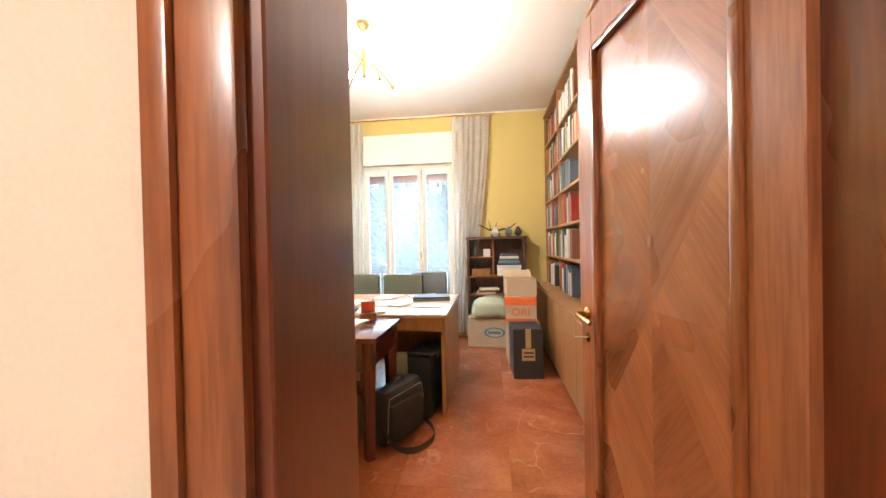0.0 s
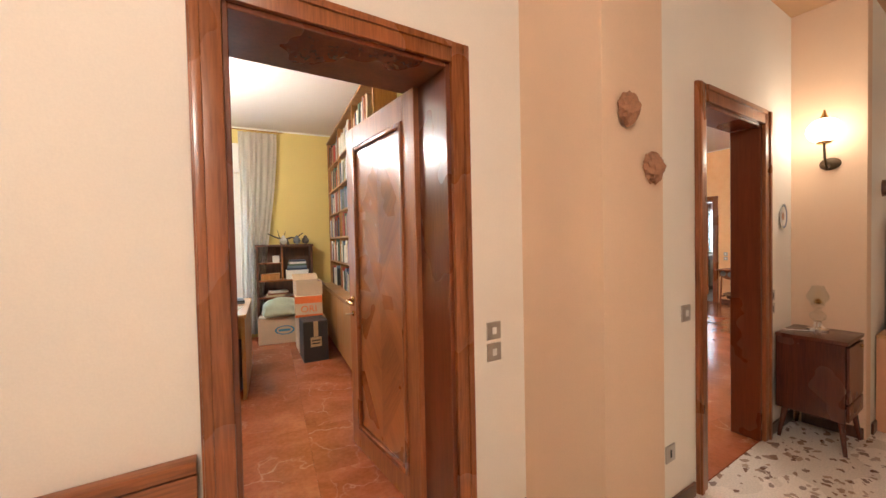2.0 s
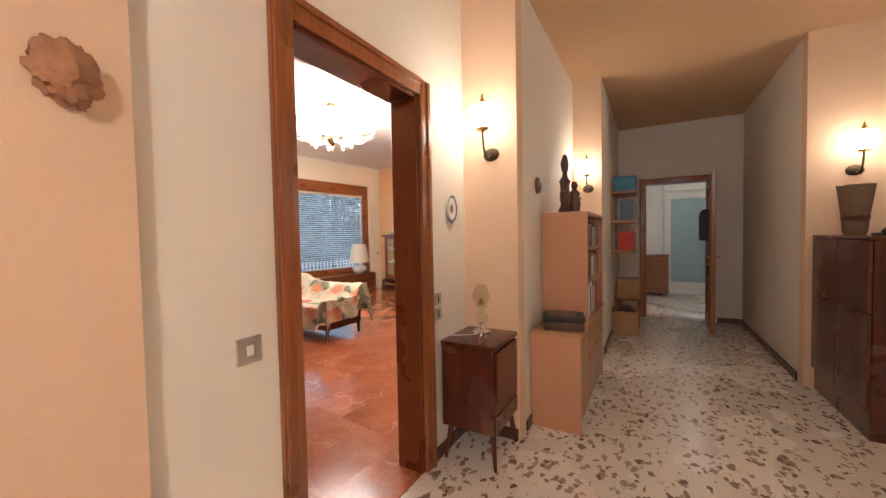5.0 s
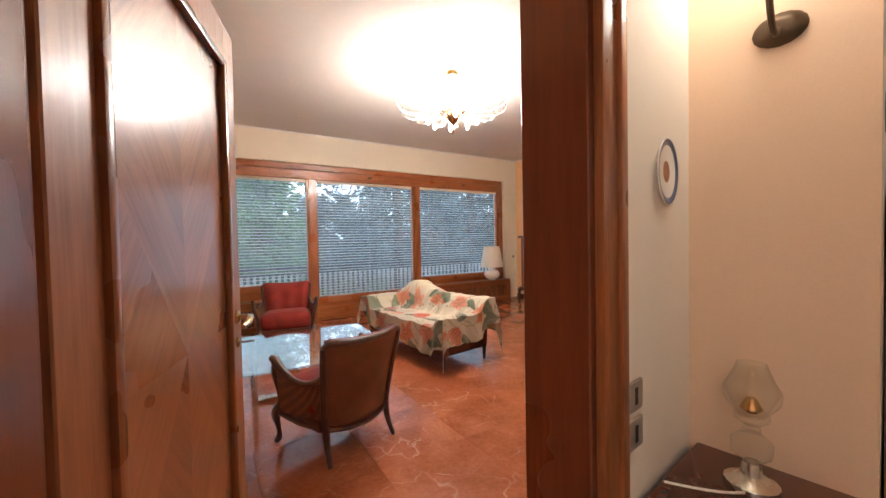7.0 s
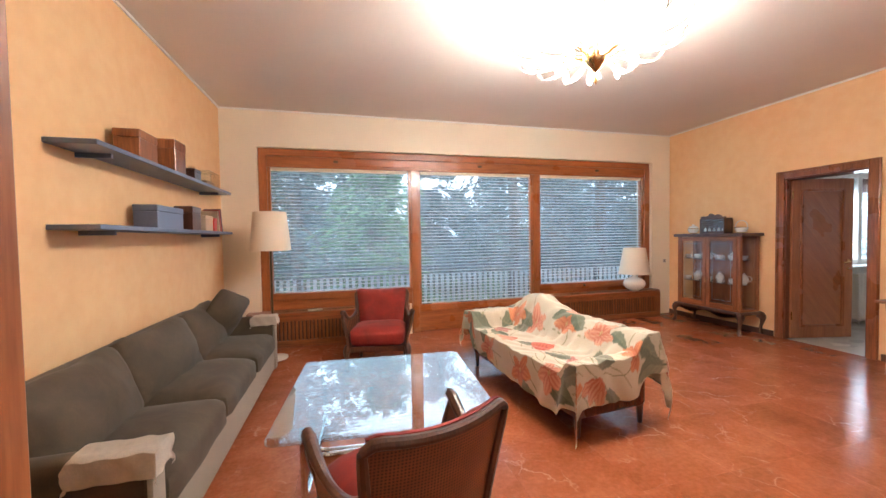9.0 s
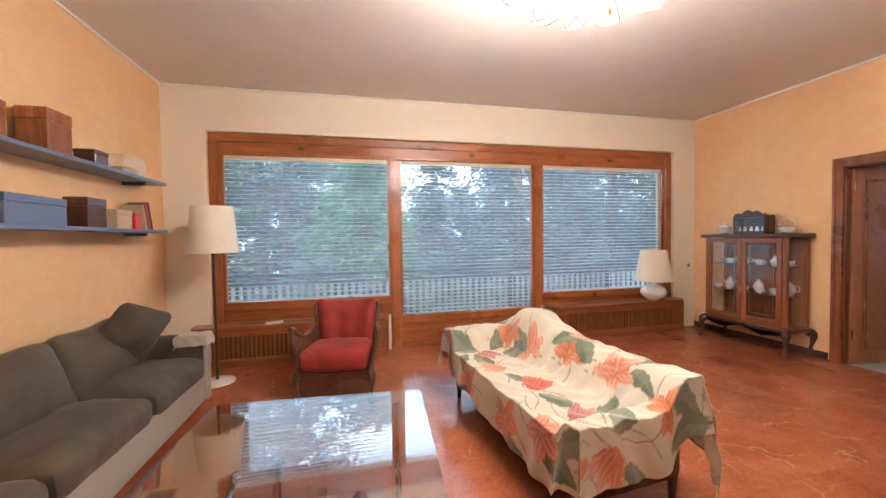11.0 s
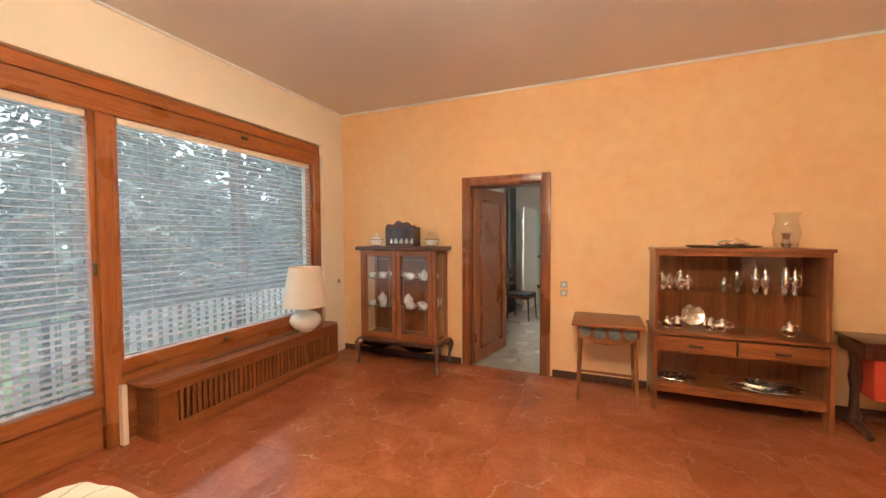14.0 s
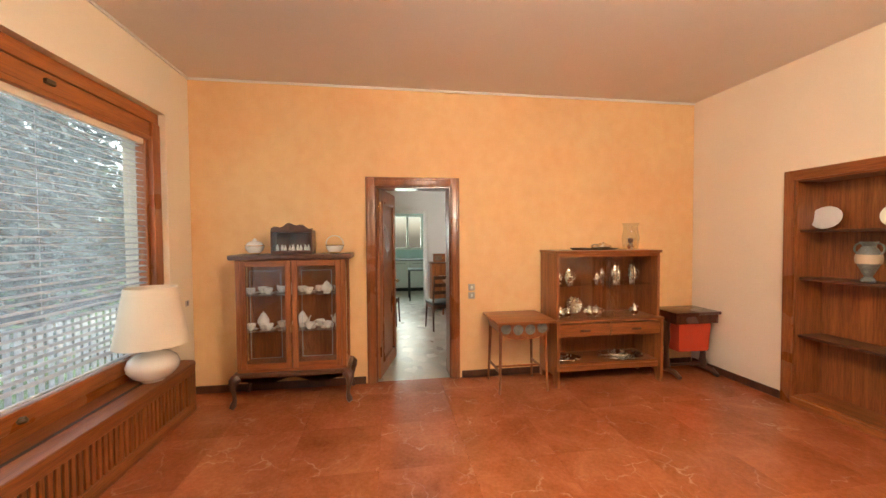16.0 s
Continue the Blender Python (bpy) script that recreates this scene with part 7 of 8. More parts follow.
for b in ((-0.45, -0.33, 0, 2.1), (0.33, 0.45, 0, 2.1), (-0.33, 0.33, 0, 0.25), (-0.33, 0.33, 1.98, 2.1)):
    box(bm, b[0], b[1], -0.02, 0.02, b[2], b[3], 0.004)
part("door_frame", bm, M["white"], gd)
part("frosted_pane", boxm(-0.33, 0.33, -0.006, 0.006, 0.25, 1.98), M["blueglass"], gd)
part("transom", boxm(-0.45, 0.45, -0.02, 0.02, 2.15, 2.45, 0.004), M["white"], gd)
cb = thing("chest", "dark walnut chest of drawers in the back room", "chest", HM @ pose(12.28, 1.16, 0, 0, 0, -90))
part("body", boxm(-0.45, 0.45, -0.20, 0.22, 0.05, 0.80, 0.005), M["walnut"], cb)
part("top", boxm(-0.47, 0.47, -0.22, 0.22, 0.80, 0.83, 0.005), M["walnut_h"], cb)
for k in range(3):
    dr = part("drawer", boxm(-0.44, 0.44, -0.215, -0.201, 0.08 + k * 0.24, 0.30 + k * 0.24, 0.003), M["walnut_h"], cb)
    part("pull", boxm(-0.05, 0.05, -0.23, -0.216, 0.18 + k * 0.24, 0.20 + k * 0.24, 0.003), M["brass"], dr)
solid("wrapped_bundle", cushion(-0.12, 0.12, -0.1, 0.1, 0, 0.07, 0.01), M["paper"], "pale wrapped bundle lying on the chest", "bundle", HM @ pose(12.22, 1.05, 0.83))
coat = cushion(-0.05, 0.05, -0.11, 0.11, -0.55, 0.0, 0.02)
for q in coat.verts:
    q.co.y *= 1 - 0.5 * max(0, (q.co.z + 0.15) / 0.2) if q.co.z > -0.15 else 1 + 0.15 * math.sin(q.co.y * 40)
solid("hanging_coat", coat, M["black"], "black coat hanging on the open door", "coat", HM @ pose(9.33, 0.40, 1.58) @ Matrix.Scale(0.72, 4))


# ---- study ----
def study_window():
    t = thing("window_2", "white french window in three lights to the balcony", "window", kind="structure")
    x0, x1, z1, y0, y1 = 0.10, 1.50, 2.40, 7.62, 7.68
    for a, b in ((x0, x0 + 0.07), (x1 - 0.07, x1)):
        part("window_frame", boxm(a, b, y0, y1, 0, z1, 0.004), M["white"], t)
    part("head", boxm(x0 + 0.07, x1 - 0.07, y0, y1, z1 - 0.07, z1, 0.004), M["white"], t)
    for xa in (x0 + 0.07, 0.53, 1.01):
        xb = {x0 + 0.07: 0.52, 0.53: 1.0, 1.01: x1 - 0.07}[xa]
        s = part("casement", boxm(xa, xa + 0.055, y0 + 0.008, y1 - 0.008, 0.0, z1 - 0.07, 0.004), M["white"], t)
        part("stile", boxm(xb - 0.055, xb, y0 + 0.008, y1 - 0.008, 0.0, z1 - 0.07, 0.004), M["white"], s)
        part("top_rail", boxm(xa + 0.055, xb - 0.055, y0 + 0.008, y1 - 0.008, z1 - 0.14, z1 - 0.07, 0.004), M["white"], s)
        part("bottom_rail", boxm(xa + 0.055, xb - 0.055, y0 + 0.008, y1 - 0.008, 0.0, 0.45, 0.004), M["white"], s)
        p = part("pane", boxm(xa + 0.055, xb - 0.055, 7.648, 7.653, 0.45, z1 - 0.14), M["pane"], s)
        p.visible_shadow = False
    part("handle", tube([(0.99, y0 - 0.005, 1.15), (0.99, y0 - 0.05, 1.15), (0.99, y0 - 0.055, 1.06)], 0.009, 8), M["brass"], t, "brass window handle")
    part("roller_shutter", boxm(x0, x1, 7.72, 7.74, 2.16, 2.40), M["walnut_h"], t, "lowered end of the brown roller shutter")
    part("shutter_box", boxm(0.02, 1.58, 7.48, 7.509, 2.41, 2.80, 0.004), M["white"], t, "white shutter box cover")
    part("box_ledge", boxm(0.02, 1.58, 7.47, 7.509, 2.385, 2.408, 0.003), M["white"], t)


study_window()


def curtain(x_top, w_top, x_bot, w_bot, label):
    bm = bmesh.new()
    nx, nz = 120, 22
    g = []
    for j in range(nz + 1):
        k = j / nz
        z = 2.96 - 2.90 * k
        s = k * k * (3 - 2 * k)
        xc, w = x_top + (x_bot - x_top) * s, w_top + (w_bot - w_top) * s
        g.append([bm.verts.new((xc - w / 2 + w * i / nx, 7.42 + (0.018 + 0.010 * k) * math.sin(i / nx * 13 * math.pi + 0.8 * math.sin(k * 3 + i * 0.11)), z)) for i in range(nx + 1)])
    for j in range(nz):
        for i in range(nx):
            bm.faces.new((g[j][i], g[j][i + 1], g[j + 1][i + 1], g[j + 1][i]))
    bmesh.ops.solidify(bm, geom=bm.faces[:], thickness=0.002)
    solid("curtain", bm, M["curtain"], label, "curtain", group="study curtains")


curtain(0.03, 0.40, 0.06, 0.30, "cream curtain hanging beside the study window")
curtain(1.72, 0.50, 1.58, 0.26, "cream curtain gathered beside the study window")
rail = thing("curtain_rail", "thin brass curtain rail under the ceiling", "curtain rail", pose(0, 0, 0))
part("rod", tube([(-0.25, 7.42, 2.985), (2.05, 7.42, 2.985)], 0.008, 8), M["brass"], rail)
for x in (-0.2, 0.9, 2.0):
    part("bracket", tube([(x, 7.42, 2.985), (x, 7.505, 2.985)], 0.006, 6), M["brass"], rail)


def study_lamp():
    t = thing("ceiling_lamp", "brass ceiling lamp with six curved arms and lit bulbs", "ceiling lamp", pose(0.98, 5.30, 0))
    part("ceiling_rose", lathe([(0.0, LZ), (0.055, LZ), (0.05, LZ - 0.03), (0.015, LZ - 0.065), (0.0, LZ - 0.065)], 18, cap=False), M["brass"], t)
    part("stem", tube([(0, 0, LZ - 0.06), (0, 0, 2.80)], 0.005, 8), M["brass"], t)
    part("hub", lathe([(0.0, 2.60), (0.014, 2.61), (0.01, 2.64), (0.02, 2.70), (0.024, 2.78), (0.008, 2.84), (0, 2.84)], 14, cap=False), M["brass"], t)
    for k in range(6):
        a = k * math.pi / 3 + 0.45
        low = k % 2 == 0
        r, z = (0.22, 2.53) if low else (0.33, 2.72)
        c, s = math.cos(a), math.sin(a)
        p = [Vector((c * q.x, s * q.x, q.z)) for q in bezier((0.02, 0, 2.74), (0.10, 0, 2.84 if not low else 2.70), (r * 0.8, 0, z + 0.10), (r, 0, z + 0.03), 8)]
        arm = part("arm", tube(p, 0.006, 6), M["brass"], t)
        part("socket", tube([p[-1], p[-1] + (p[-1] - p[-2]).normalized() * 0.04], 0.013, 8), M["brass"], arm)
        e = p[-1] + (p[-1] - p[-2]).normalized() * 0.055
        bm = bmesh.new()
        bmesh.ops.create_uvsphere(bm, u_segments=12, v_segments=8, radius=0.023, matrix=Matrix.Translation(e))
        part("bulb", bm, M["bulb"], arm, "lit round bulb")


study_lamp()


def study_bookcase():
    t = thing("wall_bookcase", "honey oak bookcase filling the study wall", "bookcase", pose(0, 0, 0))
    xf, xb, y0, y1, top = 2.68, 2.898, 4.62, 7.40, 2.86
    part("end_panel", boxm(xf, xb, y0, y0 + 0.025, 0.0, top, 0.002), M["oak"], t)
    part("end_panel", boxm(xf, xb, y1 - 0.025, y1, 0.0, top, 0.002), M["oak"], t)
    part("back_panel", boxm(xb - 0.01, xb - 0.001, y0 + 0.025, y1 - 0.025, 0.0, top), M["oak"], t)
    part("top_board", boxm(xf - 0.01, xb, y0 - 0.005, y1 + 0.005, top, top + 0.025, 0.002), M["oak"], t)
    ups = [y0 + 0.93, y0 + 1.86]
    for y in ups:
        part("divider", boxm(xf, xb - 0.011, y - 0.0125, y + 0.0125, 0.76, top - 0.001, 0.002), M["oak"], t)
    part("base_cupboard", boxm(2.55, xb - 0.011, y0 + 0.026, y1 - 0.026, 0.06, 0.72, 0.004), M["oak"], t)
    part("base_top", boxm(2.54, xb - 0.011, y0 + 0.026, y1 - 0.026, 0.72, 0.745, 0.003), M["oak"], t)
    for k in range(6):
        a = y0 + 0.03 + k * 0.453
        part("door", boxm(2.535, 2.549, a, a + 0.448, 0.08, 0.71, 0.003), M["oak"], t)
    rng = random.Random(3)
    zs = [0.746, 1.10, 1.44, 1.78, 2.12, 2.48]
    for q, z in enumerate(zs):
        if q:
            for a, b in zip([y0 + 0.025] + [u + 0.0125 for u in ups], [u - 0.0125 for u in ups] + [y1 - 0.025]):
                part("shelf", boxm(xf + 0.004, xb - 0.011, a, b, z - 0.024, z, 0.002), M["oak"], t)
        h = (zs[q + 1] if q + 1 < len(zs) else top) - z - 0.03
        for a, b in zip([y0 + 0.03] + [u + 0.02 for u in ups], [u - 0.02 for u in ups] + [y1 - 0.03]):
            m = Matrix(((0, 1, 0, 0), (-1, 0, 0, 0), (0, 0, 1, 0), (0, 0, 0, 1)))
            start = -b + rng.choice([0.0, 0.0, 0.12])
            bookish(m, start, -a - rng.choice([0.0, 0.0, 0.15, 0.3]), xf + 0.012, xb - 0.03, z + 0.001, min(h, 0.30), rng, (0.02, 0.05))


study_bookcase()


def study_cabinet():
    t = thing("small_bookcase", "small dark walnut bookcase with open compartments", "bookcase", pose(2.03, 7.33, 0))
    w, d, h = 0.375, 0.125, 1.345
    for x in (-w, w - 0.03):
        part("side_panel", boxm(x, x + 0.03, -d, d, 0, h - 0.03, 0.003), M["dark"], t)
    part("top", boxm(-w - 0.012, w + 0.012, -d - 0.012, d, h - 0.03, h, 0.004), M["dark"], t)
    part("back_panel", boxm(-w + 0.03, w - 0.03, d - 0.01, d - 0.001, 0.08, h - 0.03), M["dark"], t)
    for z in (0.35, 0.58, 0.82):
        part("shelf", boxm(-w + 0.03, w - 0.03, -d + 0.005, d - 0.01, z, z + 0.022, 0.002), M["walnut_h"], t)
    part("divider", boxm(-0.05, -0.028, -d + 0.005, d - 0.01, 0.842, h - 0.031, 0.002), M["walnut"], t)
    part("mid_shelf", boxm(-w + 0.03, -0.051, -d + 0.005, d - 0.01, 1.07, 1.085, 0.002), M["walnut_h"], t)
    part("plinth", boxm(-w + 0.03, w - 0.03, -d + 0.02, d - 0.01, 0, 0.08, 0.003), M["dark"], t)
    m = pose(2.03, 7.33, 0)
    small_box("white_box", "white paper box in the small bookcase", m @ pose(0.16, -0.02, 0.843), 0.30, 0.18, 0.13, M["paper"])
    for k in range(5):
        solid("lying_book", boxm(-0.14 + 0.01 * k, 0.14 - 0.008 * k, -0.09, 0.09, 0, 0.028, 0.003), BOOKS[(2, 8, 5, 6, 2)[k]], "book lying flat in the small bookcase", "book", m @ pose(0.16, -0.02, 0.974 + 0.029 * k, 0, 0, k * 2 - 3), "books lying in the small bookcase")
    small_box("wooden_card_box", "small oak card box in the small bookcase", m @ pose(-0.20, -0.02, 0.843), 0.24, 0.16, 0.09, M["oak"])
    small_box("paper_cube", "white memo cube in the small bookcase", m @ pose(-0.12, -0.03, 1.086), 0.09, 0.09, 0.10, M["paper"], lid=False)
    for k in range(3):
        solid("lying_book", boxm(-0.12, 0.12, -0.09, 0.09, 0, 0.025, 0.003), BOOKS[(4, 7, 1)[k]], "book lying flat on the low shelf", "book", m @ pose(-0.14 + 0.02 * k, -0.01, 0.603 + 0.026 * k, 0, 0, 5 * k), "books lying in the small bookcase")
    # driftwood and two birds on top
    br = thing("driftwood_birds", "driftwood branch with small carved birds", "ornament", m @ pose(0, 0, h))
    part("branch", tube([(-0.22, 0, 0.16), (-0.10, 0.01, 0.10), (0.0, 0, 0.07), (0.10, 0.01, 0.10), (0.16, 0, 0.09), (0.26, 0, 0.17)], [0.006, 0.011, 0.016, 0.013, 0.012, 0.006], 7), M["bark"], br)
    for x0, x1, z1 in ((-0.06, -0.09, 0.22), (-0.02, 0.02, 0.19)):
        part("twig", tube([(x0, 0, 0.08), (x1, 0.01, z1)], [0.008, 0.003], 6), M["bark"], br)
    for x in (-0.05, 0.05):
        part("prop", tube([(x, 0, 0.0), (x * 0.6, 0, 0.085)], [0.02, 0.012], 8), M["bark"], br)
    for x, mt in ((-0.01, M["paper"]), (0.17, M["grey"]), (0.29, M["bark"])):
        bm = lathe([(0.0, 0.0), (0.03, 0.015), (0.045, 0.05), (0.035, 0.085), (0.02, 0.10), (0.022, 0.115), (0.0, 0.135)], 12, (x, 0.0, 0.0), cap=False, sx=1.2)
        part("carved_bird", bm, mt, br)


study_cabinet()

bc = carton(pose(2.275, 6.07, 0, 0, 0, 3), 0.27, 0.36, 0.46, "black cardboard box closed with brown tape", M["blackcarton"])
part("label_print", boxm(-0.06, 0.06, -0.183, -0.1805, 0.17, 0.28), M["tape"], bc, "pale printed label block")
part("label_bar", boxm(-0.045, 0.045, -0.185, -0.1832, 0.20, 0.215), M["blackcarton"], bc)
part("label_bar", boxm(-0.045, 0.045, -0.185, -0.1832, 0.235, 0.25), M["blackcarton"], bc)
c1 = carton(pose(2.28, 6.52, 0, 0, 0, 2), 0.32, 0.40, 0.44, "brown cardboard box under the printed carton", M["carton_pale"])
c2 = carton(pose(2.26, 6.50, 0.442, 0, 0, -2), 0.32, 0.38, 0.26, "pale cardboard box with orange printed bands", M["carton_pale"], tape=False)
part("orange_band", boxm(-0.161, 0.161, -0.1925, -0.1905, 0.17, 0.255), M["orangeink"], c2, "orange printed band")
part("orange_band", boxm(-0.161, 0.161, -0.1925, -0.1905, 0.0, 0.03), M["orangeink"], c2)
fc = bpy.data.curves.new("printed_word", "FONT")
fc.body, fc.size, fc.extrude, fc.align_x = "ORI", 0.115, 0.0008, "CENTER"
fc.materials.append(M["orangeink"])
wd = new("printed_word", fc)
wd.parent, wd.matrix_basis = c2, pose(0, -0.1915, 0.06, 90)
tagged(wd, "orange printed letters")
carton(pose(2.26, 6.50, 0.705, 0, 0, 4), 0.31, 0.30, 0.17, "open pale cardboard box on the stack", M["carton_pale"], True)
c3 = carton(pose(1.92, 7.08, 0, 0, 0, -4), 0.50, 0.30, 0.36, "wide pale carton carrying a plastic bag", M["carton_pale"], tape=False)
part("printed_oval", turned(lathe([(0.10, 0), (0.115, 0.001), (0.125, 0.0)], 28, cap=False, sy=0.5), pose(0.08, -0.1515, 0.18, 90)), M["bluebin"], c3, "blue printed oval")
part("printed_bar", boxm(0.0, 0.15, -0.1525, -0.1505, 0.165, 0.195), M["bluebin"], c3)
bag = cushion(-0.22, 0.22, -0.16, 0.16, 0.0, 0.20, 0.06)
for q in bag.verts:
    q.co += 0.03 * Vector((noise.noise(q.co * 11), noise.noise(q.co * 11 + Vector((5, 0, 0))), 0.6 * noise.noise(q.co * 14)))
    q.co.z = max(q.co.z, 0.001)
solid("plastic_bag", bag, M["greenbag"], "crumpled pale green plastic bag on a carton", "plastic bag", pose(1.95, 7.02, 0.362))


def desks():
    t = thing("oak_desk", "honey oak desk covered with papers", "desk", pose(0, 0, 0))
    part("tabletop", boxm(0.05, 1.63, 5.08, 6.22, 0.715, 0.745, 0.004), M["pine"], t)
    for x in (0.06, 1.585):
        part("side_panel", boxm(x, x + 0.03, 5.09, 6.20, 0, 0.714, 0.003), M["oak"], t)
    part("modesty_panel", boxm(0.09, 1.584, 5.75, 5.77, 0.20, 0.714, 0.002), M["oak"], t)
    part("apron", boxm(0.09, 1.584, 5.10, 5.12, 0.62, 0.714, 0.002), M["oak"], t)
    d = thing("dark_desk", "dark walnut writing desk on tapered legs", "desk", pose(0, 0, 0))
    part("tabletop", boxm(-0.05, 1.30, 4.44, 5.07, 0.70, 0.73, 0.006, 2), M["mahogany"], d)
    part("apron", boxm(0.0, 1.24, 4.48, 4.50, 0.52, 0.70, 0.003), M["mahogany"], d)
    part("side_apron", boxm(1.24, 1.26, 4.48, 5.03, 0.54, 0.70, 0.003), M["mahogany"], d)
    dr = part("drawer", boxm(0.55, 1.12, 4.468, 4.479, 0.54, 0.68, 0.003), M["mahogany"], d)
    part("drawer_knob", lathe([(0.005, 0), (0.013, 0.01), (0, 0.02)], 8, (0.83, 4.455, 0.61), cap=False), M["brass"], dr)
    for x in (0.02, 1.225):
        for y in (4.51, 5.01):
            part("leg", tube([(x, y, 0.70), (x, y, 0.0)], [0.052, 0.034], 4), M["mahogany"], d)


desks()
rng = random.Random(17)
for k in range(9):
    x, y, z, w, h = ((0.70, 4.86, 0.731, 0.21, 0.29), (0.98, 4.78, 0.731, 0.21, 0.29), (1.02, 5.25, 0.746, 0.22, 0.30), (1.12, 5.55, 0.746, 0.30, 0.21), (1.42, 5.50, 0.746, 0.30, 0.21), (0.95, 5.95, 0.746, 0.21, 0.29), (0.70, 5.60, 0.746, 0.25, 0.33), (0.45, 4.85, 0.731, 0.21, 0.3), (1.30, 6.05, 0.746, 0.3, 0.2))[k]
    solid("paper_sheet", boxm(-w / 2, w / 2, -h / 2, h / 2, 0, 0.004 + 0.012 * rng.random(), 0.0015), M["paper"], "white sheet of paper lying on a desk", "paper", pose(x, y, z, 0, 0, rng.uniform(-30, 30)), "papers on the desks")
lt = thing("laptop", "closed dark laptop on the oak desk", "laptop", pose(1.40, 5.86, 0.746, 0, 0, 8))
part("base", boxm(-0.17, 0.17, -0.12, 0.12, 0, 0.018, 0.006, 2), M["grey"], lt)
part("lid", boxm(-0.17, 0.17, -0.12, 0.12, 0.02, 0.034, 0.006, 2), M["black"], lt)
mo = thing("monitor", "black computer monitor seen from behind on the desk", "monitor", pose(0.80, 5.26, 0.746, 0, 0, -62))
part("screen", boxm(-0.23, 0.23, -0.025, 0.02, 0.10, 0.40, 0.008, 2), M["black"], mo)
part("stand", boxm(-0.03, 0.03, -0.02, 0.04, 0.01, 0.12, 0.004), M["black"], mo)
part("foot", lathe([(0, 0), (0.11, 0), (0.10, 0.012), (0, 0.014)], 22, cap=False), M["black"], mo)
ph = thing("desk_box", "small red wooden desk organizer", "desk organizer", pose(1.08, 4.97, 0.731, 0, 0, 15))
part("tray", boxm(-0.06, 0.06, -0.04, 0.04, 0, 0.05, 0.004), M["walnut"], ph)
part("card_rack", boxm(-0.05, 0.05, 0.0, 0.012, 0.05, 0.13, 0.003), M["redfabric"], ph)
part("pen", tube([(0.03, -0.02, 0.05), (0.04, -0.02, 0.16)], 0.004, 6), M["brass"], ph)


def bag_laptop():
    t = thing("laptop_bag", "black nylon laptop bag standing on the marble floor", "bag", pose(1.33, 4.80, 0, 0, 0, 66))
    part("body", cushion(-0.20, 0.20, -0.065, 0.065, 0.0, 0.36, 0.0), M["leather"], t)
    part("pocket", cushion(-0.17, 0.17, -0.09, -0.05, 0.03, 0.26, 0.0), M["leather"], t)
    part("handle", tube(bezier((-0.07, 0, 0.345), (-0.06, 0, 0.41), (0.06, 0, 0.41), (0.07, 0, 0.345), 8), 0.010, 8), M["leather"], t)
    part("zip", tube([(-0.19, -0.066, 0.05), (-0.19, -0.07, 0.2), (-0.17, -0.068, 0.31), (0.17, -0.068, 0.31), (0.19, -0.07, 0.2)], 0.003, 5), M["metal"], t)
    pts = bezier((-0.20, -0.03, 0.22), (-0.28, -0.10, 0.02), (-0.22, -0.26, 0.012), (-0.05, -0.26, 0.012), 10) + bezier((0.0, -0.26, 0.012), (0.14, -0.24, 0.012), (0.16, -0.12, 0.02), (0.14, -0.07, 0.10), 8)
    bm = bmesh.new()
    vs = [(bm.verts.new(p + Vector((0, 0, 0.0))), bm.verts.new(p + Vector((0.008, 0.006, 0.036)))) for p in pts]
    for a, b in zip(vs, vs[1:]):
        bm.faces.new((a[0], b[0], b[1], a[1]))
    bmesh.ops.solidify(bm, geom=bm.faces[:], thickness=0.004)
    part("shoulder_strap", bm, M["strap"], t, "brown shoulder strap on the floor")


bag_laptop()
hc = thing("pilot_case", "black hard case with a handle under the desk", "case", pose(1.45, 5.22, 0, 0, 0, 80))
part("body", boxm(-0.17, 0.17, -0.09, 0.09, 0.0, 0.44, 0.012, 2), M["leather"], hc)
part("lid", boxm(-0.172, 0.172, -0.092, 0.092, 0.442, 0.475, 0.012, 2), M["leather"], hc)
part("handle", tube(bezier((-0.06, 0, 0.475), (-0.05, 0, 0.53), (0.05, 0, 0.53), (0.06, 0, 0.475), 8), 0.009, 8), M["black"], hc)
part("clasp", boxm(-0.03, 0.03, -0.098, -0.0921, 0.40, 0.45, 0.002), M["metal"], hc)
wb = thing("waste_basket", "round woven waste basket under the desk", "basket", pose(0.98, 4.72, 0))
part("body", lathe([(0.10, 0.0), (0.115, 0.02), (0.14, 0.32), (0.132, 0.32), (0.105, 0.02), (0, 0.02)], 26, cap=False), M["basket"], wb)
part("rim", lathe([(0.132, 0.315), (0.146, 0.322), (0.144, 0.335), (0.13, 0.33)], 26, cap=False), M["black"], wb)
tw = thing("computer_tower", "dark computer tower beneath the desk", "computer", pose(0.72, 5.05, 0))
part("case", boxm(-0.09, 0.09, -0.2, 0.2, 0.0, 0.42, 0.006), M["black"], tw)
part("front_panel", boxm(-0.085, 0.085, -0.212, -0.2005, 0.02, 0.41, 0.004), M["grey"], tw)
solid("white_bag", cushion(-0.10, 0.10, -0.06, 0.06, 0, 0.40, 0.02), M["paper"], "white paper bag standing under the desk", "bag", pose(1.26, 5.25, 0))


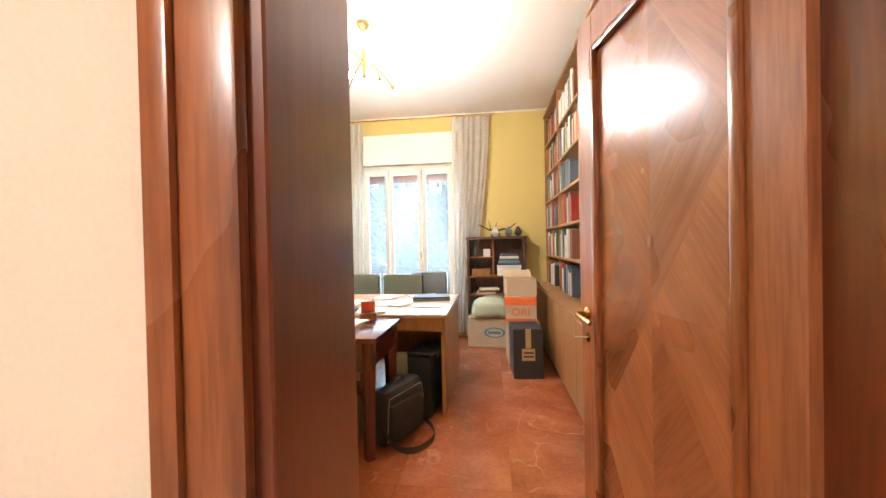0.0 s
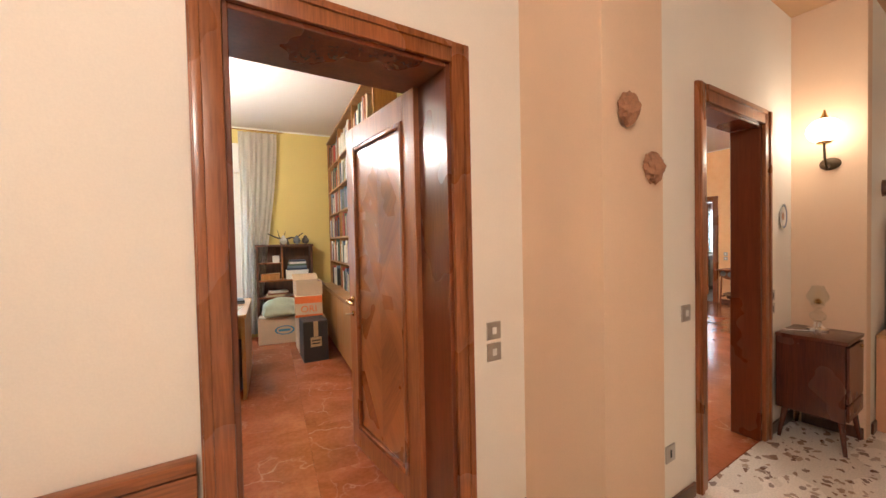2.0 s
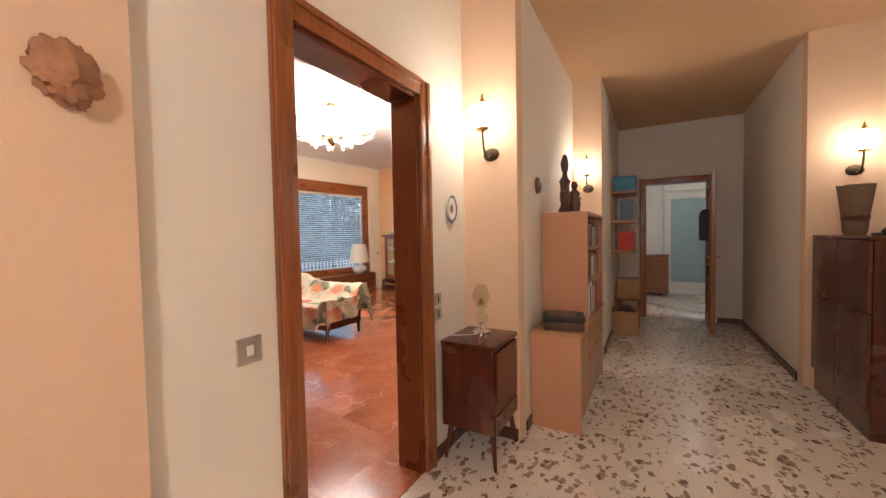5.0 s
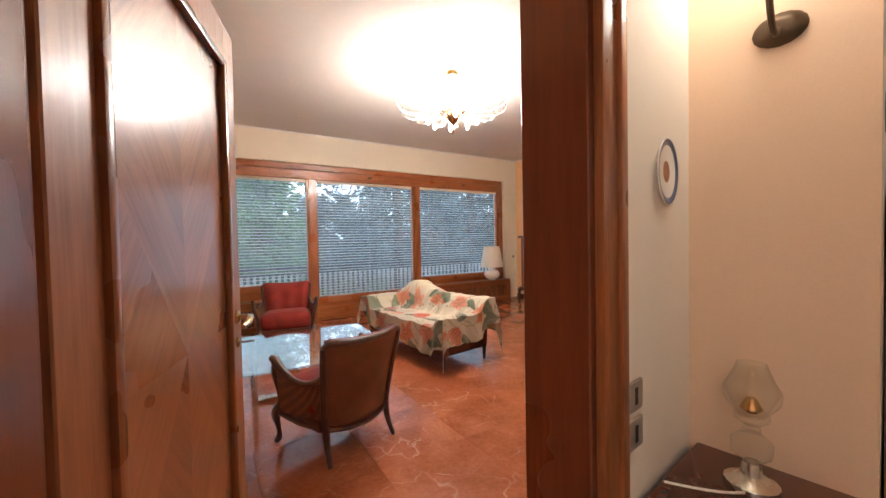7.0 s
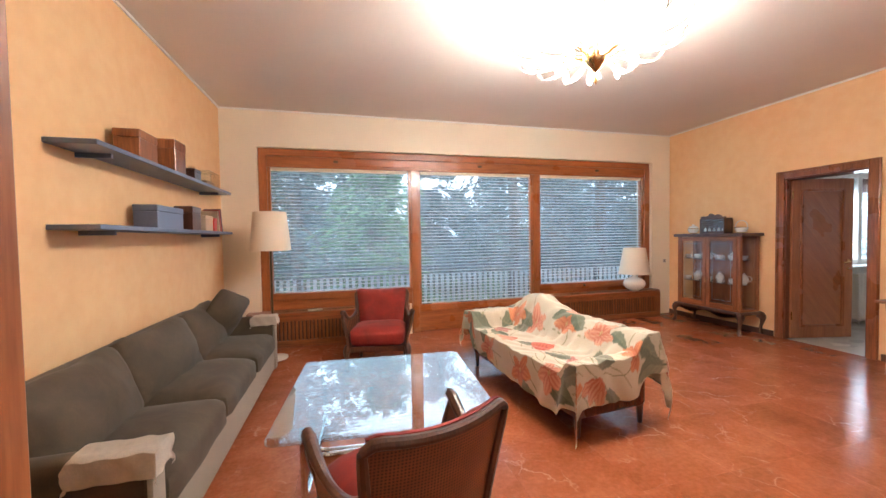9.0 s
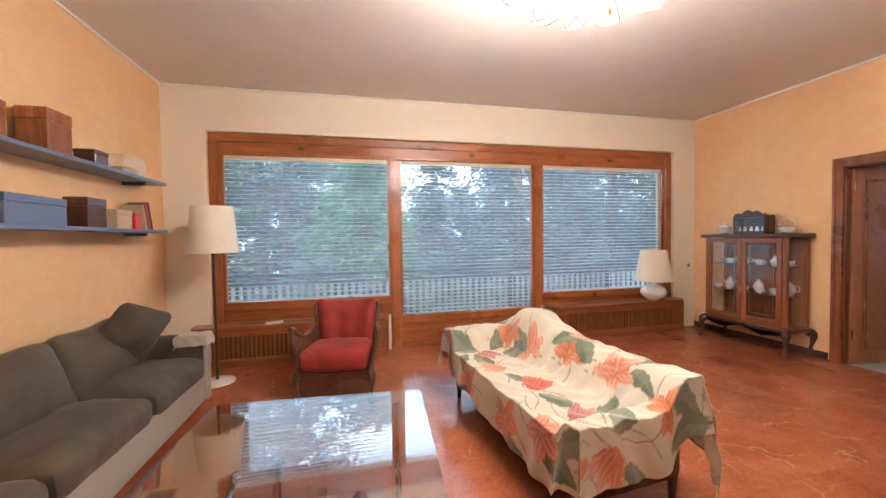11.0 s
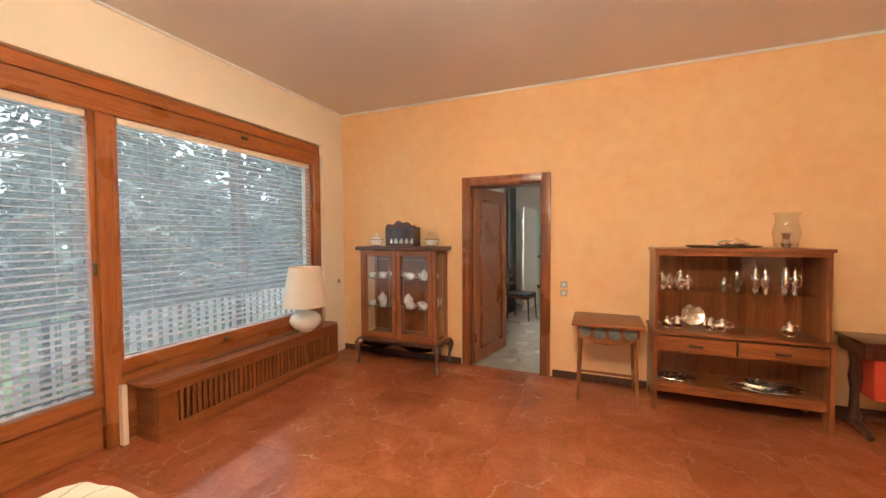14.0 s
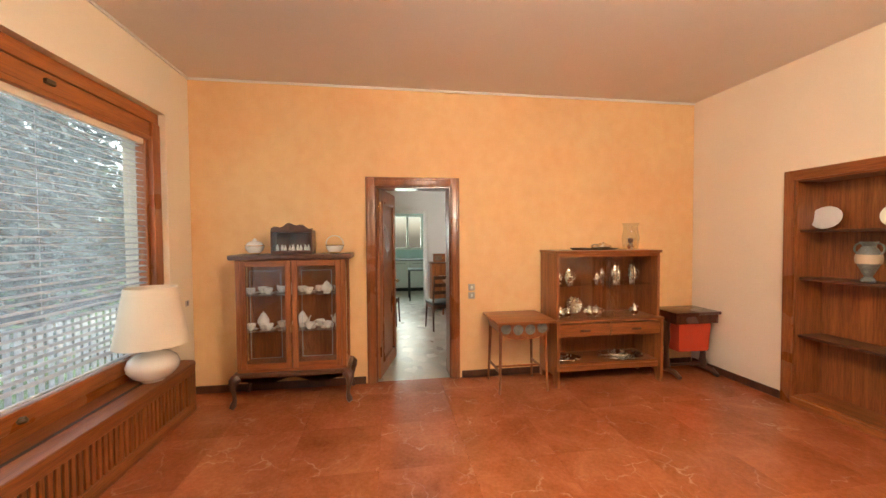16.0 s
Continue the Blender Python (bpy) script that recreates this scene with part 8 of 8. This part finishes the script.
def visitor_chair(m, label):
    t = thing("office_chair", label, "chair", m, group="chairs behind the desk")
    part("backrest", cushion(-0.23, 0.23, -0.03, 0.03, 0.58, 0.92, 0.0), M["greenfelt"], t)
    part("seat", cushion(-0.23, 0.23, -0.46, -0.02, 0.40, 0.48, 0.02), M["greenfelt"], t)
    for sx in (-1, 1):
        part("leg", tube([(sx * 0.22, -0.44, 0.0), (sx * 0.22, -0.42, 0.42)], 0.014, 8), M["dark"], t)
        part("leg", tube([(sx * 0.22, 0.02, 0.0), (sx * 0.22, -0.01, 0.45), (sx * 0.22, 0.0, 0.90)], 0.014, 8), M["dark"], t)


visitor_chair(pose(0.95, 6.62, 0, 0, 0, 0), "grey green upholstered chair behind the oak desk")
visitor_chair(pose(0.42, 6.66, 0, 0, 0, 4), "grey green upholstered chair near the curtain")
oc = thing("desk_chair", "grey rounded shell chair beside the window", "chair", pose(1.22, 6.85, 0, 0, 0, 0))
part("shell", cushion(-0.21, 0.21, -0.05, 0.05, 0.50, 0.93, 0.0), M["grey"], oc)
part("seat", cushion(-0.22, 0.22, -0.46, 0.0, 0.42, 0.50, 0.02), M["grey"], oc)
part("column", tube([(0, -0.22, 0.05), (0, -0.22, 0.43)], 0.025, 10), M["chrome"], oc)
for k in range(5):
    a = k * 1.2566
    part("star_leg", tube([(0, -0.22, 0.08), (0.26 * math.cos(a), -0.22 + 0.26 * math.sin(a), 0.03)], [0.022, 0.015], 8), M["black"], oc)
part("spine", tube([(0, -0.22, 0.43), (0, 0.04, 0.45), (0, 0.06, 0.6)], 0.018, 8), M["black"], oc)


# ---- dining room and kitchen beyond the orange wall ----
wall("wall_dining_north", "pale wall of the dining room with a window", M["white"], 10.20, 14.0, 7.02, 7.30, LZ, [(11.55, 12.85, 0.85, 2.25)])
wall("wall_dining_south", "pale wall of the dining room", M["white"], 10.20, 14.0, 3.60, 3.72, LZ)
wall("wall_dining_east", "pale wall between dining room and kitchen", M["white"], 14.0, 14.14, 3.0, 7.30, LZ, [(5.78, 6.60, 0, 2.06)], along="y")
wall("wall_kitchen_east", "pale teal kitchen wall with a window", M["tealwall"], 17.2, 17.35, 4.6, 7.6, LZ, [(5.55, 6.45, 1.15, 2.20)], along="y")
wall("wall_kitchen_north", "pale teal kitchen wall", M["tealwall"], 14.14, 17.2, 7.30, 7.42, LZ)
wall("wall_kitchen_south", "pale teal kitchen wall", M["tealwall"], 14.14, 17.2, 4.6, 4.72, LZ)
solid("ceiling_dining", boxm(10.2, 17.35, 3.6, 7.42, LZ, LZ + 0.12), M["white"], "white ceiling of the dining room", "ceiling", kind="structure")
solid("floor_dining", boxm(9.976, 17.35, 3.6, 7.42, -0.08, -0.001), M["terrazzo2"], "grey and beige marble mosaic floor", "floor", kind="structure")

wd3 = thing("window_3", "white dining room window with a brown shutter", "window", kind="structure")
for a, b in ((11.55, 11.62), (12.17, 12.25), (12.78, 12.85)):
    part("window_frame", boxm(a, b, 7.14, 7.20, 0.85, 2.25, 0.004), M["white"], wd3)
for z in (0.85, 2.17):
    part("window_rail", boxm(11.62, 12.78, 7.145, 7.195, z, z + 0.08, 0.004), M["white"], wd3)
part("window_sill", boxm(11.50, 12.90, 6.93, 7.14, 0.82, 0.849, 0.004), M["white"], wd3, "white marble sill")
for a, b in ((11.62, 12.17), (12.25, 12.78)):
    p = part("pane", boxm(a, b, 7.168, 7.172, 0.93, 2.17), M["pane"], wd3)
    p.visible_shadow = False
part("roller_shutter", boxm(11.55, 12.85, 7.24, 7.26, 1.95, 2.25), M["walnut_h"], wd3, "brown roller shutter end")
rd2 = thing("radiator", "white panel radiator under the dining window", "radiator", pose(11.7, 6.93, 0.08))
me = mesh_of("column", boxm(0.0, 0.05, -0.05, 0.05, 0.0, 0.66, 0.012, 2), M["radiator"])
for k in range(18):
    share("column", me, rd2, pose(0.058 * k, 0, 0))
for k in (0.1, 0.9):
    part("foot", tube([(k, 0, -0.08), (k, 0, 0.02)], 0.012, 8), M["radiator"], rd2)
bm = bmesh.new()
g = []
for j in range(13):
    z = 2.7 - 2.695 * j / 12
    g.append([bm.verts.new((12.95 + 0.42 * i / 40, 6.90 + 0.03 * math.sin(i * 0.9), z)) for i in range(41)])
for j in range(12):
    for i in range(40):
        bm.faces.new((g[j][i], g[j][i + 1], g[j + 1][i + 1], g[j + 1][i]))
bmesh.ops.solidify(bm, geom=bm.faces[:], thickness=0.002)
solid("curtain", bm, M["grey"], "grey curtain drawn beside the dining window", "curtain")

casing("door_frame_kitchen", "white painted kitchen door frame", 0.80, 2.05, 0.142, pose(13.999, 6.19, 0, 0, 0, -90), post=0.07, trim="white", lining="white")
kd = thing("door_kitchen", "white painted kitchen door standing open", "door", pose(13.96, 6.585, 0, 0, 0, 172), kind="structure")
part("leaf", boxm(0, 0.78, -0.02, 0.02, 0.01, 2.03, 0.003), M["white"], kd)
part("panel", boxm(0.12, 0.66, -0.026, 0.026, 0.9, 1.9, 0.006), M["white"], kd)
part("panel", boxm(0.12, 0.66, -0.026, 0.026, 0.15, 0.8, 0.006), M["white"], kd)
part("door_handle", tube([(0.72, -0.02, 1.0), (0.72, -0.06, 1.0), (0.62, -0.06, 1.0)], 0.009, 8), M["brass"], kd)




def wooden_chair(m, label):
    t = thing("dining_chair", label, "chair", m, group="dining chairs")
    part("seat", cushion(-0.21, 0.21, -0.21, 0.21, 0.42, 0.47, 0.01), M["leather"], t, "dark padded seat")
    for sx in (-1, 1):
        part("leg", tube([(sx * 0.18, -0.19, 0.43), (sx * 0.20, -0.21, 0.0)], [0.018, 0.012], 8), M["dark"], t)
        part("leg", tube([(sx * 0.18, 0.19, 0.0), (sx * 0.18, 0.18, 0.45), (sx * 0.18, 0.24, 0.90)], [0.014, 0.018, 0.013], 8), M["dark"], t)
    for z in (0.60, 0.72, 0.84):
        part("back_slat", boxm(-0.18, 0.18, 0.20 + (z - 0.6) * 0.13, 0.215 + (z - 0.6) * 0.13, z, z + 0.055, 0.004), M["dark"], t)
    part("apron", boxm(-0.19, 0.19, -0.19, 0.19, 0.37, 0.42, 0.003), M["dark"], t)


wooden_chair(pose(12.15, 5.72, 0, 0, 0, 100), "dark ladder back chair at the dining table")
wooden_chair(pose(12.6, 6.62, 0, 0, 0, -10), "dark ladder back chair by the dining window")
dt = thing("dining_table", "walnut dining table on tapered legs", "table", pose(12.55, 5.0, 0))
part("tabletop", boxm(-0.75, 0.75, -0.6, 0.6, 0.735, 0.765, 0.006, 2), M["walnut_h"], dt)
part("apron", boxm(-0.68, 0.68, -0.53, 0.53, 0.66, 0.735, 0.003), M["walnut_h"], dt)
for sx in (-1, 1):
    for sy in (-1, 1):
        part("leg", tube([(sx * 0.66, sy * 0.51, 0.70), (sx * 0.67, sy * 0.52, 0)], [0.032, 0.018], 8), M["walnut"], dt)
sbd = thing("dining_sideboard", "walnut sideboard against the dining room wall", "sideboard", pose(13.76, 5.05, 0, 0, 0, -90))
part("body", boxm(-0.65, 0.65, -0.2, 0.22, 0.12, 0.98, 0.005), M["walnut"], sbd)
part("top", boxm(-0.67, 0.67, -0.22, 0.22, 0.98, 1.0, 0.005), M["dark"], sbd)
for k in range(3):
    part("door", boxm(-0.64 + k * 0.43, -0.22 + k * 0.43, -0.216, -0.201, 0.15, 0.95, 0.004), M["walnut"], sbd)
for x in (-0.6, 0.6):
    part("foot", boxm(x - 0.03, x + 0.03, -0.18, 0.18, 0, 0.12, 0.004), M["dark"], sbd)
rdo = thing("radio", "old wooden radio on the dining sideboard", "radio", pose(13.78, 5.52, 1.001, 0, 0, -90))
part("case", boxm(-0.12, 0.12, -0.09, 0.09, 0, 0.17, 0.012, 2), M["walnut_h"], rdo)
part("grille", boxm(-0.10, 0.04, -0.094, -0.0905, 0.03, 0.14, 0.002), M["basket"], rdo)
part("knob", lathe([(0.015, 0), (0.012, 0.015), (0, 0.016)], 10, (0.08, -0.085, 0.085), cap=False), M["brass"], rdo)

wk = thing("window_4", "kitchen window with a white frame", "window", kind="structure")
for a, b, c, d in ((5.55, 5.61, 1.15, 2.20), (6.39, 6.45, 1.15, 2.20), (5.61, 6.39, 1.15, 1.21), (5.61, 6.39, 2.14, 2.20), (5.97, 6.03, 1.21, 2.14)):
    part("window_frame", boxm(17.24, 17.29, a, b, c, d, 0.003), M["white"], wk)
ku = thing("kitchen_unit", "white kitchen base unit with a dark worktop", "kitchen unit", pose(16.88, 6.0, 0))
part("body", boxm(-0.3, 0.3, -1.2, 1.2, 0.10, 0.86, 0.004), M["white"], ku)
part("plinth", boxm(-0.25, 0.3, -1.2, 1.2, 0, 0.10), M["black"], ku)
for k in range(4):
    dd = part("door", boxm(-0.322, -0.301, -1.19 + k * 0.6, -0.61 + k * 0.6, 0.12, 0.85, 0.004), M["white"], ku)
    part("bar_handle", boxm(-0.335, -0.3225, -1.1 + k * 0.6, -0.7 + k * 0.6, 0.78, 0.80), M["metal"], dd)
solid("worktop", boxm(16.55, 17.19, 4.8, 7.2, 0.861, 0.90, 0.004), M["grey"], "grey stone kitchen worktop over white units", "worktop")
kt = thing("kitchen_table", "small dark kitchen table on thin legs", "table", pose(15.2, 5.75, 0))
part("tabletop", boxm(-0.3, 0.3, -0.35, 0.35, 0.72, 0.75, 0.004), M["grey"], kt)
for sx in (-0.27, 0.27):
    for sy in (-0.32, 0.32):
        part("leg", tube([(sx, sy, 0.72), (sx, sy, 0)], 0.014, 8), M["black"], kt)

# ---- outdoors ----
solid("ground", boxm(-400, 400, 8.0, 800, -1.2, -0.9), M["grass"], "green lawn beyond the balcony", "ground", kind="structure")
solid("balcony_floor", slab([(-2.0, 7.80), (2.95, 7.80), (2.95, 8.80), (10.2, 8.80), (10.2, 7.31), (19, 7.31), (19, 9.95), (-2.0, 9.95)], -0.25, -0.03), M["concrete"], "grey concrete balcony floor", "balcony", kind="structure")
rl = thing("balcony_railing", "balcony railing of white upright slats under a dark handrail", "railing", pose(0, 9.82, 0))
part("handrail", boxm(-2.0, 19, -0.035, 0.035, 0.80, 0.855, 0.006, 2), M["raildark"], rl)
part("sub_rail", boxm(-2.0, 19, -0.012, 0.012, 0.70, 0.725, 0.003), M["raildark"], rl)
part("bottom_rail", boxm(-2.0, 19, -0.012, 0.012, 0.03, 0.06, 0.003), M["raildark"], rl)
me = mesh_of("slat", boxm(-0.027, 0.027, -0.008, 0.008, -0.02, 0.70, 0.002), M["railwhite"], False)
k = -1.9
while k < 18.9:
    share("slat", me, rl, pose(k, 0.022, 0.0))
    k += 0.106
k = -1.9
me = mesh_of("post", boxm(-0.02, 0.02, -0.02, 0.02, -0.03, 0.80, 0.002), M["raildark"])
while k < 19:
    share("post", me, rl, pose(k, -0.015, 0.0))
    k += 1.9
part("handrail_return", boxm(-2.0, -1.95, -2.0, -0.04, 0.80, 0.855), M["raildark"], rl)


def tree(x, y, height, spread, seed, style, label, leaf):
    """Trunk, drooping limbs and a crown of many small leaf blades with gaps between the limbs."""
    r = random.Random(seed)
    t = thing("tree", label, "tree", pose(x, y, -0.92, 0, 0, r.uniform(0, 360)), group="garden trees")
    lean = [(0.25 * math.sin(k * 0.8 + seed) * k / 8, 0.2 * math.cos(k * 0.9 + seed) * k / 8, height * k / 8) for k in range(9)]
    part("trunk", tube(lean, [0.20 * height / 10 * (1 - 0.11 * k) + 0.02 for k in range(9)], 9), M["bark"], t)
    limbs = bmesh.new()
    quads = []
    n = 64 if style == "conifer" else 46
    for k in range(n):
        h = (0.10 + 0.88 * k / n) if style == "conifer" else 0.25 + 0.72 * k / n
        base = Vector((0.25 * math.sin(h * 8 * 0.8 + seed) * h, 0.2 * math.cos(h * 8 * 0.9 + seed) * h, height * h))
        a = k * 2.399 + r.uniform(-0.4, 0.4)
        if style == "conifer":
            ln = spread * (1.05 - h) * r.uniform(0.65, 1.15) + 0.3
            rise, sag = 0.05, -0.42
        else:
            ln = spread * (0.35 + 0.75 * math.sin(math.pi * min(1, h * 0.95))) * r.uniform(0.6, 1.1)
            rise, sag = 0.45, -0.10
        d = Vector((math.cos(a), math.sin(a), 0))
        p = bezier(base, base + d * ln * 0.35 + Vector((0, 0, rise * ln * 0.5)), base + d * ln * 0.7 + Vector((0, 0, rise * ln * 0.4 + sag * ln * 0.3)), base + d * ln + Vector((0, 0, (rise + sag) * ln)), 6)
        tube(p, [0.05 * (1 - 0.13 * q) * (1.1 - h) + 0.006 for q in range(7)], 5, limbs)
        cnt = int(84 + 92 * ln / spread)
        for _ in range(cnt):
            f = r.random() ** 0.7
            q = min(5, int(f * 6))
            c = p[q].lerp(p[q + 1], f * 6 - q) + Vector((r.gauss(0, 0.17), r.gauss(0, 0.17), r.gauss(0, 0.10) - 0.06))
            size = r.uniform(0.07, 0.17) if style == "conifer" else r.uniform(0.06, 0.13)
            u = (d * r.uniform(0.2, 1) + Vector((r.gauss(0, 0.5), r.gauss(0, 0.5), r.gauss(-0.35 if style == "conifer" else 0, 0.4)))).normalized()
            v = u.cross(Vector((r.gauss(0, 1), r.gauss(0, 1), r.gauss(0, 1)))).normalized()
            wdt = size * (0.28 if style == "conifer" else 0.5)
            quads.append((c - u * size, c + v * wdt - u * size * 0.1, c + u * size, c - v * wdt - u * size * 0.1))
    part("limbs", limbs, M["bark"], t)
    me = bpy.data.meshes.new("crown")
    vs = [tuple(p) for q in quads for p in q]
    me.from_pydata(vs, [], [(4 * k, 4 * k + 1, 4 * k + 2, 4 * k + 3) for k in range(len(quads))])
    me.materials.append(leaf)
    cr = new("crown", me)
    cr.parent = t
    return t


TREES = [
    (0.5, 14.0, 8.0, 2.6, 1, "broad", "leafy tree with fresh green leaves in the garden", "leafmid"),
    (3.2, 15.0, 11.0, 3.2, 2, "conifer", "tall dark conifer in the garden", "leafdark"),
    (5.3, 13.2, 5.2, 1.9, 3, "conifer", "young light green conifer near the balcony", "leaflight"),
    (8.0, 18.5, 7.5, 2.0, 4, "conifer", "slim dark conifer in the garden", "leafdark"),
    (9.6, 13.8, 10.0, 3.0, 5, "conifer", "dark conifer with drooping boughs", "leafdark"),
    (12.2, 13.2, 9.5, 3.0, 6, "conifer", "dark conifer with drooping boughs", "leafdark"),
    (15.5, 14.2, 10.5, 3.2, 7, "conifer", "tall dark conifer in the garden", "leafdark"),
    (-3.0, 15.0, 9.0, 3.0, 8, "broad", "leafy tree with fresh green leaves in the garden", "leafmid"),
    (1.6, 19.0, 11.0, 3.6, 9, "broad", "tall leafy tree at the back of the garden", "leafmid"),
    (18.5, 17.0, 12.0, 4.0, 12, "conifer", "tall dark conifer in the garden", "leafdark"),
]
for tx in TREES:
    tree(*tx[:7], M[tx[7]])


def woods():
    """Far trees that close the garden: uneven dense boughs with a ragged top and a few gaps."""
    rs = np.random.RandomState(77)
    n = 48000
    x = rs.uniform(-26, 48, n)
    top = 5.2 + 2.0 * np.sin(x * 0.55) + 1.5 * np.sin(x * 1.37 + 1.0) + 0.8 * np.sin(x * 3.1) - 1.5 * np.exp(-((x - 10.5) / 2.6) ** 2)
    z = -0.9 + (top + 0.9) * rs.rand(n) ** 0.85
    y = 23.0 + rs.normal(0, 0.7, n) + 0.8 * np.sin(x * 0.9 + z * 0.8)
    gap = np.sin(x * 1.9 + 2.0 * np.sin(z * 0.7)) * np.sin(z * 1.6 + x * 0.5) < 0.62 - 0.03 * z
    c = np.stack([x, y, z], 1)[gap]
    m = len(c)
    a = rs.normal(0, 1, (m, 3)) * (1, 1, 0.5)
    a /= np.linalg.norm(a, axis=1)[:, None]
    b = np.cross(a, rs.normal(0, 1, (m, 3)))
    b /= np.linalg.norm(b, axis=1)[:, None]
    s = rs.uniform(0.16, 0.36, (m, 1))
    v = np.stack([c - a * s, c + b * s * 0.5, c + a * s, c - b * s * 0.5], 1).reshape(-1, 3)
    me = bpy.data.meshes.new("far_woods")
    me.from_pydata(v.tolist(), [], np.arange(4 * m).reshape(-1, 4).tolist())
    me.materials.append(M["leafmid"])
    tagged(new("far_woods", me), "dense dark green woods behind the garden", "woods", kind="stuff")


woods()


def hedge():
    """Clipped far greenery that closes the garden."""
    r = random.Random(40)
    vs, fs = [], []
    for k in range(14000):
        x, z = r.uniform(-30, 45), -0.9 + 3.6 * r.random() ** 1.3
        y = 25 + r.uniform(-0.8, 0.8) + 0.6 * math.sin(x * 0.7)
        s = r.uniform(0.10, 0.24)
        a = Vector((r.gauss(0, 1), r.gauss(0, 1), r.gauss(0, 1))).normalized()
        b = a.cross(Vector((r.gauss(0, 1), r.gauss(0, 1), r.gauss(0, 1)))).normalized()
        c = Vector((x, y, z))
        i = len(vs)
        vs += [tuple(c - a * s), tuple(c + b * s * 0.5), tuple(c + a * s), tuple(c - b * s * 0.5)]
        fs.append((i, i + 1, i + 2, i + 3))
    me = bpy.data.meshes.new("hedge")
    me.from_pydata(vs, [], fs)
    me.materials.append(M["leafmid"])
    tagged(new("hedge", me), "dense green hedge closing the garden", "hedge", kind="stuff")


hedge()
# glowing wall added behind the trees to brighten the gaps between them
solid("backdrop", boxm(-60, 80, 30.0, 30.2, -0.9, 30), M["haze"], "glowing pale sheet standing in for bright sky beyond the garden", "backdrop", kind="structure")


# ---- marble floors, tile by tile ----
def tiled(name, label, x0, x1, y0, y1, size, x_from, y_from):
    t = thing(name, label, "floor", kind="structure")
    part("screed", boxm(x0, x1, y0, y1, -0.09, -0.008), M["grout"], t)
    made = {}
    x = x_from
    while x < x1 - 0.01:
        y = y_from
        while y < y1 - 0.01:
            a, b, c, d = max(x, x0), min(x + size, x1), max(y, y0), min(y + size, y1)
            w, h = round(b - a, 3), round(d - c, 3)
            if w > 0.02 and h > 0.02:
                if (w, h) not in made:
                    made[w, h] = mesh_of("tile", boxm(0.0004, w - 0.0004, 0.0004, h - 0.0004, -0.02, 0.0, 0.0003), M["marble"], False)
                share("tile", made[w, h], t, pose(a, c, 0.0))
            y += size
        x += size


tiled("floor_living", "polished red marble tile floor with white veins", 3.06, 9.975, 2.80, 8.80, 0.60, 3.06, 2.44)
tiled("floor_study", "polished red marble tile floor with white veins", -1.2, 2.90, 3.08, 7.80, 0.60, -1.56, 3.10)
solid("threshold_living", slab([(4.20, 2.13), (5.03, 2.13), (5.03, 2.25), (4.20, 2.30)], -0.05, -0.0005), M["marble"], "red marble threshold slab", "threshold", HM, kind="structure")
solid("threshold_study", slab([(2.035, 2.53), (2.895, 2.53), (2.895, 2.70), (2.035, 2.80)], -0.05, -0.0005), M["marble"], "red marble threshold slab", "threshold", HM, kind="structure")
